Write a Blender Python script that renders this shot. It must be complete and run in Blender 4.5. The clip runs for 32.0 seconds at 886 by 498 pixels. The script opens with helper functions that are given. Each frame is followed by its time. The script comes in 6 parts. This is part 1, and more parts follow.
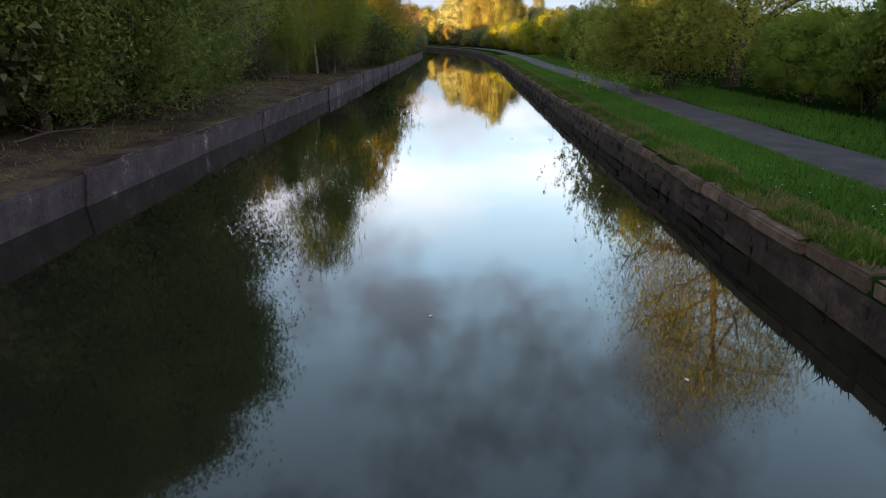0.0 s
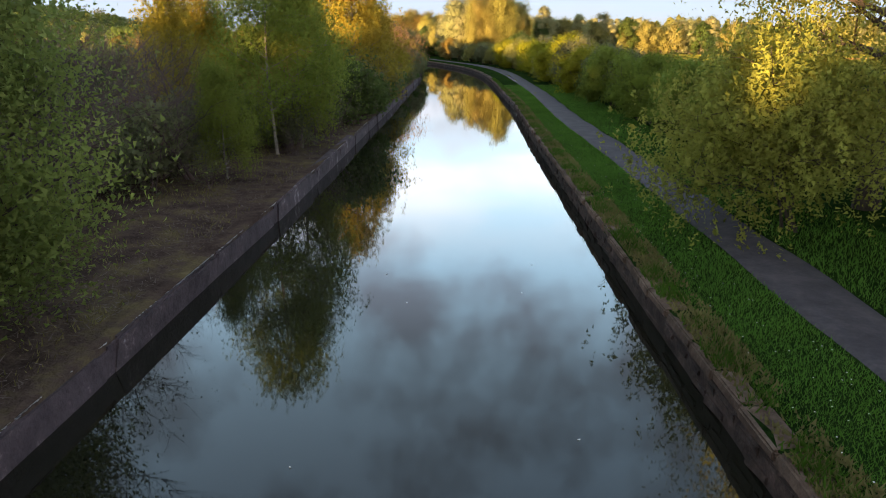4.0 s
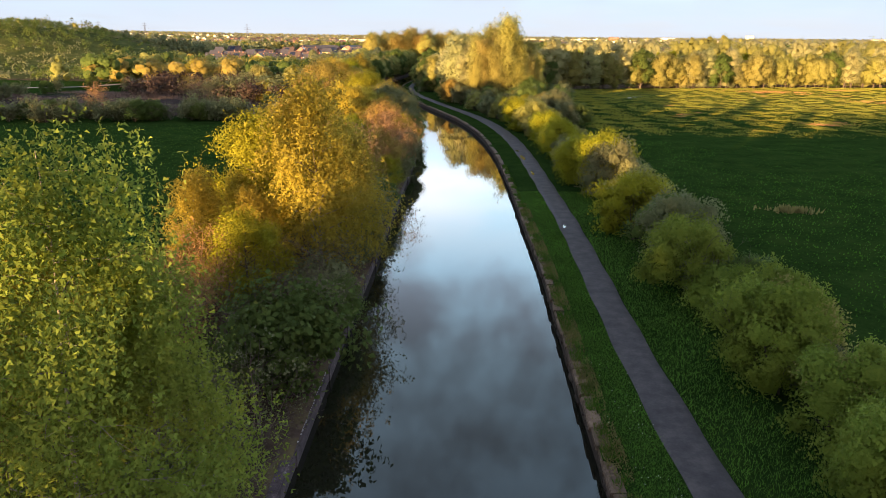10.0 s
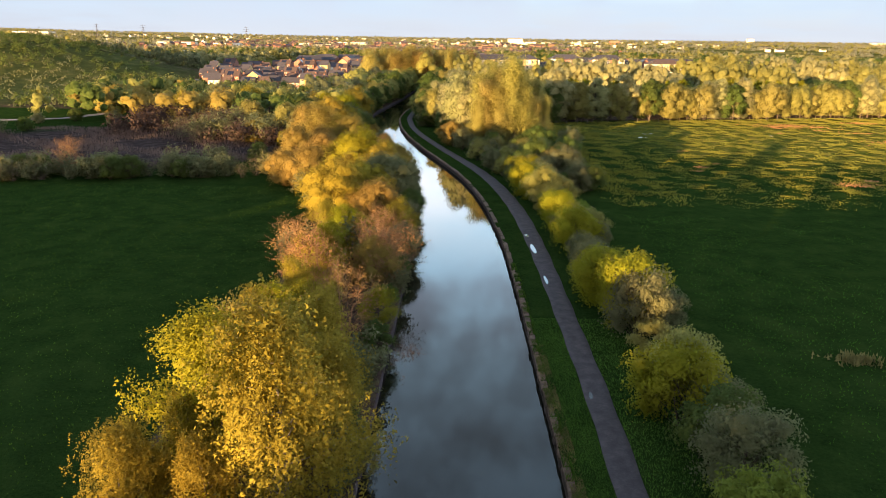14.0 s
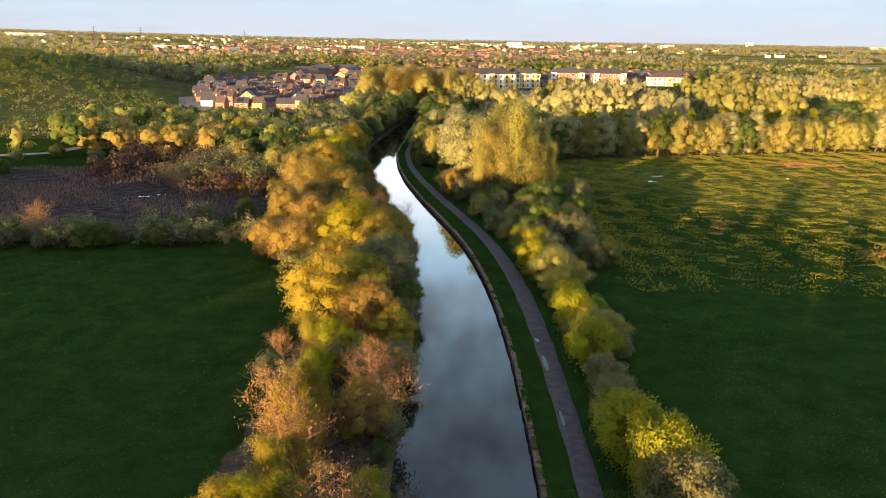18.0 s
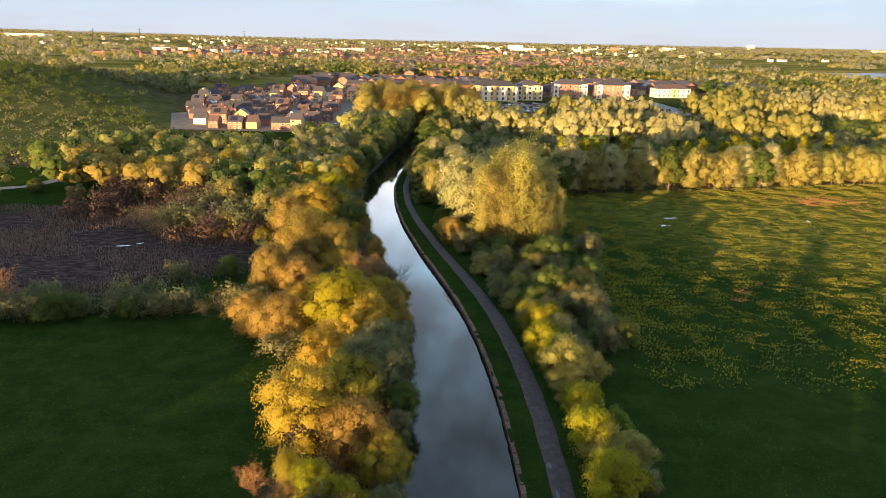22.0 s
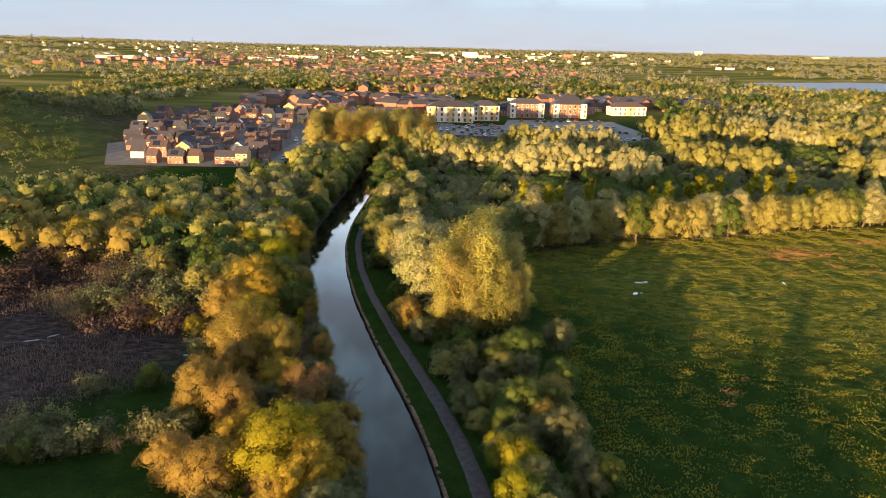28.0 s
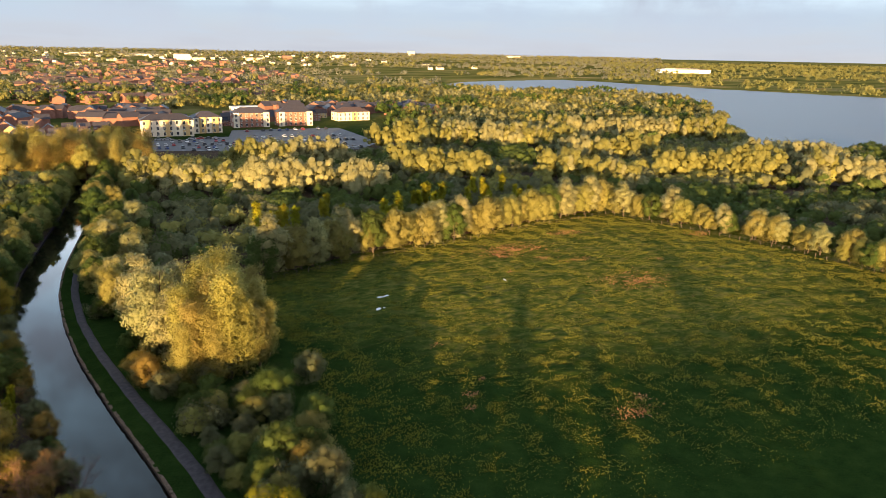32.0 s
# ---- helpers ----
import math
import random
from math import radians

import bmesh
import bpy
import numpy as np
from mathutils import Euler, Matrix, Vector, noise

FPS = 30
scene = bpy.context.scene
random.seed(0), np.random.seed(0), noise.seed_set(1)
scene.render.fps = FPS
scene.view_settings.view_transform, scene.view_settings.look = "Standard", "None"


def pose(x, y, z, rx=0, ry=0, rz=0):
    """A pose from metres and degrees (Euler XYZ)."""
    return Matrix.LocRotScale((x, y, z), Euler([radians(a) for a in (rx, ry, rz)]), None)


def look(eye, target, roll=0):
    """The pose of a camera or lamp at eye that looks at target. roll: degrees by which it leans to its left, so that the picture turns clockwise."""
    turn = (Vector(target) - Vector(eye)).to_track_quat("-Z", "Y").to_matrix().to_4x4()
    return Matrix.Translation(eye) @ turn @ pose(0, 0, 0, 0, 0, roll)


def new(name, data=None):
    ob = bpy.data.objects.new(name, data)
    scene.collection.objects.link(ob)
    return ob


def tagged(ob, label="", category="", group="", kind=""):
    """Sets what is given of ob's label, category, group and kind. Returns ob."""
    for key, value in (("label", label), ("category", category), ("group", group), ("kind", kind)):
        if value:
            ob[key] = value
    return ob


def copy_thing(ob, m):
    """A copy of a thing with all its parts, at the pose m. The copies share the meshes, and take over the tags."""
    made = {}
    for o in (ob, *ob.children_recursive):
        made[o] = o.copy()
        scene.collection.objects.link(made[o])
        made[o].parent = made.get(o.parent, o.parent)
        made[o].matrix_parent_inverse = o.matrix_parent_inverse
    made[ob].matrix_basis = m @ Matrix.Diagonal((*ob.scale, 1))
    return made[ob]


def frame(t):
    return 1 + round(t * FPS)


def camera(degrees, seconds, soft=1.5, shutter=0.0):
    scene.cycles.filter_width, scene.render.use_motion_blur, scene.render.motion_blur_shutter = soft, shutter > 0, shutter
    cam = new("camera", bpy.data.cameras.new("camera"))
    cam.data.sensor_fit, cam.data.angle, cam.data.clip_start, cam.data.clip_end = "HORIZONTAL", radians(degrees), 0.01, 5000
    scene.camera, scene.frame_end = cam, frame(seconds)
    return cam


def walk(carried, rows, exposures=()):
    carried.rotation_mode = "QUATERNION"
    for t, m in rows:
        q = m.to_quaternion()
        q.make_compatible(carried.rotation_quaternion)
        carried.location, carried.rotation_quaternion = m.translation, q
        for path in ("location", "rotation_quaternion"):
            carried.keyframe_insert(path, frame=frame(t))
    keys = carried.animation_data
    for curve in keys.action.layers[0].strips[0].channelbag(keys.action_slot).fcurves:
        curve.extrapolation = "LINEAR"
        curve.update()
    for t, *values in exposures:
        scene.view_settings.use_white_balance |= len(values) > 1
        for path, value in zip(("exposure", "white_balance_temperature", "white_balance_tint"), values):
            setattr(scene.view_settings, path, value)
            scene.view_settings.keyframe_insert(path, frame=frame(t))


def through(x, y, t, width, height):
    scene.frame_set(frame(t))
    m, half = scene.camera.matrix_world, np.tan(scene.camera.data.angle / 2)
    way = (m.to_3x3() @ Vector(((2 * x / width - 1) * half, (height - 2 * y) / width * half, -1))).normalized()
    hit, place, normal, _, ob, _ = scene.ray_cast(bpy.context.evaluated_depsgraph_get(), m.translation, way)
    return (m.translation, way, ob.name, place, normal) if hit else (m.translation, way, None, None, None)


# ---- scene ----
cam = camera(65.7, 32.0, soft=0.7)
# seconds, eye x y z, then yaw (to the left), pitch (up) and roll in degrees
PATH = [
    (0.0, 1.10, 0.34, 2.98, 1.75, -17.16, 0.26),
    (0.5, 1.08, 1.66, 3.20, 1.76, -17.16, 0.27),
    (1.0, 1.05, 3.07, 3.44, 1.78, -17.16, 0.27),
    (1.5, 1.01, 4.52, 3.73, 1.79, -17.16, 0.25),
    (2.0, 0.95, 6.00, 4.07, 1.81, -17.16, 0.23),
    (2.5, 0.89, 7.50, 4.48, 1.83, -17.15, 0.21),
    (3.0, 0.84, 9.01, 4.95, 1.84, -17.13, 0.20),
    (3.5, 0.79, 10.52, 5.46, 1.84, -17.11, 0.21),
    (4.0, 0.74, 12.12, 5.99, 1.84, -17.10, 0.19),
    (4.5, 0.69, 13.75, 6.57, 1.83, -17.09, 0.19),
    (5.0, 0.63, 15.41, 7.19, 1.81, -17.06, 0.20),
    (5.5, 0.58, 17.01, 7.81, 1.81, -17.05, 0.21),
    (6.0, 0.49, 18.72, 8.45, 1.77, -17.02, 0.25),
    (6.5, 0.40, 20.41, 9.09, 1.73, -16.97, 0.35),
    (7.0, 0.32, 22.04, 9.76, 1.70, -16.92, 0.47),
    (7.5, 0.24, 23.62, 10.47, 1.69, -16.90, 0.53),
    (8.0, 0.15, 25.16, 11.20, 1.69, -16.89, 0.55),
    (8.5, 0.08, 26.72, 11.94, 1.70, -16.89, 0.57),
    (9.0, 0.02, 28.33, 12.68, 1.72, -16.90, 0.58),
    (9.5, -0.02, 29.97, 13.44, 1.73, -16.91, 0.60),
    (10.0, -0.04, 31.53, 14.25, 1.75, -16.93, 0.62),
    (10.5, -0.07, 32.99, 15.13, 1.75, -16.93, 0.66),
    (11.0, -0.12, 34.42, 16.07, 1.75, -16.94, 0.68),
    (11.5, -0.19, 35.89, 17.07, 1.75, -16.96, 0.68),
    (12.0, -0.28, 37.40, 18.09, 1.74, -16.96, 0.67),
    (12.5, -0.37, 38.88, 19.11, 1.74, -16.96, 0.67),
    (13.0, -0.47, 40.33, 20.13, 1.73, -16.94, 0.70),
    (13.5, -0.58, 41.75, 21.14, 1.71, -16.92, 0.76),
    (14.0, -0.71, 43.14, 22.15, 1.68, -16.90, 0.83),
    (14.5, -0.84, 44.53, 23.18, 1.64, -16.89, 0.87),
    (15.0, -0.91, 45.89, 24.23, 1.63, -16.88, 0.89),
    (15.5, -1.00, 47.23, 25.30, 1.61, -16.86, 0.91),
    (16.0, -1.08, 48.59, 26.34, 1.59, -16.85, 0.93),
    (16.5, -1.15, 49.89, 27.38, 1.58, -16.85, 0.93),
    (17.0, -1.25, 51.43, 28.29, 1.56, -16.84, 0.99),
    (17.5, -1.35, 52.89, 29.20, 1.54, -16.83, 1.03),
    (18.0, -1.44, 54.26, 30.11, 1.53, -16.83, 1.03),
    (18.5, -1.52, 55.64, 31.01, 1.52, -16.82, 1.03),
    (19.0, -1.59, 57.02, 31.90, 1.53, -16.81, 1.04),
    (19.5, -1.65, 58.36, 32.80, 1.53, -16.81, 1.06),
    (20.0, -1.69, 59.71, 33.68, 1.53, -16.80, 1.08),
    (20.5, -1.74, 61.14, 34.57, 1.53, -16.80, 1.10),
    (21.0, -1.82, 62.61, 35.46, 1.53, -16.81, 1.13),
    (21.5, -1.88, 64.17, 36.27, 1.53, -16.82, 1.19),
    (22.0, -1.87, 65.96, 36.99, 1.53, -16.82, 1.24),
    (22.5, -1.81, 67.96, 37.65, 1.54, -16.82, 1.28),
    (23.0, -1.76, 69.93, 38.31, 1.55, -16.81, 1.29),
    (23.5, -1.72, 71.76, 38.98, 1.56, -16.78, 1.31),
    (24.0, -1.72, 73.44, 39.69, 1.56, -16.74, 1.36),
    (24.5, -1.76, 75.00, 40.43, 1.55, -16.70, 1.45),
    (25.0, -1.83, 76.47, 41.21, 1.54, -16.65, 1.54),
    (25.5, -1.91, 77.79, 42.03, 1.50, -16.61, 1.59),
    (26.0, -1.94, 78.72, 42.98, 1.49, -16.60, 1.53),
    (26.5, -2.00, 79.56, 43.97, 1.55, -16.58, 1.48),
    (27.0, -2.05, 80.27, 44.93, 1.03, -16.55, 1.42),
    (27.5, -2.11, 80.73, 45.94, 0.89, -16.54, 1.33),
    (28.0, -2.07, 81.44, 46.54, -2.15, -16.44, 1.35),
    (28.5, -2.10, 82.00, 47.19, -5.40, -16.35, 1.37),
    (29.0, -2.11, 82.30, 47.85, -8.42, -16.26, 1.35),
    (29.5, -2.08, 82.36, 48.52, -11.18, -16.20, 1.34),
    (30.0, -2.04, 82.25, 49.18, -13.82, -16.15, 1.32),
    (30.5, -2.02, 82.08, 49.81, -16.47, -16.09, 1.29),
    (31.0, -1.96, 81.94, 50.43, -19.13, -16.04, 1.26),
    (31.5, -1.88, 81.83, 51.05, -21.76, -16.02, 1.23),
    (32.0, -1.82, 81.71, 51.63, -24.35, -16.00, 1.16),
]
walk(cam, [(t, pose(x, y, z, 90 + pitch, 0, yaw) @ pose(0, 0, 0, 0, 0, roll)) for t, x, y, z, yaw, pitch, roll in PATH],
     exposures=[(0.0, 1.83), (3.0, 1.87), (6.0, 2.03), (9.0, 1.95), (14.0, 1.81), (20.0, 1.79), (32.0, 1.54)])

# ---- sky, sun ----
SUN_ELEVATION = 3.9
SUN_BEARING = 31.0  # the light travels towards this bearing, clockwise from +y
world = bpy.data.worlds.new("evening_sky")
scene.world = world
world.use_nodes = True
wn, wl = world.node_tree.nodes, world.node_tree.links
wn.clear()
w_out = wn.new("ShaderNodeOutputWorld")
w_bg = wn.new("ShaderNodeBackground")
w_sky = wn.new("ShaderNodeTexSky")
w_sky.sky_type = "NISHITA"
w_sky.sun_disc = False
w_sky.sun_elevation = radians(SUN_ELEVATION)
w_sky.sun_rotation = radians(SUN_BEARING + 180)
w_sky.air_density, w_sky.dust_density, w_sky.ozone_density = 1.0, 0.6, 2.0
w_bg.inputs["Strength"].default_value = 0.13

# clouds: a layer seen in perspective from below, by dividing the direction by its height
w_co = wn.new("ShaderNodeTexCoord")
w_sep = wn.new("ShaderNodeSeparateXYZ")
wl.new(w_co.outputs["Generated"], w_sep.inputs[0])


def wmath(op, a, b=None, clamp=False):
    n = wn.new("ShaderNodeMath")
    n.operation, n.use_clamp = op, clamp
    for i, v in enumerate((a, b)):
        if v is None:
            continue
        if isinstance(v, (int, float)):
            n.inputs[i].default_value = v
        else:
            wl.new(v, n.inputs[i])
    return n.outputs[0]


w_h = wmath("ADD", wmath("MAXIMUM", w_sep.outputs[2], 0.0), 0.12)
w_cx, w_cy = wmath("DIVIDE", w_sep.outputs[0], w_h), wmath("DIVIDE", w_sep.outputs[1], w_h)
w_comb = wn.new("ShaderNodeCombineXYZ")
wl.new(w_cx, w_comb.inputs[0]), wl.new(w_cy, w_comb.inputs[1])


def wnoise(scale, detail, rough, offset, vec=None):
    m = wn.new("ShaderNodeMapping")
    m.inputs["Location"].default_value = offset
    wl.new(vec or w_comb.outputs[0], m.inputs["Vector"])
    n = wn.new("ShaderNodeTexNoise")
    n.inputs["Scale"].default_value, n.inputs["Detail"].default_value, n.inputs["Roughness"].default_value = scale, detail, rough
    wl.new(m.outputs[0], n.inputs["Vector"])
    return n.outputs["Fac"]


def wramp(fac, stops):
    r = wn.new("ShaderNodeValToRGB")
    while len(r.color_ramp.elements) < len(stops):
        r.color_ramp.elements.new(0.5)
    for e, (p, c) in zip(r.color_ramp.elements, stops):
        e.position, e.color = p, (c if isinstance(c, tuple) else (c, c, c)) + (1,)
    wl.new(fac, r.inputs[0])
    return r.outputs[0]


def wmix(fac, a, b):
    n = wn.new("ShaderNodeMix")
    n.data_type = "RGBA"
    if isinstance(fac, (int, float)):
        n.inputs[0].default_value = fac
    else:
        wl.new(fac, n.inputs[0])
    for i, v in ((6, a), (7, b)):
        if isinstance(v, tuple):
            n.inputs[i].default_value = v + (1,)
        else:
            wl.new(v, n.inputs[i])
    return n.outputs[2]


# haze at the horizon, sunlit banks above it, blue gaps and grey-violet cumulus higher up
w_z = w_sep.outputs[2]
w_dark = wramp(wnoise(4.2, 9, 0.58, (1.3, 0.4, 0.2), w_co.outputs["Generated"]), [(0.44, 0.0), (0.6, 1.0)])
w_pale = wramp(wnoise(0.9, 6, 0.55, (7.3, 2.2, 1.0)), [(0.40, 0.0), (0.60, 1.0)])
# (behind the walk, towards the sun, the clear evening glow takes over)
w_front = wramp(w_sep.outputs[1], [(0.0, 0.45), (0.3, 0.85)])
w_clear = wmix(w_front, w_sky.outputs[0], wramp(w_z, [(0.0, (1.6, 1.75, 2.05)), (0.05, (1.45, 1.75, 2.25)), (0.12, (3.2, 3.8, 4.4)), (0.20, (5.5, 7.0, 7.9)), (0.32, (4.4, 6.6, 8.2)), (0.45, (2.4, 3.5, 4.4)), (0.62, (1.5, 2.1, 2.8)), (1.0, (1.2, 1.6, 2.05))]))
w_bank = wramp(w_z, [(0.0, (1.85, 1.82, 1.85)), (0.02, (1.62, 1.86, 2.12)), (0.07, (1.5, 1.76, 2.08)), (0.12, (6.6, 6.0, 6.0)), (0.24, (8.0, 7.6, 7.7)), (0.32, (4.0, 5.2, 6.2)), (0.45, (2.0, 2.6, 3.1)), (1.0, (1.4, 1.5, 1.7))])
w_grey = wramp(w_z, [(0.0, (1.75, 1.82, 1.95)), (0.045, (1.6, 1.75, 2.0)), (0.075, (1.4, 1.52, 1.75)), (0.11, (2.4, 2.4, 2.6)), (0.20, (4.8, 4.5, 4.9)), (0.32, (2.0, 2.2, 2.7)), (0.45, (0.95, 1.1, 1.32)), (0.62, (0.66, 0.78, 0.98)), (1.0, (0.8, 0.88, 1.02))])
w_a = wmix(wmath("MULTIPLY", w_pale, wramp(w_z, [(0.2, 0.7), (0.3, 0.3)])), w_clear, w_bank)
w_b = wmix(wmath("MULTIPLY", w_dark, 0.9), w_a, w_grey)
w_warm = wn.new("ShaderNodeMix")
w_warm.data_type, w_warm.blend_type = "RGBA", "MULTIPLY"
w_warm.inputs[0].default_value = 1.0
wl.new(wramp(w_sep.outputs[1], [(0.0, (1.16, 1.0, 0.92)), (0.45, (0.975, 1.0, 1.035))]), w_warm.inputs[7])
wl.new(w_b, w_warm.inputs[6])
wl.new(w_warm.outputs[2], w_bg.inputs["Color"])
wl.new(w_bg.outputs[0], w_out.inputs["Surface"])

sun_data = bpy.data.lights.new("sun", "SUN")
sun_data.energy, sun_data.angle, sun_data.color = 6.6, radians(0.6), (1.0, 0.62, 0.25)
sun = new("sun", sun_data)
b, e = radians(SUN_BEARING), radians(SUN_ELEVATION)
sun.matrix_world = look((0, 0, 60), (math.sin(b) * math.cos(e) * 10, math.cos(b) * math.cos(e) * 10, 60 - 10 * math.sin(e)))

# ---- materials ----
def material(name):
    m = bpy.data.materials.new(name)
    m.use_nodes = True
    nt = m.node_tree
    nt.nodes.clear()
    out = nt.nodes.new("ShaderNodeOutputMaterial")
    return m, nt, out


def node(nt, kind, **inputs):
    n = nt.nodes.new(kind)
    for k, v in inputs.items():
        k = k.replace("_", " ")
        if hasattr(v, "is_output"):
            nt.links.new(v, n.inputs[k])
        else:
            n.inputs[k].default_value = v
    return n


def ramp(nt, fac, stops):
    r = nt.nodes.new("ShaderNodeValToRGB")
    while len(r.color_ramp.elements) < len(stops):
        r.color_ramp.elements.new(0.5)
    for e, (p, c) in zip(r.color_ramp.elements, stops):
        e.position, e.color = p, (c if isinstance(c, tuple) else (c, c, c)) + (1,)
    nt.links.new(fac, r.inputs[0])
    return r.outputs[0]


def mix(nt, fac, a, b, blend="MIX"):
    n = nt.nodes.new("ShaderNodeMix")
    n.data_type, n.blend_type = "RGBA", blend
    if hasattr(fac, "is_output"):
        nt.links.new(fac, n.inputs[0])
    else:
        n.inputs[0].default_value = fac
    for i, v in ((6, a), (7, b)):
        if hasattr(v, "is_output"):
            nt.links.new(v, n.inputs[i])
        else:
            n.inputs[i].default_value = v + (1,) if len(v) == 3 else v
    return n.outputs[2]


def world_noise(nt, scale, detail=5, rough=0.55, stretch=(1, 1, 1), kind="Position"):
    g = nt.nodes.new("ShaderNodeNewGeometry")
    m = nt.nodes.new("ShaderNodeMapping")
    m.inputs["Scale"].default_value = stretch
    nt.links.new(g.outputs["Position"], m.inputs["Vector"])
    n = node(nt, "ShaderNodeTexNoise", Scale=scale, Detail=detail, Roughness=rough)
    nt.links.new(m.outputs[0], n.inputs["Vector"])
    return n.outputs["Fac"]


def bump(nt, height, strength, distance):
    n = node(nt, "ShaderNodeBump", Strength=strength, Distance=distance)
    nt.links.new(height, n.inputs["Height"])
    return n.outputs[0]


def leaf_material(name, dark, mid, light, through=0.5):
    """Foliage: tone varies leaf by leaf and plant by plant; part of the light passes through."""
    m, nt, out = material(name)
    isl = nt.nodes.new("ShaderNodeNewGeometry").outputs["Random Per Island"]
    obj = nt.nodes.new("ShaderNodeObjectInfo").outputs["Random"]
    dark, light = [tuple(0.78 * m_ + 0.22 * e_ for m_, e_ in zip(mid, end)) for end in (dark, light)]
    col = ramp(nt, isl, [(0.0, dark), (0.5, mid), (1.0, light)])
    hsv = nt.nodes.new("ShaderNodeHueSaturation")
    nt.links.new(col, hsv.inputs["Color"])
    mr = node(nt, "ShaderNodeMapRange")
    nt.links.new(obj, mr.inputs[0])
    mr.inputs[3].default_value, mr.inputs[4].default_value = 0.485, 0.515
    nt.links.new(mr.outputs[0], hsv.inputs["Hue"])
    patch = world_noise(nt, 0.35, 3)
    mr2 = node(nt, "ShaderNodeMapRange")
    nt.links.new(patch, mr2.inputs[0])
    mr2.inputs[1].default_value, mr2.inputs[2].default_value = 0.3, 0.7
    mr2.inputs[3].default_value, mr2.inputs[4].default_value = 0.8, 1.2
    nt.links.new(mr2.outputs[0], hsv.inputs["Value"])
    p = node(nt, "ShaderNodeBsdfPrincipled", Roughness=0.7)
    p.inputs["Specular IOR Level"].default_value = 0.1
    nt.links.new(hsv.outputs[0], p.inputs["Base Color"])
    t = nt.nodes.new("ShaderNodeBsdfTranslucent")
    nt.links.new(hsv.outputs[0], t.inputs["Color"])
    mx = nt.nodes.new("ShaderNodeMixShader")
    mx.inputs[0].default_value = through
    nt.links.new(p.outputs[0], mx.inputs[1]), nt.links.new(t.outputs[0], mx.inputs[2])
    nt.links.new(mx.outputs[0], out.inputs["Surface"])
    return m


def rough_material(name, stops, scale, rough=0.9, stretch=(1, 1, 1), detail=6, relief=0.0, distance=0.02, relief_scale=None, vary=0.0, spec=0.3):
    """A dull surface coloured by world-space noise at two scales, with relief."""
    m, nt, out = material(name)
    n1 = world_noise(nt, scale, detail, 0.6, stretch)
    n2 = world_noise(nt, scale * 7.3, 4, 0.6, stretch)
    mixed = node(nt, "ShaderNodeMath")
    mixed.operation = "MULTIPLY_ADD"
    nt.links.new(n2, mixed.inputs[0])
    mixed.inputs[1].default_value = 0.4
    sub = node(nt, "ShaderNodeMath")
    sub.operation = "SUBTRACT"
    nt.links.new(n1, sub.inputs[0])
    sub.inputs[1].default_value = 0.2
    nt.links.new(sub.outputs[0], mixed.inputs[2])
    col = ramp(nt, mixed.outputs[0], stops)
    if vary:
        obj = nt.nodes.new("ShaderNodeObjectInfo").outputs["Random"]
        hsv = nt.nodes.new("ShaderNodeHueSaturation")
        mr = node(nt, "ShaderNodeMapRange")
        nt.links.new(obj, mr.inputs[0])
        mr.inputs[3].default_value, mr.inputs[4].default_value = 1 - vary, 1 + vary
        nt.links.new(mr.outputs[0], hsv.inputs["Value"])
        nt.links.new(col, hsv.inputs["Color"])
        col = hsv.outputs[0]
    p = node(nt, "ShaderNodeBsdfPrincipled", Roughness=rough)
    p.inputs["Specular IOR Level"].default_value = spec
    nt.links.new(col, p.inputs["Base Color"])
    if relief:
        h = world_noise(nt, relief_scale or scale * 5, 6, 0.65, stretch)
        nt.links.new(bump(nt, h, relief, distance), p.inputs["Normal"])
    nt.links.new(p.outputs[0], out.inputs["Surface"])
    return m


def plain_material(name, colour, rough=0.6, metal=0.0, vary=0.1, scale=3.0):
    c = tuple(colour)
    return rough_material(name, [(0.25, tuple(v * (1 - vary) for v in c)), (0.75, tuple(min(1, v * (1 + vary)) for v in c))], scale, rough, spec=0.4)


def water_material(name, body, ripple, scale, rough=0.03, ior=1.52):
    m, nt, out = material(name)
    p = node(nt, "ShaderNodeBsdfPrincipled", Roughness=rough, IOR=ior)
    p.inputs["Base Color"].default_value = body + (1,)
    p.inputs["Specular IOR Level"].default_value = 0.5
    h1 = world_noise(nt, scale, 3, 0.5)
    h2 = world_noise(nt, scale * 0.22, 2, 0.5)
    add = node(nt, "ShaderNodeMath")
    add.operation = "ADD"
    nt.links.new(h1, add.inputs[0]), nt.links.new(h2, add.inputs[1])
    nt.links.new(bump(nt, add.outputs[0], ripple, 0.02), p.inputs["Normal"])
    nt.links.new(p.outputs[0], out.inputs["Surface"])
    return m


M_WATER = water_material("canal_water", (0.012, 0.012, 0.008), 0.03, 2.2)
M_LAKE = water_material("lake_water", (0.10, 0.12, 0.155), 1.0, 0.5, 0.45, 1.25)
M_TARMAC = rough_material("path_tarmac", [(0.2, (0.033, 0.0285, 0.033)), (0.5, (0.058, 0.0505, 0.056)), (0.8, (0.098, 0.084, 0.086))], 1.3, 0.9, relief=0.5, distance=0.01, relief_scale=40)
M_STONE = rough_material("wall_stone", [(0.2, (0.0123, 0.00838, 0.00713)), (0.5, (0.0462, 0.031, 0.026)), (0.68, (0.0874, 0.0587, 0.0489)), (0.85, (0.206, 0.15, 0.131))], 2.2, 0.95, relief=1.0, distance=0.05, relief_scale=9, vary=0.35)
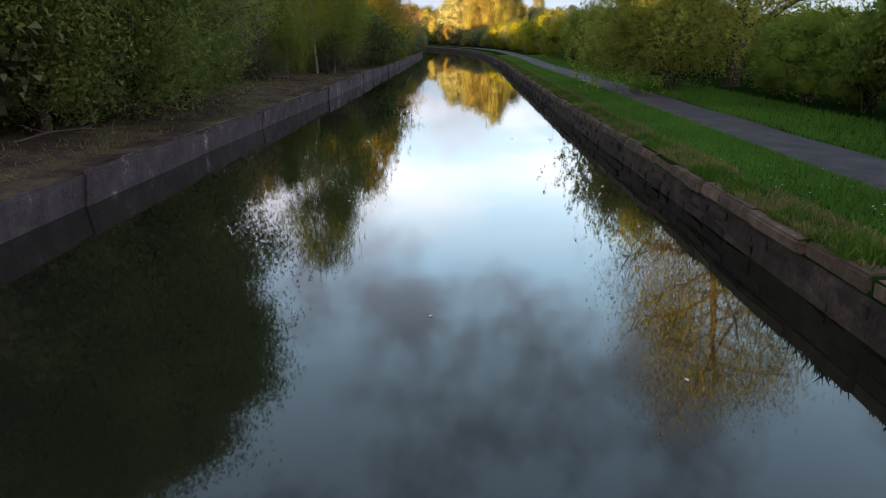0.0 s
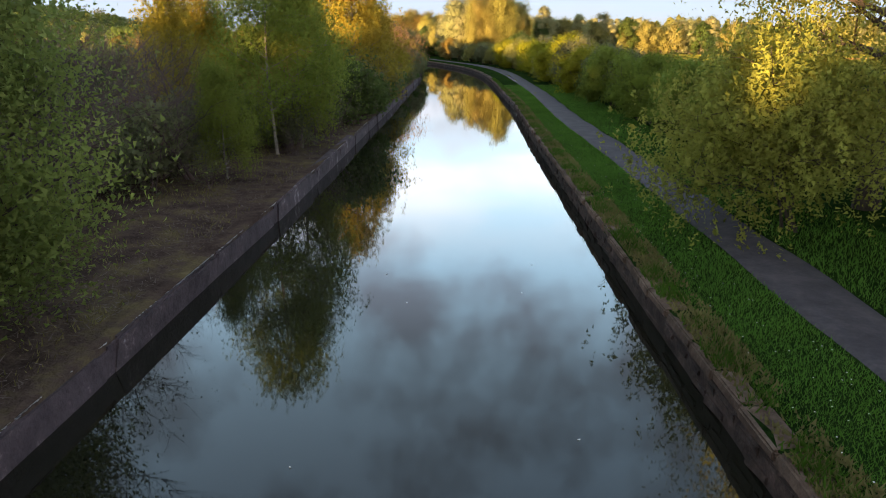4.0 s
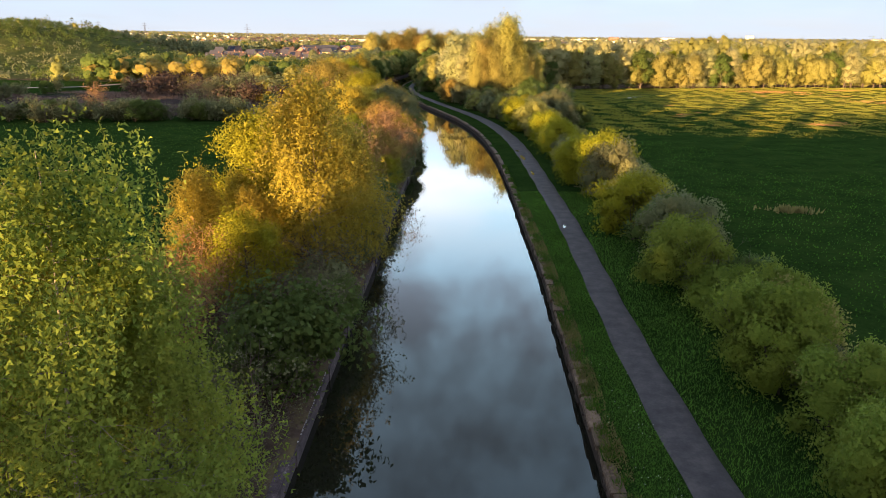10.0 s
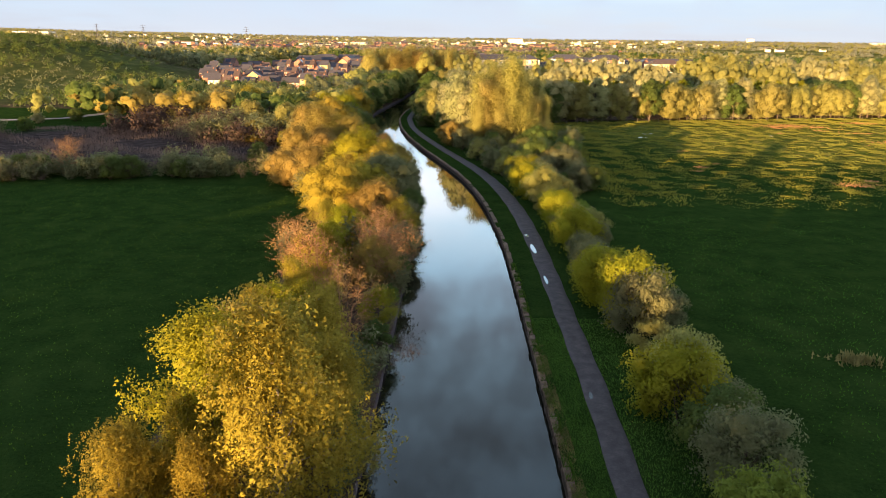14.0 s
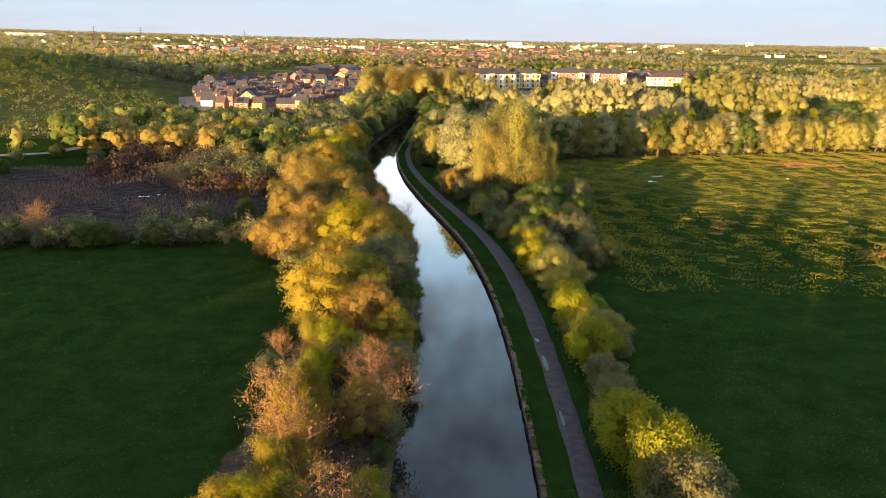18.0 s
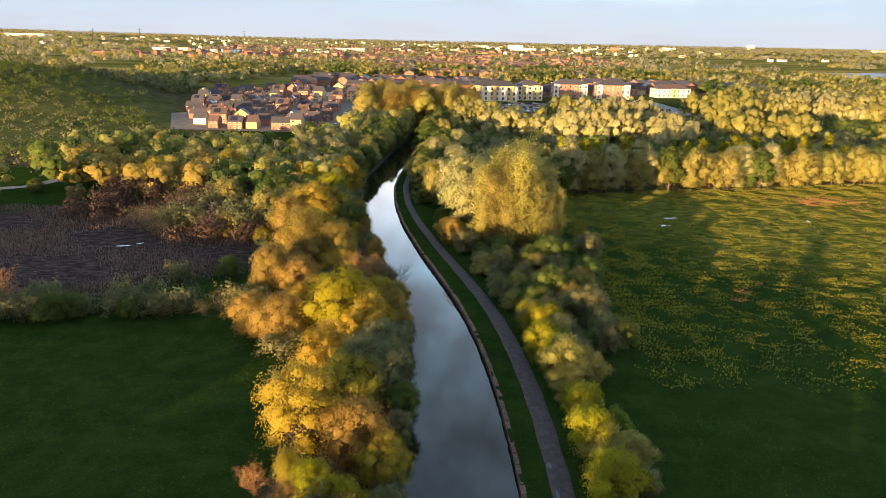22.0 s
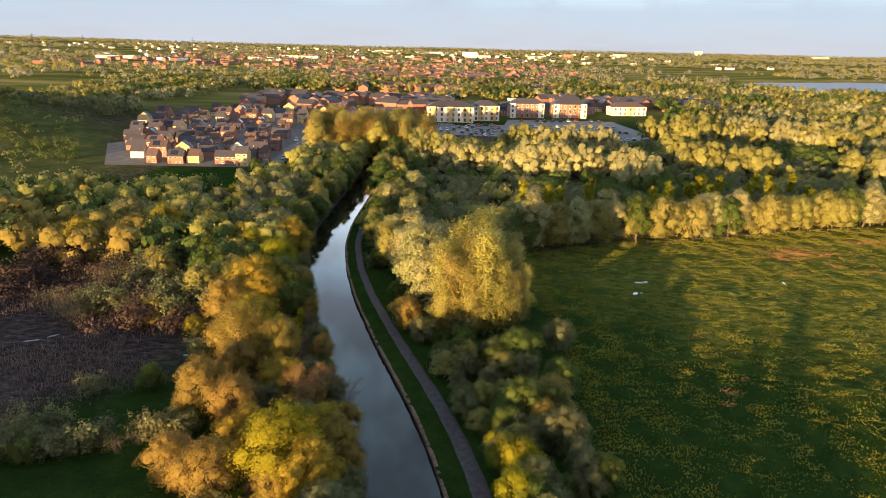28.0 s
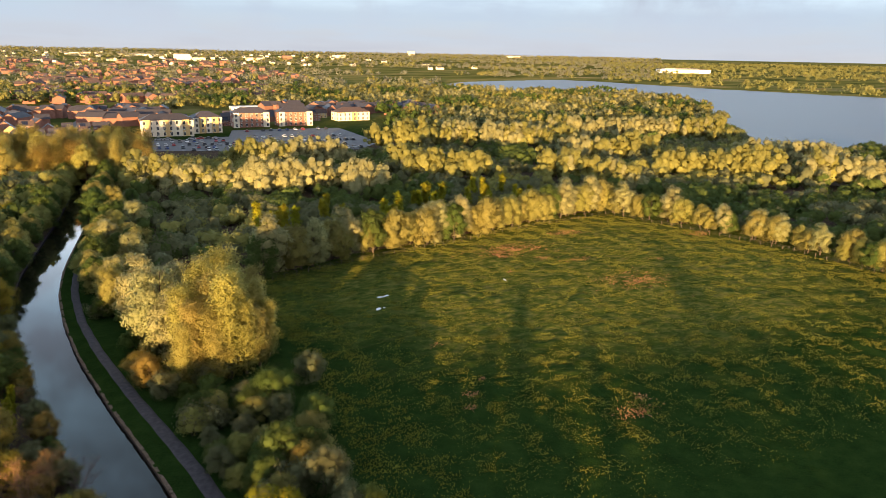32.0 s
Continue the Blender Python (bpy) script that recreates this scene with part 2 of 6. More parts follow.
M_COPING = rough_material("coping_stone", [(0.2, (0.0479, 0.0324, 0.0227)), (0.5, (0.131, 0.0864, 0.0628)), (0.66, (0.191, 0.132, 0.097)), (0.85, (0.368, 0.276, 0.228))], 2.4, 0.95, relief=1.0, distance=0.05, relief_scale=10, vary=0.3)
M_CONCRETE = rough_material("wall_concrete", [(0.2, (0.026, 0.019, 0.0225)), (0.45, (0.0651, 0.0477, 0.0548)), (0.6, (0.0869, 0.0642, 0.0728)), (0.66, (0.144, 0.109, 0.116)), (0.77, (0.392, 0.37, 0.396))], 1.7, 0.95, relief=1.0, distance=0.07, relief_scale=6, vary=0.12)
M_BARK = rough_material("bark", [(0.2, (0.03, 0.022, 0.018)), (0.8, (0.13, 0.1, 0.08))], 4.0, 0.95, stretch=(1, 1, 0.3), relief=0.8, distance=0.03)
M_BIRCH = rough_material("birch_bark", [(0.3, (0.045, 0.0375, 0.0338)), (0.46, (0.195, 0.165, 0.143)), (0.8, (0.36, 0.323, 0.285))], 3.0, 0.8, stretch=(1, 1, 2.5))
M_TWIG = rough_material("bare_twigs", [(0.2, (0.06, 0.045, 0.045)), (0.8, (0.19, 0.13, 0.12))], 0.6, 0.9)
M_TWIG_ORANGE = rough_material("budding_twigs", [(0.2, (0.184, 0.101, 0.0552)), (0.8, (0.391, 0.228, 0.124))], 0.6, 0.9)
L_WILLOW = leaf_material("leaf_willow", (0.19, 0.188, 0.05), (0.305, 0.293, 0.092), (0.42, 0.39, 0.14))
L_AMBER = leaf_material("leaf_amber_birch", (0.214, 0.177, 0.022), (0.332, 0.271, 0.04), (0.449, 0.37, 0.07))
L_GOLD = leaf_material("leaf_golden_willow", (0.244, 0.217, 0.0529), (0.376, 0.339, 0.106), (0.489, 0.433, 0.159))
L_FRESH = leaf_material("leaf_fresh_willow", (0.22, 0.228, 0.0396), (0.339, 0.339, 0.066), (0.44, 0.429, 0.106))
L_ALDER = leaf_material("leaf_alder", (0.139, 0.193, 0.0547), (0.234, 0.3, 0.079), (0.34, 0.385, 0.122))
L_HAW = leaf_material("leaf_hedge", (0.0936, 0.146, 0.0222), (0.176, 0.24, 0.037), (0.282, 0.333, 0.0616))
# far foliage, paled and greyed to paint in distance haze
L_FAR_HAZE = leaf_material("leaf_far_hazed", (0.18, 0.182, 0.115), (0.27, 0.265, 0.18), (0.36, 0.347, 0.245))
L_THICKET = leaf_material("bare_thicket", (0.035, 0.025, 0.022), (0.07, 0.048, 0.04), (0.115, 0.08, 0.06), 0.2)
L_BIRCH = leaf_material("leaf_birch", (0.125, 0.176, 0.0277), (0.218, 0.275, 0.0475), (0.312, 0.341, 0.0792))
L_GREEN = leaf_material("leaf_hawthorn", (0.045, 0.08, 0.0204), (0.1, 0.145, 0.0374), (0.18, 0.21, 0.0595))
L_BRIGHT = leaf_material("leaf_sycamore", (0.156, 0.19, 0.0141), (0.278, 0.278, 0.0211), (0.379, 0.357, 0.0282))
L_ORANGE = leaf_material("leaf_budding_oak", (0.18, 0.128, 0.04), (0.29, 0.218, 0.06), (0.395, 0.305, 0.1))
L_PALE = leaf_material("leaf_white_poplar", (0.23, 0.235, 0.1), (0.365, 0.365, 0.175), (0.5, 0.485, 0.26))
L_DULL = leaf_material("leaf_sallow", (0.092, 0.105, 0.05), (0.178, 0.187, 0.092), (0.27, 0.275, 0.15))
L_PINK = leaf_material("leaf_red_bud", (0.228, 0.12, 0.06), (0.348, 0.198, 0.09), (0.456, 0.288, 0.12))

# ---- mesh helpers ----
def mesh_object(name, verts, faces, mat, parent=None, smooth=False):
    me = bpy.data.meshes.new(name)
    me.from_pydata([tuple(v) for v in verts], [], faces)
    if mat:
        me.materials.append(mat)
    if smooth:
        me.polygons.foreach_set("use_smooth", [True] * len(me.polygons))
    me.update()
    ob = new(name, me)
    if parent:
        ob.parent = parent
    return ob


def part(name, bm, mat, parent, label=""):
    me = bpy.data.meshes.new(name)
    bm.to_mesh(me)
    bm.free()
    if mat:
        me.materials.append(mat)
    ob = new(name, me)
    ob.parent = parent
    return tagged(ob, label)


def quads_mesh(name, v, mat, facing=None):
    """A mesh of loose faces from an array of shape (n, corners, 3); facing gives each a soft normal, as a crown has."""
    n, k = v.shape[:2]
    if facing is not None:
        facing = facing / (np.linalg.norm(facing, axis=1, keepdims=True) + 1e-9)
        flip = (np.cross(v[:, 1] - v[:, 0], v[:, 2] - v[:, 0]) * facing).sum(1) < 0
        v = v.copy()
        v[flip] = v[flip][:, ::-1]
    me = bpy.data.meshes.new(name)
    me.vertices.add(n * k)
    me.vertices.foreach_set("co", np.ascontiguousarray(v, dtype=np.float32).reshape(-1))
    me.loops.add(n * k)
    me.loops.foreach_set("vertex_index", np.arange(n * k, dtype=np.int32))
    me.polygons.add(n)
    me.polygons.foreach_set("loop_start", np.arange(0, n * k, k, dtype=np.int32))
    me.polygons.foreach_set("loop_total", np.full(n, k, dtype=np.int32))
    me.materials.append(mat)
    if facing is not None:
        me.polygons.foreach_set("use_smooth", np.full(n, True))
        at = me.attributes.new("custom_normal", "FLOAT_VECTOR", "POINT")
        at.data.foreach_set("vector", np.repeat(facing, k, 0).astype(np.float32).reshape(-1))
    me.update(calc_edges=True)
    return me


def grid_mesh(name, p, mat, smooth=True):
    """A sheet from an array of points of shape (rows, columns, 3)."""
    r, c = p.shape[:2]
    i = np.arange(r * c).reshape(r, c)
    f = np.stack([i[:-1, :-1], i[:-1, 1:], i[1:, 1:], i[1:, :-1]], -1).reshape(-1, 4)
    n = len(f)
    me = bpy.data.meshes.new(name)
    me.vertices.add(r * c)
    me.vertices.foreach_set("co", p.astype(np.float32).reshape(-1))
    me.loops.add(n * 4)
    me.loops.foreach_set("vertex_index", f.astype(np.int32).reshape(-1))
    me.polygons.add(n)
    me.polygons.foreach_set("loop_start", np.arange(0, n * 4, 4, dtype=np.int32))
    me.polygons.foreach_set("loop_total", np.full(n, 4, dtype=np.int32))
    me.polygons.foreach_set("use_smooth", np.full(n, smooth))
    me.materials.append(mat)
    me.update(calc_edges=True)
    return me


# ---- the plan ----
def eased(ys, vs):
    """A smooth curve through a few stations, as a function."""
    grid = np.arange(-400.0, 1000.0, 1.0)
    raw = np.interp(grid, ys, vs)
    k = np.hanning(17)
    sm = np.convolve(np.pad(raw, 8, mode="edge"), k / k.sum(), "valid")
    return lambda y: np.interp(y, grid, sm)


bank_right = eased([-400, 0, 26, 57, 72, 85, 100, 115, 128, 137, 146, 154, 162, 172, 185, 205, 222, 240, 258, 275, 320, 460], [7.5, 5.4, 4.95, 4.85, 4.97, 4.7, 4.47, 4.0, 3.1, 2.15, 0.8, -0.7, -2.6, -5.4, -9.2, -14.2, -17.4, -19.6, -19.9, -19.0, -16.0, -12])
canal_width = eased([-400, 10, 32, 46, 70, 100, 119, 145, 170, 240, 460], [11.2, 11.1, 10.6, 10.55, 10.8, 10.55, 10.1, 9.2, 8.7, 8.7, 9.4])
path_gap = eased([-400, 11, 30, 40, 48, 58, 70, 84, 98, 114, 127, 145, 160, 184, 220, 460], [2.2, 2.4, 2.6, 2.55, 2.45, 2.2, 2.2, 2.6, 2.5, 2.55, 2.75, 3.0, 3.15, 3.0, 2.3, 2.4])
path_wide = eased([-400, 85, 100, 115, 130, 150, 175, 220, 460], [1.6, 1.55, 1.65, 1.8, 1.95, 1.95, 1.75, 1.4, 1.4])
CANAL_END = 440.0
WATER_Z, BANK_Z = 0.0, 0.65


def bank_left(y):
    return bank_right(y) - canal_width(y)


def step(a, b, v):
    t = np.clip((v - a) / (b - a), 0, 1)
    return t * t * (3 - 2 * t)


def waves(x, y):
    """Cheap smooth unevenness."""
    return (np.sin(x * 0.131 + 1.3) * np.cos(y * 0.117 + 0.4) + 0.5 * np.sin(x * 0.37 + y * 0.21) + 0.4 * np.cos(y * 0.43 - x * 0.18 + 2)) / 1.9


LAKE = [(322, 326), (304, 348), (400, 455), (530, 615), (600, 760), (600, 860), (530, 930), (470, 1000), (455, 1130), (560, 1250), (730, 1330), (865, 1368), (915, 1021), (1010, 750), (1250, 560), (1500, 420), (900, 400), (560, 395), (430, 365)]


def inside(poly, x, y):
    x, y = np.asarray(x, float), np.asarray(y, float)
    hit = np.zeros(x.shape, bool)
    for (x1, y1), (x2, y2) in zip(poly, poly[1:] + poly[:1]):
        if y1 == y2:
            continue
        c = ((y1 > y) != (y2 > y)) & (x < (x2 - x1) * (y - y1) / (y2 - y1) + x1)
        hit ^= c
    return hit


def height(x, y):
    """Ground level away from the canal."""
    x, y = np.asarray(x, float), np.asarray(y, float)
    dr, dl = x - bank_right(y), bank_left(y) - x
    z = np.where(dr > 0, BANK_Z + 0.08 * step(0, 2, dr) + 0.15 * step(5, 12, dr), BANK_Z + 0.15 * step(0.3, 3, dl) - 0.5 * step(7, 16, dl))
    far = np.hypot(x, y)
    near = np.minimum(np.abs(dr), np.abs(dl))
    z = z + waves(x, y) * 0.10 * step(2.5, 12, near)
    z = z - 0.45 * step(0, 1, 1 - np.hypot((x + 70) / 42, (y - 188) / 34))
    hill = np.exp(-(((x + 262) / 92) ** 2 + ((y - 420) / 75) ** 2) ** 1.4)
    z = z + 19 * hill + 5 * np.exp(-(((x + 330) / 120) ** 2 + ((y - 560) / 60) ** 2))
    z = z + 18 * step(1300, 3200, far) + 14 * step(3000, 4800, far) + 26 * step(2000, 4600, far) * step(0.15, 0.9, -x / (far + 1))
    z = np.where(inside(LAKE, x, y), -2.5, z)
    return z


# ---- the ground: one sheet with the canal's trough in it ----
ys = np.concatenate([-np.geomspace(1200, 62, 14), np.arange(-60, 30, 1.5), np.arange(30, 340, 2.0), np.arange(340, 640, 6), np.geomspace(645, 4950, 60)])
off = np.concatenate([np.array([0.0, 0.34, 0.36, 0.8, 1.4, 2.0, 2.8, 3.6, 4.6, 6, 8, 10.5, 13.5, 17]), np.geomspace(21, 4950, 90)])
canal_on = (1 - step(CANAL_END - 25, CANAL_END, ys))[:, None]
xr, xl = bank_right(ys)[:, None], bank_left(ys)[:, None]
RX, LX = xr + off[None], (xl - off[None])[:, ::-1]
Y = ys[:, None]
RZ, LZ = height(RX + 1e-6, Y + 0 * RX), height(LX - 1e-6, Y + 0 * LX)
bed = np.linspace(0.0, 1.0, 5)[None]
BX = xl + (xr - xl) * bed
BZ = np.where(canal_on > 0, BANK_Z - canal_on * 2.0, BANK_Z) + 0 * BX
top = lambda z: np.full_like(ys, z)[:, None]
GX = np.concatenate([LX, BX, RX], 1)
GZ = np.concatenate([LZ, BZ, RZ], 1)
GY = Y + 0 * GX


def ground_material():
    """Grass with bare soil, reeds and rough pasture where they lie; all by place."""
    m, nt, out = material("ground_cover")
    g = nt.nodes.new("ShaderNodeNewGeometry")
    sep = nt.nodes.new("ShaderNodeSeparateXYZ")
    nt.links.new(g.outputs["Position"], sep.inputs[0])

    def mth(op, a, b=None, c=None, clamp=False):
        n = nt.nodes.new("ShaderNodeMath")
        n.operation, n.use_clamp = op, clamp
        for i, v in enumerate((a, b, c)):
            if v is None:
                continue
            if isinstance(v, (int, float)):
                n.inputs[i].default_value = v
            else:
                nt.links.new(v, n.inputs[i])
        return n.outputs[0]

    def blob(cx, cy, rx, ry, soft=0.35, wob=0.35):
        w = world_noise(nt, 0.06, 4, 0.6)
        dx, dy = mth("DIVIDE", mth("SUBTRACT", sep.outputs[0], cx), rx), mth("DIVIDE", mth("SUBTRACT", sep.outputs[1], cy), ry)
        d = mth("SQRT", mth("ADD", mth("MULTIPLY", dx, dx), mth("MULTIPLY", dy, dy)))
        d = mth("ADD", d, mth("MULTIPLY", mth("SUBTRACT", w, 0.5), wob * 2))
        return mth("DIVIDE", mth("SUBTRACT", 1.0, d), soft, clamp=True)

    n_big, n_mid, n_small = world_noise(nt, 0.03, 4), world_noise(nt, 0.35, 5, 0.65), world_noise(nt, 5.0, 5, 0.7)
    grass = ramp(nt, n_mid, [(0.3, (0.0075, 0.019, 0.005)), (0.5, (0.0135, 0.032, 0.0075)), (0.72, (0.026, 0.047, 0.011))])
    grass = mix(nt, ramp(nt, n_small, [(0.35, 0.0), (0.75, 0.4)]), grass, (0.05, 0.085, 0.02))
    rough = ramp(nt, world_noise(nt, 0.5, 6, 0.7, (1, 1.6, 1)), [(0.32, (0.03, 0.055, 0.01)), (0.5, (0.1, 0.115, 0.022)), (0.64, (0.24, 0.21, 0.06)), (0.8, (0.34, 0.24, 0.1))])
    # straw over the far pasture, its pale tone also painting in sunlit grass
    far_field_sunlit = blob(100, 222, 88, 66)
    col = mix(nt, mth("MULTIPLY", far_field_sunlit, 0.62), grass, rough)
    soil = ramp(nt, world_noise(nt, 0.8, 7, 0.7), [(0.3, (0.036, 0.024, 0.021)), (0.5, (0.09, 0.064, 0.052)), (0.62, (0.125, 0.1, 0.053)), (0.8, (0.22, 0.175, 0.1))])
    at = nt.nodes.new("ShaderNodeAttribute")
    at.attribute_name = "soil"
    wob = mth("ADD", at.outputs["Fac"], mth("MULTIPLY", mth("SUBTRACT", n_mid, 0.5), 0.9))
    col = mix(nt, ramp(nt, wob, [(0.4, 0.0), (0.6, 1.0)]), col, soil)
    reed = ramp(nt, world_noise(nt, 0.45, 7, 0.75, (1, 2, 1)), [(0.3, (0.016, 0.013, 0.013)), (0.48, (0.043, 0.034, 0.034)), (0.6, (0.09, 0.07, 0.067)), (0.75, (0.2, 0.165, 0.15))])
    col = mix(nt, blob(-72, 188, 42, 33, 0.25, 0.3), col, reed)
    heath = ramp(nt, world_noise(nt, 0.09, 7, 0.7), [(0.3, (0.035, 0.05, 0.016)), (0.55, (0.075, 0.085, 0.03)), (0.75, (0.14, 0.125, 0.055))])
    col = mix(nt, blob(-210, 350, 110, 110, 0.3, 0.2), col, heath)
    dist = ramp(nt, world_noise(nt, 0.006, 6, 0.6, (1, 2.2, 1)), [(0.36, (0.06, 0.07, 0.02)), (0.5, (0.14, 0.14, 0.04)), (0.6, (0.22, 0.19, 0.07)), (0.72, (0.34, 0.25, 0.14))])
    rad = mth("SQRT", mth("ADD", mth("MULTIPLY", sep.outputs[0], sep.outputs[0]), mth("MULTIPLY", sep.outputs[1], sep.outputs[1])))
    col = mix(nt, mth("DIVIDE", mth("SUBTRACT", rad, 520.0), 150.0, clamp=True), col, dist)
    p = node(nt, "ShaderNodeBsdfPrincipled", Roughness=0.95)
    p.inputs["Specular IOR Level"].default_value = 0.0
    nt.links.new(col, p.inputs["Base Color"])
    h = mth("ADD", mth("MULTIPLY", world_noise(nt, 1.1, 6, 0.7), 0.7), mth("MULTIPLY", n_small, 0.3))
    nt.links.new(bump(nt, h, 1.0, 0.35), p.inputs["Normal"])
    nt.links.new(p.outputs[0], out.inputs["Surface"])
    return m


M_GROUND = ground_material()
ground = new("ground", grid_mesh("ground", np.stack([GX, GY, GZ], -1), M_GROUND))
dl_, dr_ = bank_left(GY) - GX, GX - bank_right(GY)
belt = np.interp(GY, [-60, 40, 60, 90, 115, 150, 180, 200, 330], [12, 11, 12, 13, 12, 13, 20, 34, 40])
soil_v = np.where(dl_ > -0.01, 1 - step(belt - 3, belt + 2, dl_), 0) * (GY > -60) * (1 - step(335, 360, GY))
soil_v = np.maximum(soil_v, ((GY > 236) & (dr_ > 7) & (GY > np.interp(GX, [20, 48, 76, 98, 140, 141, 400], [236, 247, 253, 260, 270, 270, 270])) & (GY < 470)) * 1.0)
soil_v = np.maximum(soil_v, ((GX > np.interp(GY, [0, 130, 180, 208, 240, 268], [235, 190, 176, 173, 162, 150])) & (GY > 60) & (GY < 450) & (GX < 420)) * 1.0)
soil_v = np.maximum(soil_v, 0.35 * ((GX > -135) & (GX < 230) & (GY > 340) & (GY < 700)))
soil_v = np.maximum(soil_v, 0.52 * ((GX > -420) & (GX < -100) & (GY > 255) & (GY < 620)))
att = ground.data.attributes.new("soil", "FLOAT", "POINT")
att.data.foreach_set("value", soil_v.astype(np.float32).reshape(-1))
tagged(ground, "grassy fields, woodland soil and reed marsh to the horizon", "ground", kind="structure")

# rough turf of the far pasture: ridges and tussocks that the low sun rakes
tx_, ty_ = np.meshgrid(np.arange(18, 168, 0.62), np.arange(96, 264, 0.62))
tg = np.random.default_rng(3)
fine = tg.normal(0, 1, tx_.shape)
k1 = np.hanning(5) / np.hanning(5).sum()
k2 = np.hanning(7) / np.hanning(7).sum()
fine = np.apply_along_axis(lambda r: np.convolve(r, k1, "same"), 0, fine)
fine = np.apply_along_axis(lambda r: np.convolve(r, k2, "same"), 1, fine)
fine = fine / fine.std()
rough_amount = 0.35 + 0.65 * np.clip((ty_ - 130) / 60, 0, 1)
lim_y = np.interp(tx_, [18, 20, 48, 76, 98, 140, 170], [230, 231, 241, 247, 254, 262, 262])
lim_x = np.interp(ty_, [90, 180, 208, 240, 265], [180, 163, 158, 148, 137])
inset = np.minimum.reduce([lim_y - ty_, lim_x - tx_, tx_ - 19 + 2 * np.sin(ty_ * 0.3), ty_ - 97 + 3 * np.sin(tx_ * 0.2)])
lumps = step(-0.6, 0.8, np.sin(tx_ * 0.31 + 1) + np.sin(ty_ * 0.27 + tx_ * 0.12) + 0.8 * np.sin(ty_ * 0.6 - tx_ * 0.2))
tz = height(tx_, ty_) + np.where(inset > -2, -0.35 + 0.42 * step(-2, 14, inset) + 0.1 * rough_amount * fine * (0.45 + 0.75 * lumps) * step(3, 16, inset), -0.6)
turf = new("pasture_turf", grid_mesh("pasture_turf", np.stack([tx_, ty_, tz], -1), M_GROUND))
tagged(turf, "rough tussocky turf of the pasture, green with straw, lightened at the sunlit end", "grass", kind="structure")

# ---- canal water, lake ----
wy = np.arange(-120, CANAL_END, 4.0)
water = new("canal_water", grid_mesh("canal_water", np.stack([np.stack([bank_left(wy) + 0.02, wy, 0 * wy], -1), np.stack([bank_right(wy) - 0.02, wy, 0 * wy], -1)], 1), M_WATER))
tagged(water, "still dark canal water mirroring sky and trees", "water", kind="structure")
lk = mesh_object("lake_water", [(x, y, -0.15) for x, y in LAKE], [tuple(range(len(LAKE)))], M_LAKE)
tagged(lk, "grey-blue lake with a wooded shore", "water", kind="structure")

# ---- towpath ----
py_ = np.arange(-60, CANAL_END - 10, 1.0)
pl = bank_right(py_) + path_gap(py_)
cols = []
for f in (-0.12, 0.0, 0.4, 0.8, 1.2, 1.6, 1.72):
    x = pl + f * path_wide(py_) / 1.6 + 0.06 * np.sin(py_ * 0.9 + f) * (1 if f in (0.0, 1.6) else 0.3)
    crown_z = height(x, py_) + (0.035 if 0 <= f <= 1.6 else -0.06) + 0.02 * math.sin(math.pi * min(max(f / 1.6, 0), 1))
    cols.append(np.stack([x, py_, crown_z], -1))
towpath = new("towpath", grid_mesh("towpath", np.stack(cols, 1), M_TARMAC))
tagged(towpath, "worn grey tarmac towpath beside the canal", "path", kind="structure")

# ---- trees ----
def tube(points, radii, sides, V, F):
    """A tapered limb along points, added to vertex and face lists."""
    base = len(V)
    pts = [Vector(p) for p in points]
    for i, p in enumerate(pts):
        d = (pts[min(i + 1, len(pts) - 1)] - pts[max(i - 1, 0)]).normalized()
        a = d.orthogonal().normalized()
        c = d.cross(a)
        for s in range(sides):
            t = 2 * math.pi * s / sides
            V.append(p + (a * math.cos(t) + c * math.sin(t)) * radii[i])
    for i in range(len(pts) - 1):
        for s in range(sides):
            s2 = (s + 1) % sides
            F.append((base + i * sides + s, base + i * sides + s2, base + (i + 1) * sides + s2, base + (i + 1) * sides + s))


def limb_points(rng, start, direction, length, n, wander, lift):
    p, d = Vector(start), Vector(direction).normalized()
    out = [p.copy()]
    for _ in range(n):
        d = (d + Vector((rng.uniform(-1, 1), rng.uniform(-1, 1), rng.uniform(-1, 1))) * wander + Vector((0, 0, lift))).normalized()
        p = p + d * (length / n)
        out.append(p.copy())
    return out


def leaves_at(nrng, centres, size, spread, droop=0.0, flat=0.0, out=None, corners=4, slim=1.0):
    """Leaves round centres, an array (n, corners, 3): folded rhombs, or triangles for plants further off.
    out: which way a leaf's face rather looks."""
    n = len(centres)
    c = centres + nrng.normal(0, 1, (n, 3)) * spread
    nr = nrng.normal(0, 1, (n, 3))
    if out is not None:
        nr = nr * 0.8 + out
    nr /= np.linalg.norm(nr, axis=1, keepdims=True) + 1e-9
    u = nrng.normal(0, 1, (n, 3))
    u[:, 2] = u[:, 2] * (1 - flat) - droop
    u -= nr * (u * nr).sum(1, keepdims=True)
    u /= np.linalg.norm(u, axis=1, keepdims=True) + 1e-9
    v = np.cross(u, nr)
    s = size * nrng.uniform(0.6, 1.35, (n, 1))
    if corners == 3:
        k = nrng.uniform(0.4, 0.75, (n, 1)) * slim
        return np.stack([c - u * s * 0.5 - v * s * k, c + u * s * 0.7, c - u * s * 0.4 + v * s * k], 1)
    w = s * nrng.uniform(0.38, 0.62, (n, 1))
    fold = nr * w * 0.3
    return np.stack([c - u * s * 0.5, c + v * w + fold, c + u * s * 0.55, c - v * w + fold], 1)


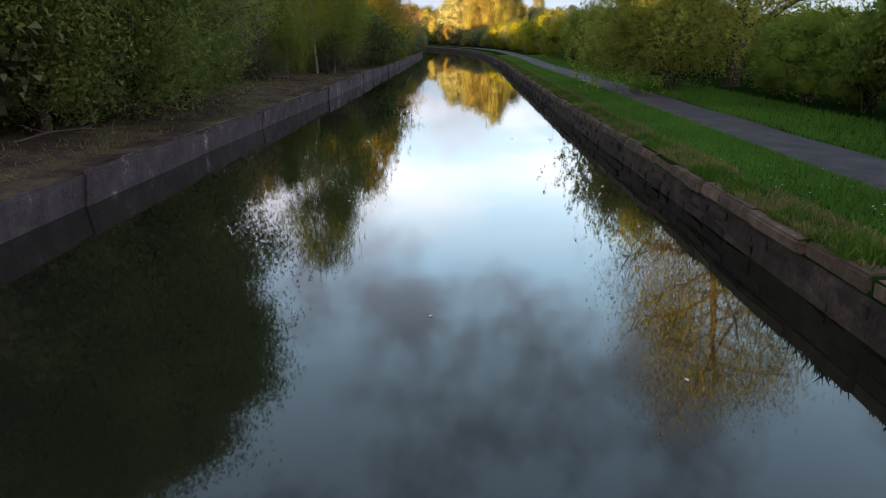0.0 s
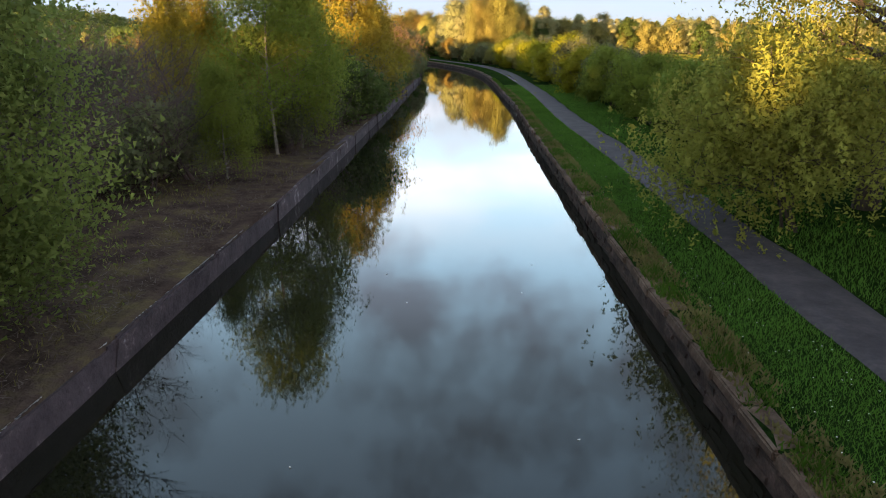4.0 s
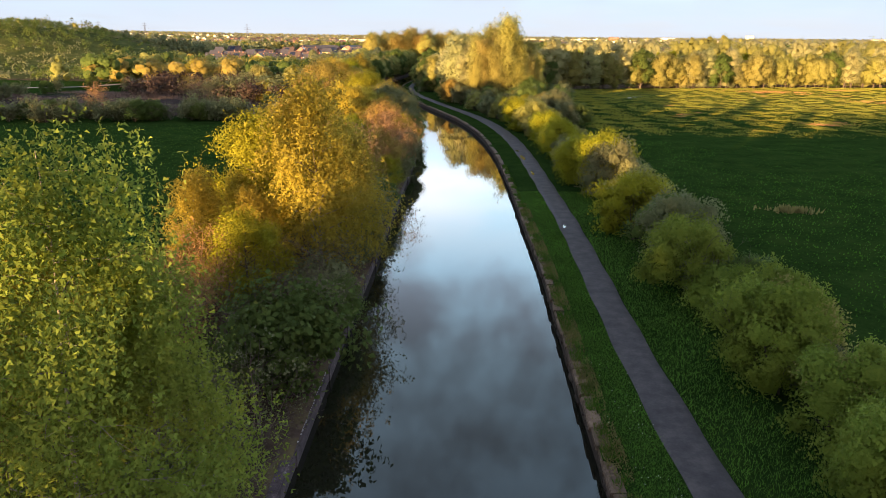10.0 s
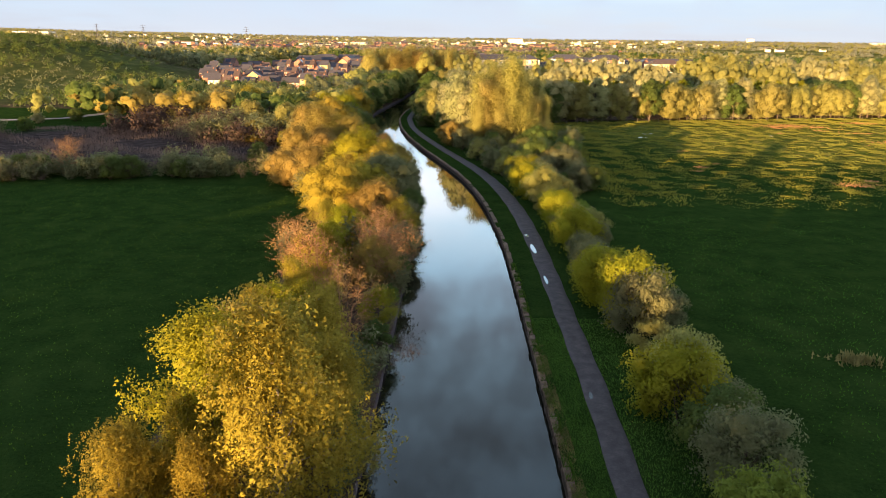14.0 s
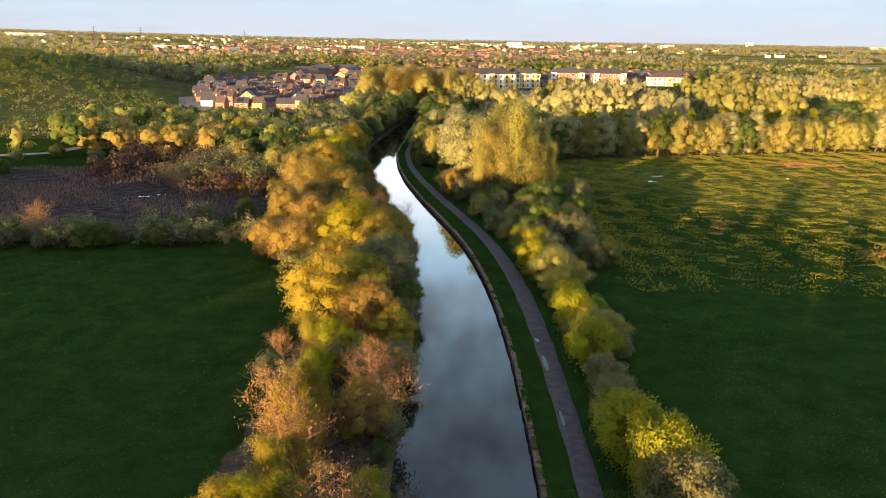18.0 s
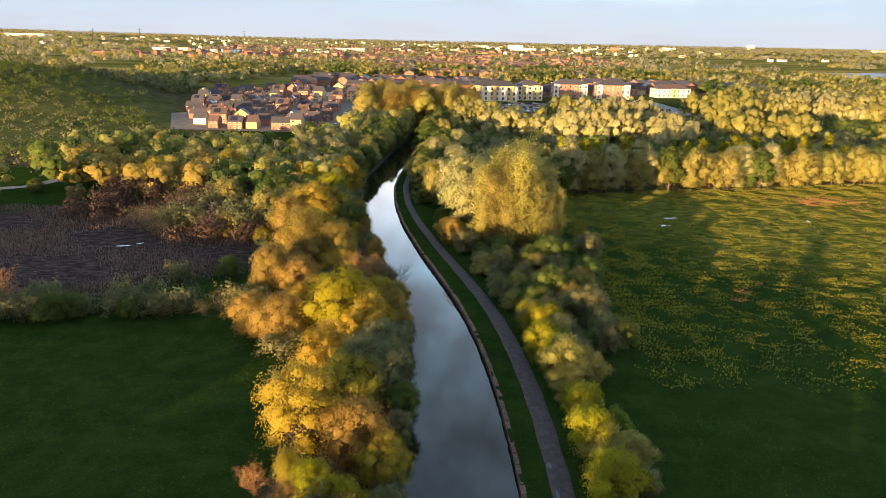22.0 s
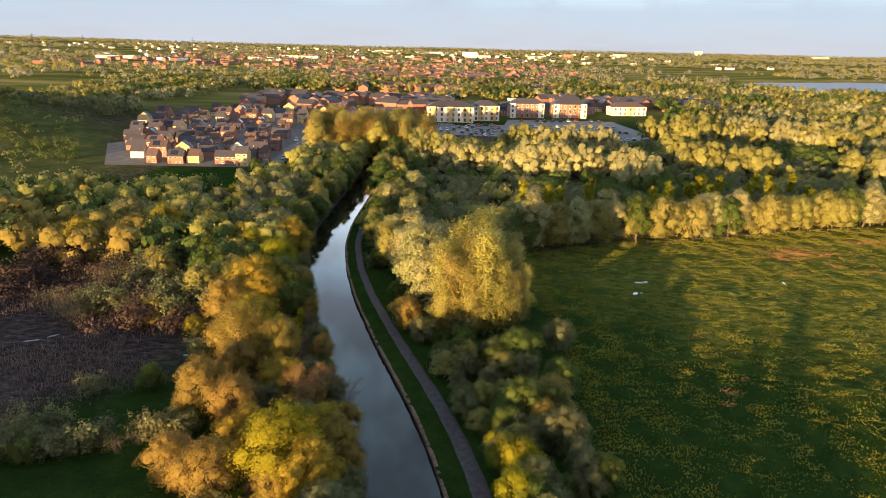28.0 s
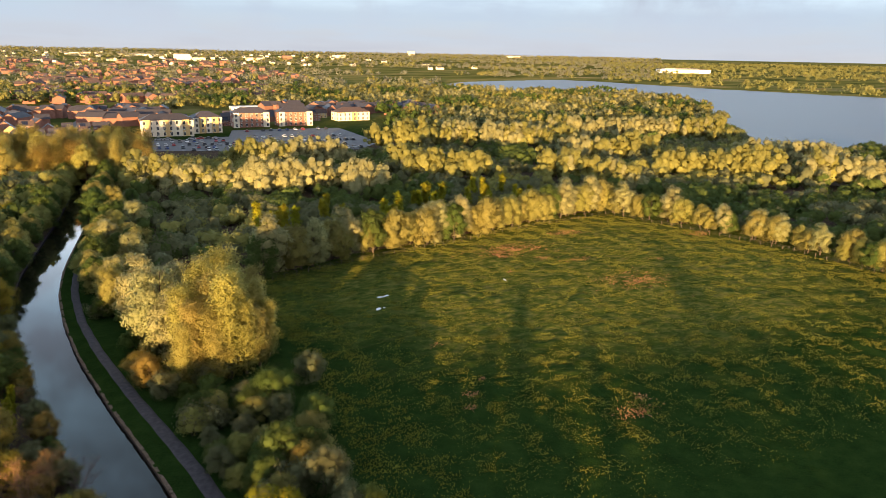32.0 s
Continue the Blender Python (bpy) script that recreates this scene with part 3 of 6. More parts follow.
PHI = (1 + 5 ** 0.5) / 2
ICO_V = np.array([(-1, PHI, 0), (1, PHI, 0), (-1, -PHI, 0), (1, -PHI, 0), (0, -1, PHI), (0, 1, PHI), (0, -1, -PHI), (0, 1, -PHI), (PHI, 0, -1), (PHI, 0, 1), (-PHI, 0, -1), (-PHI, 0, 1)]) / math.hypot(1, PHI)
ICO_F = [(0, 11, 5), (0, 5, 1), (0, 1, 7), (0, 7, 10), (0, 10, 11), (1, 5, 9), (5, 11, 4), (11, 10, 2), (10, 7, 6), (7, 1, 8), (3, 9, 4), (3, 4, 2), (3, 2, 6), (3, 6, 8), (3, 8, 9), (4, 9, 5), (2, 4, 11), (6, 2, 10), (8, 6, 7), (9, 8, 1)]


def hearts(nrng, lc, lr):
    """A rough dense heart of twigs and leaves for each lobe: triangles (n, 3, 3) and the way each one looks."""
    v = ICO_V[None] * nrng.uniform(0.8, 1.12, (len(lc), 12, 1)) * lr[:, None, None] + lc[:, None]
    t = v[:, np.array(ICO_F)]
    return t.reshape(-1, 3, 3), (t.mean(2) - lc[:, None]).reshape(-1, 3)


def unit(v):
    return v / (np.linalg.norm(v, axis=-1, keepdims=True) + 1e-9)


def tree(name, seed, h, spread, style, leaf, count, mat, bark, trunk_r, clear=0.25, limbs=10, clump=0.35, label="", category="tree", stems=1, sub=3, sides=5, corners=4, seg=5, low=0.0, slim=1.0, lobes=28):
    """A plant with trunk and limbs, and a crown of leaves hung about the ends of its branches.
    style: round, weeping (hanging strands), upright (narrow), bush (from the ground up), dome (a rounded crown of many lobes)."""
    rng, nrng = random.Random(seed), np.random.default_rng(seed)
    V, F, ends = [], [], []
    for s in range(stems):
        lean = Vector((rng.uniform(-1, 1), rng.uniform(-1, 1), 0)) * (0.08 if stems == 1 else 0.45)
        hs = h * (1.0 if s == 0 else rng.uniform(0.6, 0.95)) * 0.93
        foot = Vector((0, 0, -0.25)) if s == 0 else Vector((rng.uniform(-.5, .5), rng.uniform(-.5, .5), -0.25)) * min(1, spread * 0.25)
        trunk = limb_points(rng, foot, Vector((0, 0, 1)) + lean, hs, 8, 0.07, 0.05)
        rad = [trunk_r * (1.25 if i == 0 else 1) * (1 - 0.9 * i / 8) ** 0.9 / (1 if stems == 1 else 1.4) for i in range(9)]
        tube(trunk, rad, sides + 2 if stems < 3 else 3, V, F)
        for k in range(limbs):
            f = clear + (0.97 - clear) * (k + rng.random()) / limbs
            i = min(int(f * 8), 7)
            p = trunk[i].lerp(trunk[i + 1], f * 8 - i)
            prof = {"round": math.sin(math.pi * (0.18 + 0.78 * (f - clear) / (1 - clear))), "weeping": (1.05 - (f - clear) / (1 - clear)) ** 0.6, "upright": 0.55 + 0.2 * math.sin(6 * f), "bush": math.sin(math.pi * (0.25 + 0.65 * (f - clear) / (1 - clear))), "spreading": 1.0 - 0.6 * ((f - clear) / (1 - clear)) ** 2, "dome": 0.75 * math.sin(math.pi * (0.25 + 0.6 * (f - clear) / (1 - clear)))}[style]
            ang = k * 2.4 + rng.uniform(-0.5, 0.5)
            ln = spread * max(prof, 0.15) * rng.uniform(0.7, 1.15)
            up = {"round": 0.55, "weeping": 0.5, "upright": 1.7, "bush": 0.5, "spreading": 0.3, "dome": 0.7}[style]
            pts = limb_points(rng, p, (math.cos(ang), math.sin(ang), up), ln, seg, 0.22, (0.06 if style != "weeping" else -0.02) - low)
            r0 = max(rad[i] * 0.5, 0.012)
            tube(pts, [r0 * (1 - 0.85 * j / seg) for j in range(seg + 1)], max(sides - 1, 2), V, F)
            ends += pts[-3:]
            for _ in range(sub):
                q = pts[rng.randint(max(seg - 3, 1), seg)]
                sp = limb_points(rng, q, (pts[-1] - pts[0]).normalized() + Vector((rng.uniform(-1, 1), rng.uniform(-1, 1), rng.uniform(-0.4, 0.9))), ln * rng.uniform(0.25, 0.5), 2, 0.3, 0.02 - low)
                tube(sp, [r0 * 0.4, r0 * 0.25, r0 * 0.08], 2 if sides < 5 else 3, V, F)
                ends += [sp[1], sp[2]]
        ends += [trunk[-1], trunk[-2]]
    root = new(name)
    tr = mesh_object("trunk", V, F, bark, root, smooth=True)
    if count:
        E = np.array([tuple(e) for e in ends])
        if style == "weeping":
            ns = max(count // 12, 1)
            st = E[nrng.integers(0, len(E), ns)] + nrng.normal(0, clump, (ns, 3))
            k = np.linspace(0, 1, 12)[None, :, None]
            drop = nrng.uniform(0.05, 0.17, (ns, 1, 1)) * h
            side = nrng.normal(0, 0.25, (ns, 1, 2))
            path = np.repeat(st[:, None, :], 12, 1)
            path[..., 2:] += 0.25 * drop * k - drop * k ** 2
            path[..., :2] += side * k * drop
            c = path.reshape(-1, 3)
            q = leaves_at(nrng, c, leaf, leaf * 0.5, droop=0.7, corners=corners, slim=slim)
            axis = np.repeat(path.mean(1), 12, 0)
            soft = 0.9 * unit((axis - [0, 0, 0.4 * h]) * [1, 1, 0.5]) + 0.4 * unit(c - axis) + nrng.normal(0, 0.2, c.shape)
        elif style == "dome":
            k = np.arange(lobes)
            up = -0.85 + 1.85 * ((k + nrng.uniform(0, 1, lobes)) / lobes) ** 0.85
            wide = np.where(up < 0, 0.95 + 0.12 * up, np.sqrt(np.clip(1 - up ** 2, 0.03, 1))) * nrng.uniform(0.6, 1.15, lobes)
            ang = k * 2.4 + nrng.uniform(-0.6, 0.6, lobes)
            lc = np.stack([0.76 * spread * wide * np.cos(ang), 0.76 * spread * wide * np.sin(ang), h * (0.43 + 0.41 * up * nrng.uniform(0.78, 1.12, lobes))], -1)
            lc[:, :2] += nrng.normal(0, 0.12, 2) * spread
            lr = spread * nrng.uniform(0.2, 0.42, lobes)
            per = max(count // lobes, 1)
            d = nrng.normal(0, 1, (lobes, per, 3))
            d /= np.linalg.norm(d, axis=-1, keepdims=True)
            d[..., 2] = np.abs(d[..., 2]) * 1.25 - 0.4
            c = (lc[:, None] + d * (lr[:, None, None] * nrng.uniform(0.4, 1.3, (lobes, per, 1)))).reshape(-1, 3)
            d = d.reshape(-1, 3)
            q = leaves_at(nrng, c, leaf, leaf * 0.5, droop=-0.7, out=d * 1.4, corners=corners, slim=slim)
            soft = 0.75 * unit(c - [0, 0, 0.4 * h]) + 0.5 * unit(d) + nrng.normal(0, 0.2, c.shape)
            ht, hd = hearts(nrng, lc, lr * 0.5)
            q, soft = np.concatenate([q, ht]), np.concatenate([soft, 0.75 * unit(ht.mean(1) - [0, 0, 0.4 * h]) + 0.4 * unit(hd)])
        else:
            nc = max(count // 14, 1)
            cc = E[nrng.integers(0, len(E), nc)] + nrng.normal(0, clump, (nc, 3)) * np.array([1, 1, 0.8])
            c = np.repeat(cc, 14, 0)
            o = (c - np.array([0, 0, 0.45 * h])) / np.array([spread, spread, 0.5 * h])
            q = leaves_at(nrng, c, leaf, clump * 0.6, flat=0.3, out=o, corners=corners, slim=slim)
            soft = 0.75 * unit(o) + 0.75 * unit(q.mean(1) - c) + nrng.normal(0, 0.16, c.shape)
        keep = q[:, :, 2].min(1) > 0.05
        crown = new("crown", quads_mesh("crown", q[keep], mat, soft[keep]))
        crown.parent = root
    root["label"], root["category"] = label, category
    root.hide_render = False
    return root


PROTO = {}


def proto(key, *args, **kw):
    PROTO[key] = tree(*args, **kw)
    PROTO[key].location = (0, -900, 0)
    return PROTO[key]


used = set()


def plant(key, x, y, scale=1.0, turn=None, tall=1.0, label="", group="", sink=0.0):
    """Sets a copy of a kind of plant on the ground; the first use moves the model itself."""
    turn = random.uniform(0, 360) if turn is None else turn
    z = float(height(x, y)) - sink
    m = pose(x, y, z, 0, 0, turn) @ Matrix.Diagonal((scale, scale, scale * tall, 1))
    if key in used:
        ob = copy_thing(PROTO[key], m)
        ob.matrix_basis = m
    else:
        used.add(key)
        ob = PROTO[key]
        ob.matrix_basis = m
    return tagged(ob, label, group=group)

# kinds of plants: those the camera passes first, then those seen from further off
proto("willowbush", "willow_bush", 12, 5.6, 2.9, "weeping", 0.10, 26000, L_FRESH, M_BARK, 0.08, clear=0.34, limbs=16, clump=0.5, sub=6, stems=4, corners=3, slim=0.6, low=0.05, label="fresh yellow-green willow bush leaning over the towpath", category="bush")
proto("dark", "alder_tree", 13, 10.0, 2.6, "round", 0.092, 80000, L_ALDER, M_BARK, 0.13, clear=0.06, limbs=30, clump=0.45, sub=6, corners=3, slim=0.6, label="dense dark green tree leaning over the canal")
proto("spire", "young_poplar", 14, 7.5, 1.0, "upright", 0.25, 2400, L_BRIGHT, M_BARK, 0.08, clear=0.03, limbs=20, clump=0.3, sub=2, sides=3, corners=3, label="narrow bright green spire-shaped young tree")
proto("dead", "dead_tree", 33, 3.2, 2.2, "round", 0.1, 0, L_DULL, plain_material("dead_wood", (0.33, 0.29, 0.26), 0.9, vary=0.25), 0.05, clear=0.1, limbs=14, clump=0.5, sub=8, stems=3, label="pale dead branches leaning over the bank")
proto("willow", "willow_tree", 11, 13.0, 5.2, "spreading", 0.09, 62000, L_FRESH, M_BARK, 0.36, clear=0.13, limbs=30, clump=0.75, sub=10, low=0.07, corners=3, slim=0.6, label="tall spreading willow with sparse yellow-green young leaves")
for i, (hh, sp) in enumerate(((10.0, 2.5), (8.6, 2.3), (11.0, 2.9))):
    proto("birch%d" % i, "birch_tree", 21 + i, hh, sp, "weeping", 0.085, 42000, L_BIRCH, M_BIRCH, 0.065, clear=0.12, limbs=26, clump=0.4, sub=6, corners=3, slim=0.6, label="slender white-barked birch with hanging yellow-green twigs")
for i, (hh, sp) in enumerate(((7.0, 3.0), (5.5, 2.6))):
    proto("bare%d" % i, "bare_tree", 31 + i, hh, sp, "round", 0.06, 900, L_DULL, M_TWIG, 0.13, clear=0.12, limbs=18, clump=0.5, sub=14, stems=2, label="leafless dark grey tree with crooked branching limbs")
for i in range(2):
    proto("brush%d" % i, "bare_shrub", 41 + i, 3.4, 1.7, "bush", 0.07, 900, L_DULL, M_TWIG, 0.03, clear=0.05, limbs=8, clump=0.3, sub=6, stems=8, sides=3, seg=3, label="leafless grey-brown shrub of dense thin twigs", category="shrub")
for i in range(3):
    proto("haw%d" % i, "hawthorn_bush", 51 + i, 3.5, 2.0, "dome", 0.085, 13000, L_HAW, M_BARK, 0.07, clear=0.02, limbs=10, sub=3, stems=4, sides=3, seg=3, corners=3, slim=0.8, lobes=20 + 3 * i, label="dense green hawthorn bush in young leaf", category="bush")
proto("hawgold", "hawthorn_bush", 55, 3.6, 2.1, "dome", 0.1, 11000, L_BRIGHT, M_BARK, 0.07, clear=0.02, limbs=10, sub=3, stems=4, sides=3, seg=3, corners=3, slim=0.8, lobes=20, label="bushy yellow-green hedgerow bush catching the low sun", category="bush")
proto("sallow", "sallow_bush", 58, 3.5, 2.0, "dome", 0.1, 10000, L_DULL, M_BARK, 0.06, clear=0.02, limbs=9, sub=3, stems=4, sides=3, seg=3, corners=3, slim=0.7, lobes=20, label="grey-green sallow bush with pale leaves", category="bush")
for i in range(2):
    proto("hawm%d" % i, "hawthorn_bush", 155 + i, 3.6, 2.0, "dome", 0.11, 9000, (L_GREEN, L_WILLOW)[i], M_BARK, 0.07, clear=0.02, limbs=9, sub=2, stems=3, sides=3, seg=3, corners=3, slim=0.8, lobes=18, label="rounded hawthorn bush in young leaf", category="bush")
for key, mt, bk, lab in (("gold", L_AMBER, M_BARK, "rounded golden-green willow in young leaf"), ("bright", L_BRIGHT, M_BARK, "rounded bright yellow-green tree in fresh leaf"), ("orange", L_ORANGE, M_TWIG_ORANGE, "rounded tree with orange-brown opening buds"), ("olive", L_DULL, M_BARK, "rounded grey-green sallow tree"), ("green", L_GREEN, M_BARK, "rounded dark green tree in full leaf")):
    proto("dome_" + key, "bank_tree", 200 + len(key), 8.0, 3.9, "dome", 0.15, 15000, mt, bk, 0.14, clear=0.06, limbs=14, sub=4, stems=2, sides=3, seg=4, corners=3, slim=0.75, lobes=40, label=lab)
proto("fresh", "elder_bush", 59, 2.6, 1.8, "bush", 0.15, 7000, L_GREEN, M_BARK, 0.06, clear=0.05, limbs=11, clump=0.3, sub=4, stems=4, sides=3, label="fresh green elder bush leaning over the water", category="bush")
for i in range(2):
    proto("oak%d" % i, "oak_tree", 61 + i, 7.5, 2.9, "round", 0.1, 13000, L_ORANGE, M_TWIG_ORANGE, 0.13, clear=0.1, limbs=18, clump=0.45, sub=6, corners=3, label="young oak with orange-brown opening buds")
    proto("maple%d" % i, "sycamore_tree", 71 + i, 8.0, 2.7, "round", 0.09, 24000, L_BRIGHT, M_BARK, 0.13, clear=0.1, limbs=22, clump=0.34, sub=6, corners=3, label="bright yellow-green young sycamore in fresh leaf")
    proto("pink%d" % i, "budding_tree", 75 + i, 6.5, 2.6, "round", 0.09, 2200, L_PINK, M_TWIG_ORANGE, 0.1, clear=0.06, limbs=22, clump=0.34, sub=14, stems=2, corners=3, label="thin tree of reddish-brown budding twigs")
    proto("gbirch%d" % i, "birch_tree", 25 + i, 9.0, 2.5, "weeping", 0.095, 32000, L_AMBER, M_BIRCH, 0.08, clear=0.1, limbs=22, clump=0.42, sub=5, corners=3, slim=0.7, label="golden-green birch glowing in low sunlight")
    proto("underwood%d" % i, "thicket_shrub", 45 + i, 3.0, 1.8, "bush", 0.2, 1500, L_DULL, M_TWIG, 0.03, clear=0.03, limbs=7, clump=0.4, sub=3, stems=5, sides=3, seg=3, corners=3, label="tangled brown-green thicket shrub under the trees", category="shrub")
    proto("golden%d" % i, "golden_willow", 81 + i, 12.5, 3.4 if i == 1 else 4.0, "upright" if i == 1 else "dome", 0.17, 18000, L_GOLD, M_BARK, 0.25, clear=0.04, limbs=28, clump=0.6, sub=3, sides=3, seg=4, corners=3, label="tall golden-green willow with dense upright crown")
    proto("poplar%d" % i, "white_poplar", 85 + i, 11.5, 3.7, "dome", 0.2, 12000, L_PALE, M_BARK, 0.24, clear=0.06, limbs=20, clump=0.65, sub=4, corners=3, label="white poplar with pale silvery young leaves")
    proto("wood%d" % i, "woodland_tree", 91 + i, 9.5, 3.5, "dome", 0.24, 8000, L_GREEN, M_BARK, 0.2, clear=0.03, limbs=18, clump=0.65, sub=2, sides=4, seg=3, corners=3, label="green woodland tree at the edge of the field")
    proto("woodgold%d" % i, "woodland_tree", 95 + i, 9.0, 3.4, "dome", 0.24, 8000, L_WILLOW, M_BARK, 0.2, clear=0.03, limbs=18, clump=0.65, sub=2, sides=4, seg=3, corners=3, label="yellow-green woodland tree lit by the evening sun")

rnd = random.Random(5)

# towpath side: the large willow and the hedge
plant("willow", 13.6, 34.0, 1.0, 40, tall=1.24, group="towpath trees")
for x, yy, s_, lean in ((9.9, 31.6, 1.05, -12), (10.9, 33.8, 1.1, -10)):
    ob = plant("willowbush", x, yy, s_, 0, group="towpath trees")
    ob.matrix_basis = pose(x, yy, float(height(x, yy)), 0, lean, 0) @ Matrix.Diagonal((s_, s_, s_, 1)) @ pose(0, 0, 0, 0, 0, yy * 40)
y = -6.0
while y < 150:
    x = bank_right(y) + path_gap(y) + path_wide(y) + float(np.interp(y, [-6, 22, 27, 43, 47, 56, 66, 90, 100, 112, 124, 132, 150], [4.9, 4.6, 4.6, 5.0, 4.0, 3.9, 4.3, 3.6, 3.1, 2.9, 2.6, 2.3, 3.2])) + rnd.uniform(-0.4, 1.0)
    key = rnd.choice(("haw0", "haw1", "haw2")) if y < 70 else rnd.choice(("hawgold", "hawm1", "hawm0", "sallow", "hawgold")) if y < 92 else rnd.choice(("hawgold", "hawm1", "hawgold"))
    s = rnd.uniform(0.7, 1.25) * (1.12 if y < 60 else 1.2)
    if 29 < y < 39:
        x, s = x + 2.4, s * 0.8
    if 104 < y < 110:
        key, s = "sallow", s * 0.8
    plant(key, x, y, s, tall=rnd.uniform(0.8, 1.2), group="towpath hedge")
    if rnd.random() < 0.75:
        plant(rnd.choice(("hawm0", "sallow", "haw1", "hawm1")), x + rnd.uniform(0.8, 2.6), y + rnd.uniform(0.3, 2), s * rnd.uniform(0.5, 0.95), tall=rnd.uniform(0.7, 1.2), group="towpath hedge")
    y += rnd.uniform(2.0, 3.6)

# the clump of golden willows where the canal bends, with bushes before it
for k, x, yy, s in (("poplar0", -1.5, 201, 1.4), ("poplar1", -2, 212, 1.35), ("dome_orange", -3.2, 188.5, 0.72), ("dome_orange", -4.4, 192.5, 0.6), ("poplar1", 1.5, 195, 1.25), ("golden0", 6, 205, 1.2), ("poplar0", 1.5, 207, 1.3)):
    plant(k, x, yy, s, group="canal bend trees")
for x, yy, s in ((3.8, 187, 1.1), (6.3, 185, 1.25), (8.8, 186.5, 1.36), (11.3, 187, 1.2), (13.8, 189, 1.05), (2.8, 191, 1.2), (6.8, 191, 1.42), (10.3, 192, 1.36), (13.3, 194, 1.25), (15.3, 197, 1.05), (4.8, 196, 1.3), (8.8, 198, 1.4), (11.8, 200, 1.3), (14.8, 203, 1.1), (7.3, 209, 1.25), (11.8, 209, 1.2), (16.0, 192.5, 0.8), (2.0, 186, 0.8)):
    plant("golden1", x, yy, s * rnd.uniform(0.8, 0.98), tall=rnd.uniform(0.92, 1.12), group="canal bend trees")
for k, x, yy, s in (("dome_orange", 13.3, 155.7, 0.62), ("dome_olive", 13.3, 169.8, 0.6), ("sallow", 4.3, 160.2, 1.15), ("hawgold", 9.1, 147.1, 1.25), ("dome_olive", 9.5, 176.0, 0.55), ("hawm1", 16.0, 163.0, 1.3)):
    plant(k, x, yy, s, group="canal bend bushes")
for k in range(74):
    yy = rnd.uniform(138, 225)
    lo = bank_right(yy) + path_gap(yy) + path_wide(yy) + 2.0
    x = lo + rnd.uniform(0, 11)
    plant(rnd.choice(("hawm0", "sallow", "hawm0", "sallow", "hawm1", "underwood0", "hawm0")), x, yy, rnd.uniform(0.85, 1.4), group="canal bend bushes")
for x, yy, s in ((10.5, 143, 0.62), (15.5, 152, 0.7), (11.5, 159, 0.75), (17.5, 166, 0.68), (13.0, 174, 0.8), (20.0, 180, 0.66)):
    plant(rnd.choice(("dome_olive", "dome_green")), x, yy, s * 1.1, group="canal bend trees")
for k in range(30):
    yy = rnd.uniform(222, 330)
    x = bank_right(yy) + path_gap(yy) + 4.5 + rnd.uniform(0, 9)
    plant(rnd.choice(("wood0", "woodgold0", "wood1", "woodgold1", "golden0", "poplar0")), x, yy, rnd.uniform(0.75, 1.0), group="canal bend trees")

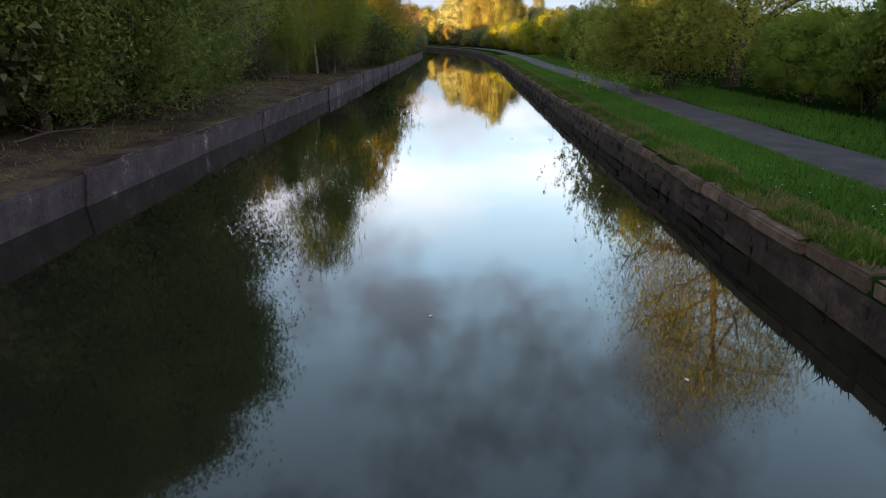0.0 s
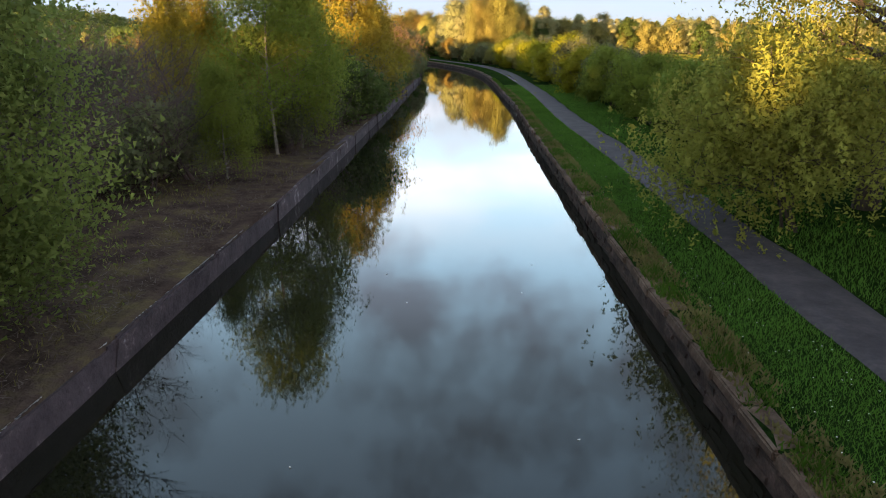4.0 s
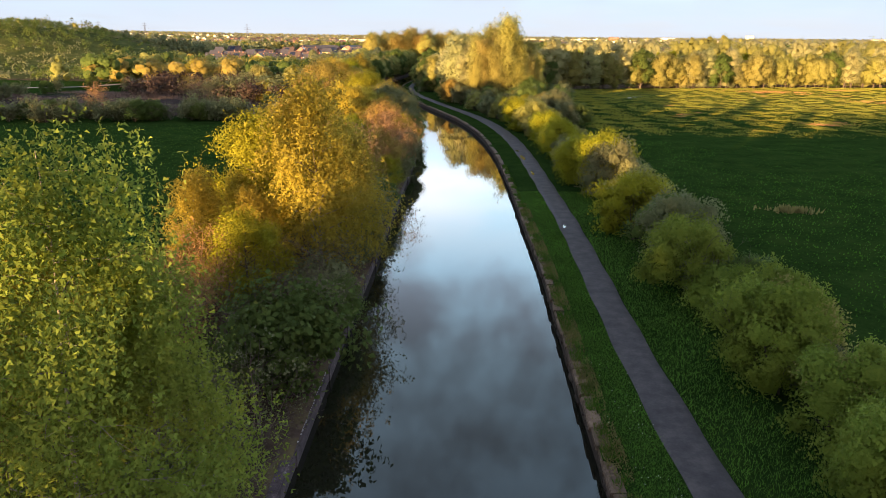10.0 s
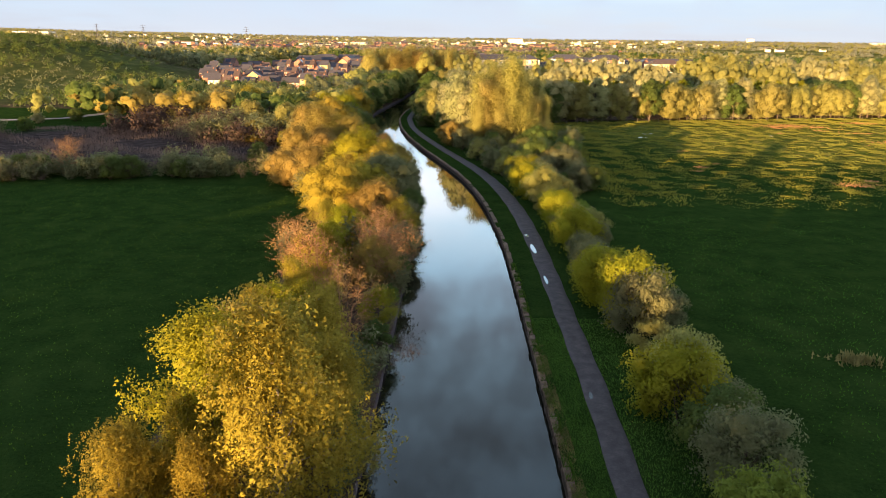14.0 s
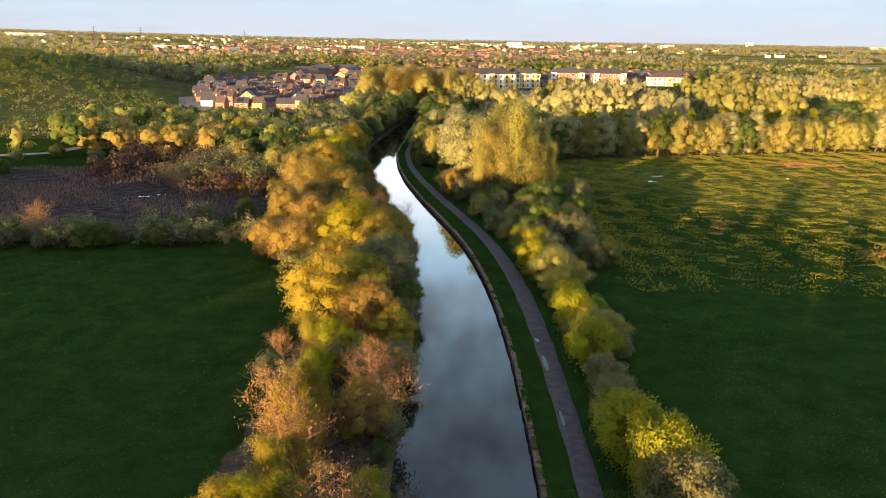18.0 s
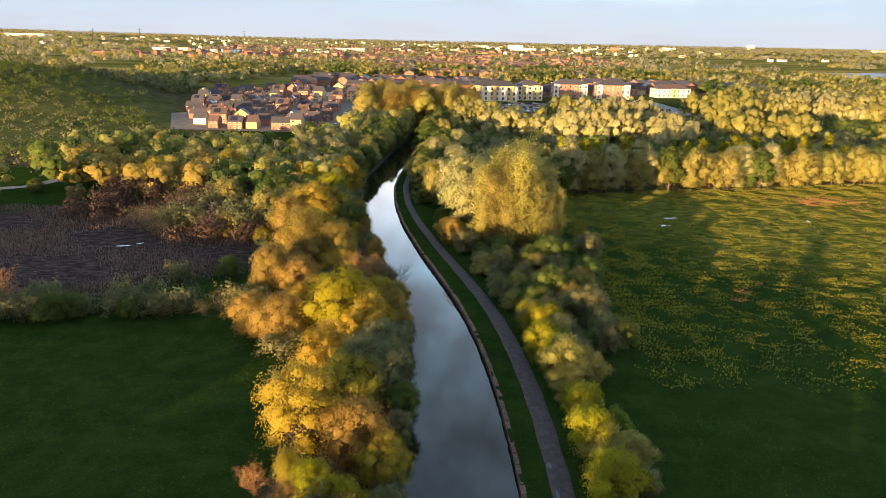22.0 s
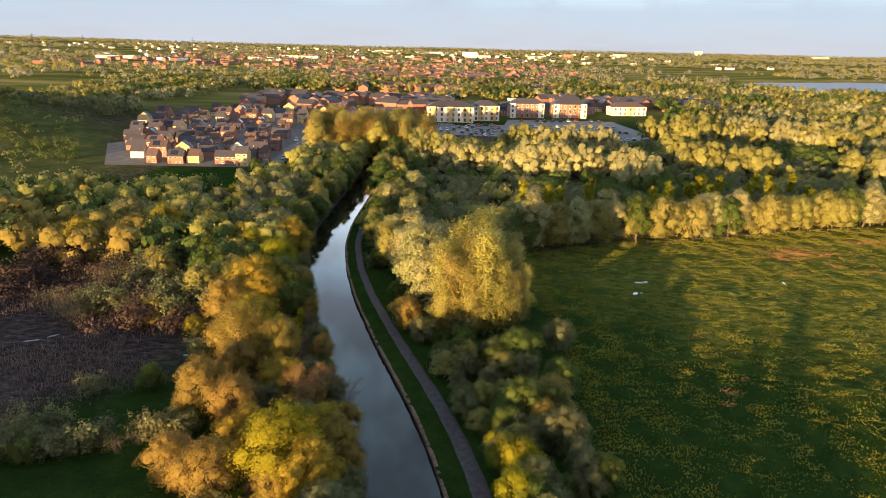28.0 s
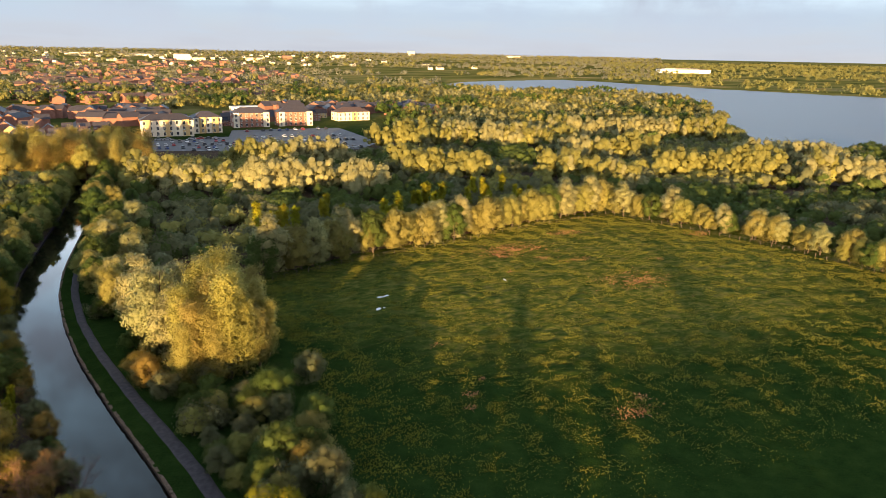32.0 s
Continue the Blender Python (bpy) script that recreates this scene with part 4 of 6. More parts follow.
# offside bank, one by one where the camera passes
for k, dx, yy, s in (("dark", 3.0, 16.5, 0.95), ("dark", 4.6, 13.2, 0.95), ("dark", 2.3, 19.6, 1.05), ("dark", 2.1, 23.0, 1.02), ("dark", 6.0, 20.5, 1.1), ("bare0", 3.6, 25, 0.9), ("underwood0", 3.4, 14.0, 0.9), ("underwood1", 3.0, 18.4, 0.8), ("birch2", 6.0, 14.5, 1.12), ("birch0", 6.4, 20, 1.15), ("dead", 3.6, 10.5, 1.0), ("birch0", 4.9, 25, 1.0), ("birch1", 7.5, 21, 1.1), ("bare1", 4.9, 32, 1.1), ("bare0", 6.8, 39, 0.95), ("bare1", 6.6, 36, 1.0), ("bare0", 3.8, 37.5, 0.8), ("bare0", 4.2, 29, 0.95), ("bare1", 5.4, 30.5, 1.0), ("bare0", 6.6, 33, 0.9), ("brush1", 4.4, 35, 1.0), ("brush0", 5.8, 28, 1.1), ("brush0", 2.8, 36, 0.6),
                     ("birch2", 2.3, 43.7, 1.14), ("birch0", 1.7, 46.0, 0.95), ("birch1", 2.7, 37.8, 0.55), ("brush1", 1.6, 44.0, 0.7), ("bare1", 5.6, 41, 1.0), ("bare0", 7.0, 46, 0.9), ("brush0", 2.2, 46, 0.9), ("brush1", 1.7, 49, 1.0), ("brush0", 2.6, 52, 1.0), ("fresh", 0.9, 56.5, 1.4), ("brush0", 1.3, 52.5, 1.3), ("brush1", 1.0, 60.5, 1.3), ("brush0", 1.6, 64.5, 1.4), ("brush1", 1.4, 47.5, 1.2),
                     ("brush0", 2.6, 57, 1.1), ("oak1", 7.0, 55, 0.75), ("gbirch0", 8.5, 51, 0.8), ("brush1", 1.5, 61, 1.1), ("brush0", 3.6, 63, 1.2), ("gbirch1", 2.2, 68, 1.36), ("gbirch0", 1.6, 73, 0.95), ("maple0", 6.8, 72.8, 1.2), ("maple1", 4.7, 62.8, 0.72), ("gbirch0", 8.9, 66.9, 0.8),
                     ("brush1", 1.4, 68, 1.0), ("sallow", 0.8, 74, 0.8), ("dome_orange", 7.6, 81, 0.85), ("gbirch0", 3.4, 79, 0.95), ("maple1", 0.9, 90.8, 0.5), ("pink0", 3.2, 87, 1.1), ("pink0", 5.9, 94, 1.15), ("pink1", 1.4, 100, 1.15), ("pink1", 7.6, 100, 1.2), ("pink0", 2.6, 104, 1.1), ("dome_gold", 8.6, 88, 0.62), ("gbirch1", 8.6, 113, 0.62), ("dome_bright", 4.4, 110.7, 0.55), ("dome_orange", 4.0, 118.8, 0.85), ("dome_gold", 9.2, 122.5, 1.1), ("dome_olive", 4.4, 130, 1.02), ("dome_gold", 5.6, 126, 0.95), ("dome_gold", 9.5, 133, 0.9), ("dome_olive", 3.0, 137, 0.85)):
    plant(k, bank_left(yy) - dx, yy, s, group="offside bank trees")
for yy in np.arange(60, 262, 3.1):
    plant(rnd.choice(("underwood0", "underwood1", "sallow", "brush1", "hawm0")), bank_left(yy) - rnd.uniform(0.3, 1.4), yy, rnd.uniform(0.5, 0.85), group="offside bank shrubs")
for k, x, yy, s in (("bright", -17.0, 147.5, 1.12), ("gold", -13.5, 143.0, 0.8), ("orange", -11.4, 150.5, 0.62), ("gold", -13.6, 153.5, 0.75), ("orange", -23.5, 144.4, 0.8), ("orange", -28.6, 147.4, 0.7), ("gold", -22.4, 152.0, 0.8), ("orange", -30.1, 162.1, 0.85), ("orange", -24.5, 158.6, 0.8), ("gold", -20.0, 166.0, 0.75), ("orange", -27.0, 170.0, 0.8), ("orange", -22.5, 174.5, 0.85), ("orange", -34.1, 190.7, 1.0), ("gold", -28.0, 184.0, 0.95), ("orange", -30.5, 178.0, 0.8), ("gold", -29.5, 195.5, 1.05), ("green", -23.4, 193.6, 0.78), ("gold", -32.3, 203.1, 1.1), ("olive", -27.8, 206.0, 0.9), ("bright", -30.5, 214.0, 1.0), ("gold", -31.0, 227.0, 1.15), ("bright", -36.0, 221.0, 1.05), ("olive", -33.5, 236.0, 1.0), ("gold", -40.0, 230.0, 1.05), ("gold", -50.3, 236.3, 1.0), ("gold", -77.2, 233.5, 0.95), ("olive", -74.6, 252.4, 1.0), ("gold", -62.0, 243.0, 1.0), ("gold", -49.8, 294.1, 1.0), ("olive", -44.0, 250.0, 1.0), ("green", -31.0, 248.0, 0.95)):
    plant("dome_" + k, x, yy, s * 1.16, tall=rnd.uniform(0.86, 1.05), group="offside bank trees")
for k, x, yy, s in (("pink1", -16.8, 160.3, 1.05), ("pink0", -14.6, 164.5, 0.9), ("bare0", -12.0, 160.6, 0.85), ("spire", -23.6, 183.5, 0.7), ("spire", -20.6, 180.5, 0.72), ("spire", -21.4, 186.5, 0.62)):
    plant(k, x, yy, s, group="offside bank trees")
for yy in np.arange(106, 236, 4.2):
    plant(rnd.choice(("dome_green", "dome_orange", "sallow", "pink1", "dome_olive", "hawm0")), bank_left(yy) - rnd.uniform(0.3, 1.0), yy, rnd.uniform(0.42, 0.58) * 1.0, group="offside bank trees")
for yy in range(6, 16, 3):
    plant("birch%d" % (yy % 3), bank_left(yy) - rnd.uniform(8, 14), yy, 0.95, group="offside bank trees")
# the outer side of the belt, towards the pasture
for k in range(26):
    yy = 48 + 66 * rnd.random()
    plant(rnd.choice(("pink0", "pink1", "brush0", "pink1", "bare1") if yy < 62 else ("gbirch0", "gbirch1", "maple0", "pink0", "maple1", "gbirch0")), bank_left(yy) - (rnd.uniform(6.5, 11) if yy < 60 else rnd.uniform(5.0, 8.5)), yy, rnd.uniform(0.5, 0.72), group="offside bank trees")
# undergrowth between and before them
for k in range(44):
    yy = rnd.uniform(8, 95)
    plant(rnd.choice(("brush0", "brush1", "underwood0", "underwood1", "underwood0")), bank_left(yy) - (rnd.uniform(4.5, 10) if yy < 44 else rnd.uniform(0.9, 9)), yy, rnd.uniform(0.55, 1.0), group="offside undergrowth")
for yy in np.arange(47, 62, 4.6):
    plant(rnd.choice(("pink0", "bare1", "pink1", "gbirch0")), bank_left(yy) - rnd.uniform(5, 9), yy, rnd.uniform(0.7, 0.95), group="offside bank trees")
# the belt widens further on
for k in range(120):
    yy = 100 + 232 * rnd.random()
    wide = np.interp(yy, [92, 115, 135, 150, 200, 330], [10, 11, 14, 20, 28, 34])
    dx = 1.3 + wide * rnd.random() ** 1.1
    if yy > 200:
        key = rnd.choice(("dome_gold", "woodgold0", "wood0", "woodgold1", "dome_olive", "wood1", "dome_bright"))
        s = rnd.uniform(0.7, 1.0)
    else:
        key = rnd.choice(("underwood0", "dome_orange", "pink0", "sallow", "dome_gold", "underwood1", "pink1", "brush0"))
        s = rnd.uniform(0.45, 0.65) if key[:4] in ("dome", "pink") else rnd.uniform(0.8, 1.3)
    plant(key, bank_left(yy) - dx, yy, s, group="offside bank trees")
# shrubs at the far side of the pasture and round the marsh
for k in range(120):
    x = rnd.uniform(-130, -30)
    plant(rnd.choice(("brush0", "underwood0", "hawm0", "brush1", "underwood1")), x, 152 + 0.14 * (x + 50) + rnd.uniform(-3, 4), rnd.uniform(0.75, 1.2), group="marsh shrubs")
plant("pink0", -64, 151, 1.05, label="round orange-brown budding tree at the edge of the marsh")
for k in range(44):
    plant(rnd.choice(("brush0", "brush1", "underwood0")), rnd.uniform(-66, -30), rnd.uniform(188, 214), rnd.uniform(1.3, 2.0), group="marsh thicket", label="large dark purple-brown leafless thicket shrub")
for k in range(60):
    a, r = rnd.uniform(0, 6.28), rnd.uniform(0.85, 1.5)
    x, yy = -66 + 44 * r * math.cos(a), 190 + 32 * r * math.sin(a)
    if x < bank_left(yy) - 8 and yy > 160:
        plant(rnd.choice(("underwood0", "sallow", "underwood1", "oak0", "hawm0")), x, yy, rnd.uniform(0.8, 1.35), group="marsh shrubs")

# the front row of the wood round the field
EDGE = [(20, 233), (48, 243), (76, 249), (98, 256), (140, 265), (152, 240), (163, 208), (166, 180), (180, 130)]
for (x1, y1), (x2, y2) in zip(EDGE, EDGE[1:]):
    n = int(math.hypot(x2 - x1, y2 - y1) / 3.4)
    for i in range(n):
        f = (i + rnd.random() * 0.7) / n
        x, yy = x1 + (x2 - x1) * f, y1 + (y2 - y1) * f
        key = rnd.choice(("wood0", "woodgold0", "poplar0", "woodgold1", "woodgold1", "poplar1", "woodgold0"))
        plant(key, x + rnd.uniform(0, 2), yy + rnd.uniform(1, 4), rnd.uniform(1.0, 1.35) * (0.8 if x > 140 else 1), group="wood edge trees")


for k in range(34):
    x = rnd.uniform(24, 120)
    plant("spire", x, float(np.interp(x, [20, 48, 76, 98, 140], [233, 243, 249, 256, 265])) + rnd.uniform(12, 40), rnd.uniform(1.1, 1.55), group="spire trees")


# ---- woods in bulk ----
def bulk(name, pts, h, r, k, leaf, mat, seed, label, lobes=6, category="trees", uneven=0.21, core=0.0, slender=1.0):
    """Crowns of many trees as one sheet of leaf clumps: each crown is a cluster of lobes."""
    g = np.random.default_rng(seed)
    n = len(pts)
    x, y = pts[:, 0], pts[:, 1]
    stand = np.sin(x * 0.045 + y * 0.03) + np.sin(y * 0.11 - x * 0.02 + 1) + 0.7 * np.sin(x * 0.13 + 2)
    hh, rr = h * (g.uniform(0.82, 1.06, n) + uneven * stand), r * g.uniform(0.75, 1.25, n)
    z0 = height(x, y)
    a = g.uniform(0, 6.283, (n, lobes))
    e = g.uniform(0.25, 0.95, (n, lobes))
    q = np.sqrt(g.uniform(0.05, 1, (n, lobes))) * np.sqrt(np.clip(1.15 - e, 0.1, 1))
    lc = np.stack([x[:, None] + slender * rr[:, None] * q * np.cos(a), y[:, None] + slender * rr[:, None] * q * np.sin(a), z0[:, None] + hh[:, None] * e], -1)
    per = max(k // lobes, 1)
    d = g.normal(0, 1, (n, lobes, per, 3))
    d /= np.linalg.norm(d, axis=-1, keepdims=True)
    d[..., 2] = np.abs(d[..., 2]) * 1.15 - 0.3
    size = (rr * 0.6 * slender ** 0.5)[:, None, None, None] * np.array([1, 1, 1 / slender])
    c = lc[:, :, None, :] + d * size * g.uniform(0.55, 1.2, (n, lobes, per, 1))
    c = c.reshape(-1, 3)
    q4 = leaves_at(g, c, leaf, leaf * 0.15, droop=-0.9, out=d.reshape(-1, 3) * 1.3, corners=3, slim=0.75)
    heart = np.stack([x, y, z0 + 0.4 * hh], -1)[:, None, None, :]
    soft = 0.85 * unit(c.reshape(n, lobes, per, 3) - heart).reshape(-1, 3) + 0.45 * unit(d.reshape(-1, 3)) + g.normal(0, 0.17, c.shape)
    if core:
        ht, hd = hearts(g, lc.reshape(-1, 3), np.repeat(rr * core, lobes))
        q4, soft = np.concatenate([q4, ht]), np.concatenate([soft, 0.85 * unit(ht.mean(1) - np.repeat(heart[:, 0, 0], lobes * 20, 0)) + 0.4 * unit(hd)])
    ob = new(name, quads_mesh(name, q4, mat, soft))
    return tagged(ob, label, category, kind="stuff")


def scatter(g, n, box, keep):
    p = np.stack([g.uniform(box[0], box[1], n), g.uniform(box[2], box[3], n)], -1)
    return p[keep(p[:, 0], p[:, 1])]


def field_edge(x):
    return np.interp(x, [-30, 20, 48, 76, 98, 140, 141, 400], [228, 234, 245, 251, 258, 268, 268, 268])


ESTATE_A = [(-128, 340), (-50, 340), (-48, 470), (10, 470), (10, 780), (-190, 780), (-175, 450), (-165, 410)]
ESTATE_B = [(-30, 418), (25, 410), (80, 408), (125, 418), (146, 500), (176, 580), (180, 700), (-45, 700)]


def wooded(x, y):
    right = ((x > bank_right(y) + 8) & (y > field_edge(x) + 4)) | (x > np.interp(y, [0, 130, 180, 208, 240, 268], [230, 186, 172, 169, 158, 146]))
    left = (x < bank_left(y) - 5) & (x > -112 - 0.1 * (y - 200)) & (y > np.interp(x, [-120, -60, -30], [222, 218, 205])) & (y < np.interp(x, [-130, -55, -45, -30], [285, 292, 345, 400]))
    ok = (right | left) & (y > 60) & ~inside(LAKE, x, y) & ~inside(ESTATE_A, x, y) & ~inside(ESTATE_B, x, y)
    return ok


g = np.random.default_rng(77)
near_w = scatter(g, 5700, (-140, 400, 100, 470), wooded)
mid_w = scatter(g, 9500, (-300, 900, 380, 1000), lambda x, y: ~inside(LAKE, x, y) & ~inside(ESTATE_A, x, y) & ~inside(ESTATE_B, x, y) & (((x > 150) & (y < 700)) | (y > 690) | ((y > 470) & (x < -150) & (np.sin(x * .02) + np.sin(y * .03) > 0.2))) & ((y > 470) | (x > 400)) & ~((x > 440) & (x < 560) & (y > 880)))

# tall rows of poplar and willow stand over the lower wood and catch the sun
TALL_ROWS = [((-8, 350), (22, 338), (46, 329), (77, 319)), ((97, 347), (128, 331)), ((40, 385), (80, 380)), ((113, 436), (223, 407)), ((184, 359), (236, 355)), ((206, 315), (250, 294)), ((254, 277), (275, 255)), ((270, 330), (300, 300)), ((150, 322), (176, 300)), ((240, 455), (330, 400))]


def in_row(x, y):
    """1 on a tall row, falling to 0 about ten metres off it."""
    best = np.full(np.shape(x), 1e9)
    for row in TALL_ROWS:
        for (x1, y1), (x2, y2) in zip(row, row[1:]):
            f = np.clip(((x - x1) * (x2 - x1) + (y - y1) * (y2 - y1)) / ((x2 - x1) ** 2 + (y2 - y1) ** 2), 0, 1)
            best = np.minimum(best, np.hypot(x - x1 - f * (x2 - x1), y - y1 - f * (y2 - y1)))
    return np.exp(-(best / 7.0) ** 2)


for row in TALL_ROWS:
    for (x1, y1), (x2, y2) in zip(row, row[1:]):
        k = int(math.hypot(x2 - x1, y2 - y1) / 1.3)
        f = g.random((k, 1))
        near_w = np.concatenate([near_w, np.array([[x1, y1]]) + f * np.array([[x2 - x1, y2 - y1]]) + g.normal(0, 3.0, (k, 2))])


def by_stand(p):
    """Trees of a kind stand together."""
    x, y = p[:, 0], p[:, 1]
    key = np.sin(x * 0.06 + 0.5) + np.sin(y * 0.07 + x * 0.025) + 0.8 * np.sin(x * 0.021 - y * 0.033 + 2) + g.normal(0, 0.55, len(p))
    return p[np.argsort(key)]


WOOD_LABEL = {"green": "dark green", "gold": "golden-green", "dull": "grey-green", "pale": "pale silvery", "orange": "orange-brown"}
tall_w = in_row(near_w[:, 0], near_w[:, 1])
offside = near_w[:, 0] < bank_right(near_w[:, 1])
LEAF_OF = {"green": L_GREEN, "gold": L_WILLOW, "dull": L_DULL, "pale": L_PALE, "orange": L_ORANGE}
for part_w, mixture, base, thin in ((near_w[offside], (("dull", 0.22), ("gold", 0.48), ("green", 0.18), ("orange", 0.12)), 8.0, 1.0),
                              (near_w[~offside & (tall_w > 0.3)], (("pale", 0.5), ("gold", 0.5)), 0.0, 0.62),
                              (near_w[~offside & (tall_w <= 0.3)], (("green", 0.42), ("dull", 0.36), ("gold", 0.22)), 0.0, 1.0)):
    part_w, start = by_stand(part_w), 0.0
    for i, (nm, share) in enumerate(mixture):
        pts = part_w[int(start * len(part_w)):int((start + share) * len(part_w))]
        start += share
        tops = base + np.zeros(len(pts)) if base else 3.9 + 10.6 * in_row(pts[:, 0], pts[:, 1])
        bulk("wood_" + nm, pts, tops, 3.9, 250, 0.46, LEAF_OF[nm], 100 + i, "mixed spring woodland, %s crowns" % WOOD_LABEL[nm], lobes=10, uneven=0.12 if base else 0.09, core=0.36, slender=thin)
mid_w, start = by_stand(mid_w), 0.0
for i, (nm, share) in enumerate((("green", 0.2), ("gold", 0.44), ("dull", 0.18), ("pale", 0.18))):
    pts = mid_w[int(start * len(mid_w)):int((start + share) * len(mid_w))]
    start += share
    bulk("far_wood_" + nm, pts, 9.0, 4.2, 60, 1.15, LEAF_OF[nm], 120 + i, "distant spring woodland", lobes=4, uneven=0.16, core=0.34)
far_w = scatter(g, 20000, (-3600, 3600, 900, 4700), lambda x, y: ~inside(LAKE, x, y) & (np.abs(x) < 0.85 * y) & ~((x > 420) & (x < 560) & (y < 1100)) & (np.sin(x * .006 + 1) * np.cos(y * .004) + 0.6 * np.sin(y * 0.012 + x * .003) > -0.35))
third = len(far_w) // 3
# two of the three belts wear the leaf tone with haze painted in
for i, (nm, mt) in enumerate((("gold", L_WILLOW), ("bright", L_FAR_HAZE), ("dull", L_FAR_HAZE))):
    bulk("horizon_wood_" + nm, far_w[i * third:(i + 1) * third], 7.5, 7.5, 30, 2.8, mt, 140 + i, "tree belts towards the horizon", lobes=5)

shore = scatter(g, 3600, (880, 2800, 420, 2400), lambda x, y: ~inside(LAKE, x, y) & (x < 1.5 * y) & (x > 0.75 * y - 60) & ((y > 700) | (x > 1100)) & (np.sin(x * .008) + np.sin(y * .011 + x * .004) + g.normal(0, .5, len(x)) > -0.4))
bulk("shore_wood", shore, 9, 6.5, 24, 3.4, L_WILLOW, 149, "golden tree belts beyond the lake", lobes=5)
# bushes on the mound and the heath beyond the marsh
scrub = scatter(g, 5200, (-420, -95, 255, 560), lambda x, y: ~inside(ESTATE_A, x, y) & (np.sin(x * .05 + 1) + np.sin(y * .045 + x * .02) + g.normal(0, .9, len(x)) > 0.35) & ~((x > -150) & (y > 285) & (y < 350)))
bulk("heath_scrub", scrub, 3.0, 1.9, 66, 0.5, L_GREEN, 150, "scattered scrub on the mound and heath")
line = np.stack([g.uniform(-330, -170, 110), g.uniform(470, 500, 110)], -1)
bulk("mound_trees", line, 9, 3.2, 60, 1.0, L_DULL, 151, "line of trees along the top of the mound")

# trees close on both banks where the canal leaves the view, and the tall stand at its end
for yy in np.arange(248, 425, 4.2):
    for side in (-1, 1):
        x = bank_left(yy) - rnd.uniform(0.6, 4) if side < 0 else bank_right(yy) + rnd.uniform(5.0, 8) - (4.0 if yy > 290 else 0)
        plant(rnd.choice(("wood0", "woodgold0", "wood1", "woodgold1")), x, yy, rnd.uniform(0.75, 1.0) * (1 if yy < 300 else 1.15), group="canal end trees")
for k in range(44):
    x, yy = rnd.uniform(-54, 2), rnd.uniform(366, 432)
    key = rnd.choice(("golden1", "golden0", "oak0", "oak1"))
    plant(key, x, yy, rnd.uniform(1.2, 1.5) * (1.5 if key in ("oak0", "oak1") else 1), group="canal end trees")
for k in range(9):
    plant(rnd.choice(("wood0", "golden0")), rnd.uniform(-22, -4), 402 + 4 * k, rnd.uniform(1.1, 1.4), group="canal end trees")

# unseen woods added behind the start of the walk: their long shadows lie over the canal's beginning and both pastures
back = scatter(g, 1100, (-170, -2, -150, -62), lambda x, y: x < bank_left(y) - 6)
bulk("wood_behind", back, 8.5, 4.2, 42, 1.7, L_GREEN, 160, "woods behind the start of the canal", lobes=6, uneven=0.0)
sb, cb = math.sin(radians(SUN_BEARING)), math.cos(radians(SUN_BEARING))
rows_u = np.concatenate([np.arange(-215.0, -66, 1.5), np.arange(-66, 8, 0.75), np.arange(8.0, 110.0, 1.5)])
rows_r = np.where((rows_u > -66) & (rows_u < 8), 1.0, 2.4)
# heights follow the wanted shadow length; gaps between the trees let fingers of sun reach over the field
reach = np.interp(rows_u, [-215, -157, -142, -139, -134, -131, -119, -114, -108, -100, -75, -45, -40, -33, -31.5, -29.6, -27.8, -25, -17, -11, -9.5, -3, -1, 2.5, 5, 12, 30, 110],
                  [192, 184, 175, 138, 138, 178, 184, 168, 138, 130, 118, 110, 120, 133, 136, 138, 160, 192, 205, 212, 145, 145, 230, 215, 205, 215, 245, 260])
for name, s_ in (("wood_behind_field", -72.0), ("wood_behind_road", -112.0)):
    base = np.stack([rows_u * cb + s_ * sb, -rows_u * sb + s_ * cb], -1)
    dry = (base[:, 0] < bank_left(base[:, 1]) - 2) | (base[:, 0] > bank_right(base[:, 1]) + 2)
    tops = ((reach - s_) * math.tan(radians(SUN_ELEVATION)) * 1.0)[dry]
    for k, frac in enumerate((1.0, 0.62, 0.3)):
        bulk(name, base[dry] + g.normal(0, 0.2, (int(dry.sum()), 2)), tops * frac, rows_r[dry], 90, 1.5, L_GREEN, 161 + k, "unseen row of tall trees added to cast shade over canal and field", lobes=6, uneven=0.0)

for key in list(PROTO):
    if key not in used:
        for o in (*PROTO[key].children_recursive, PROTO[key]):
            bpy.data.objects.remove(o)

# the bare brown thicket at the back of the marsh
thick = np.concatenate([np.stack([g.uniform(-82, -38, 120), g.uniform(199, 226, 120)], -1), np.stack([g.uniform(-54, -38, 30), g.uniform(184, 200, 30)], -1)])
bulk("marsh_thicket", thick, 4.6, 2.3, 150, 0.42, L_THICKET, 171, "dense leafless purple-brown thicket behind the marsh", category="shrubs")

# low scrub all over the mound and the heath
tuft = scatter(g, 5200, (-400, -110, 250, 520), lambda x, y: ~inside(ESTATE_A, x, y) & (g.random(len(x)) < 0.35 + 0.4 * np.sin(x * .04) * np.sin(y * .05)))
bulk("heath_tufts", tuft, 1.5, 1.5, 14, 0.6, L_DULL, 172, "low rough scrub and dead grass on the heath", lobes=4, category="shrubs")

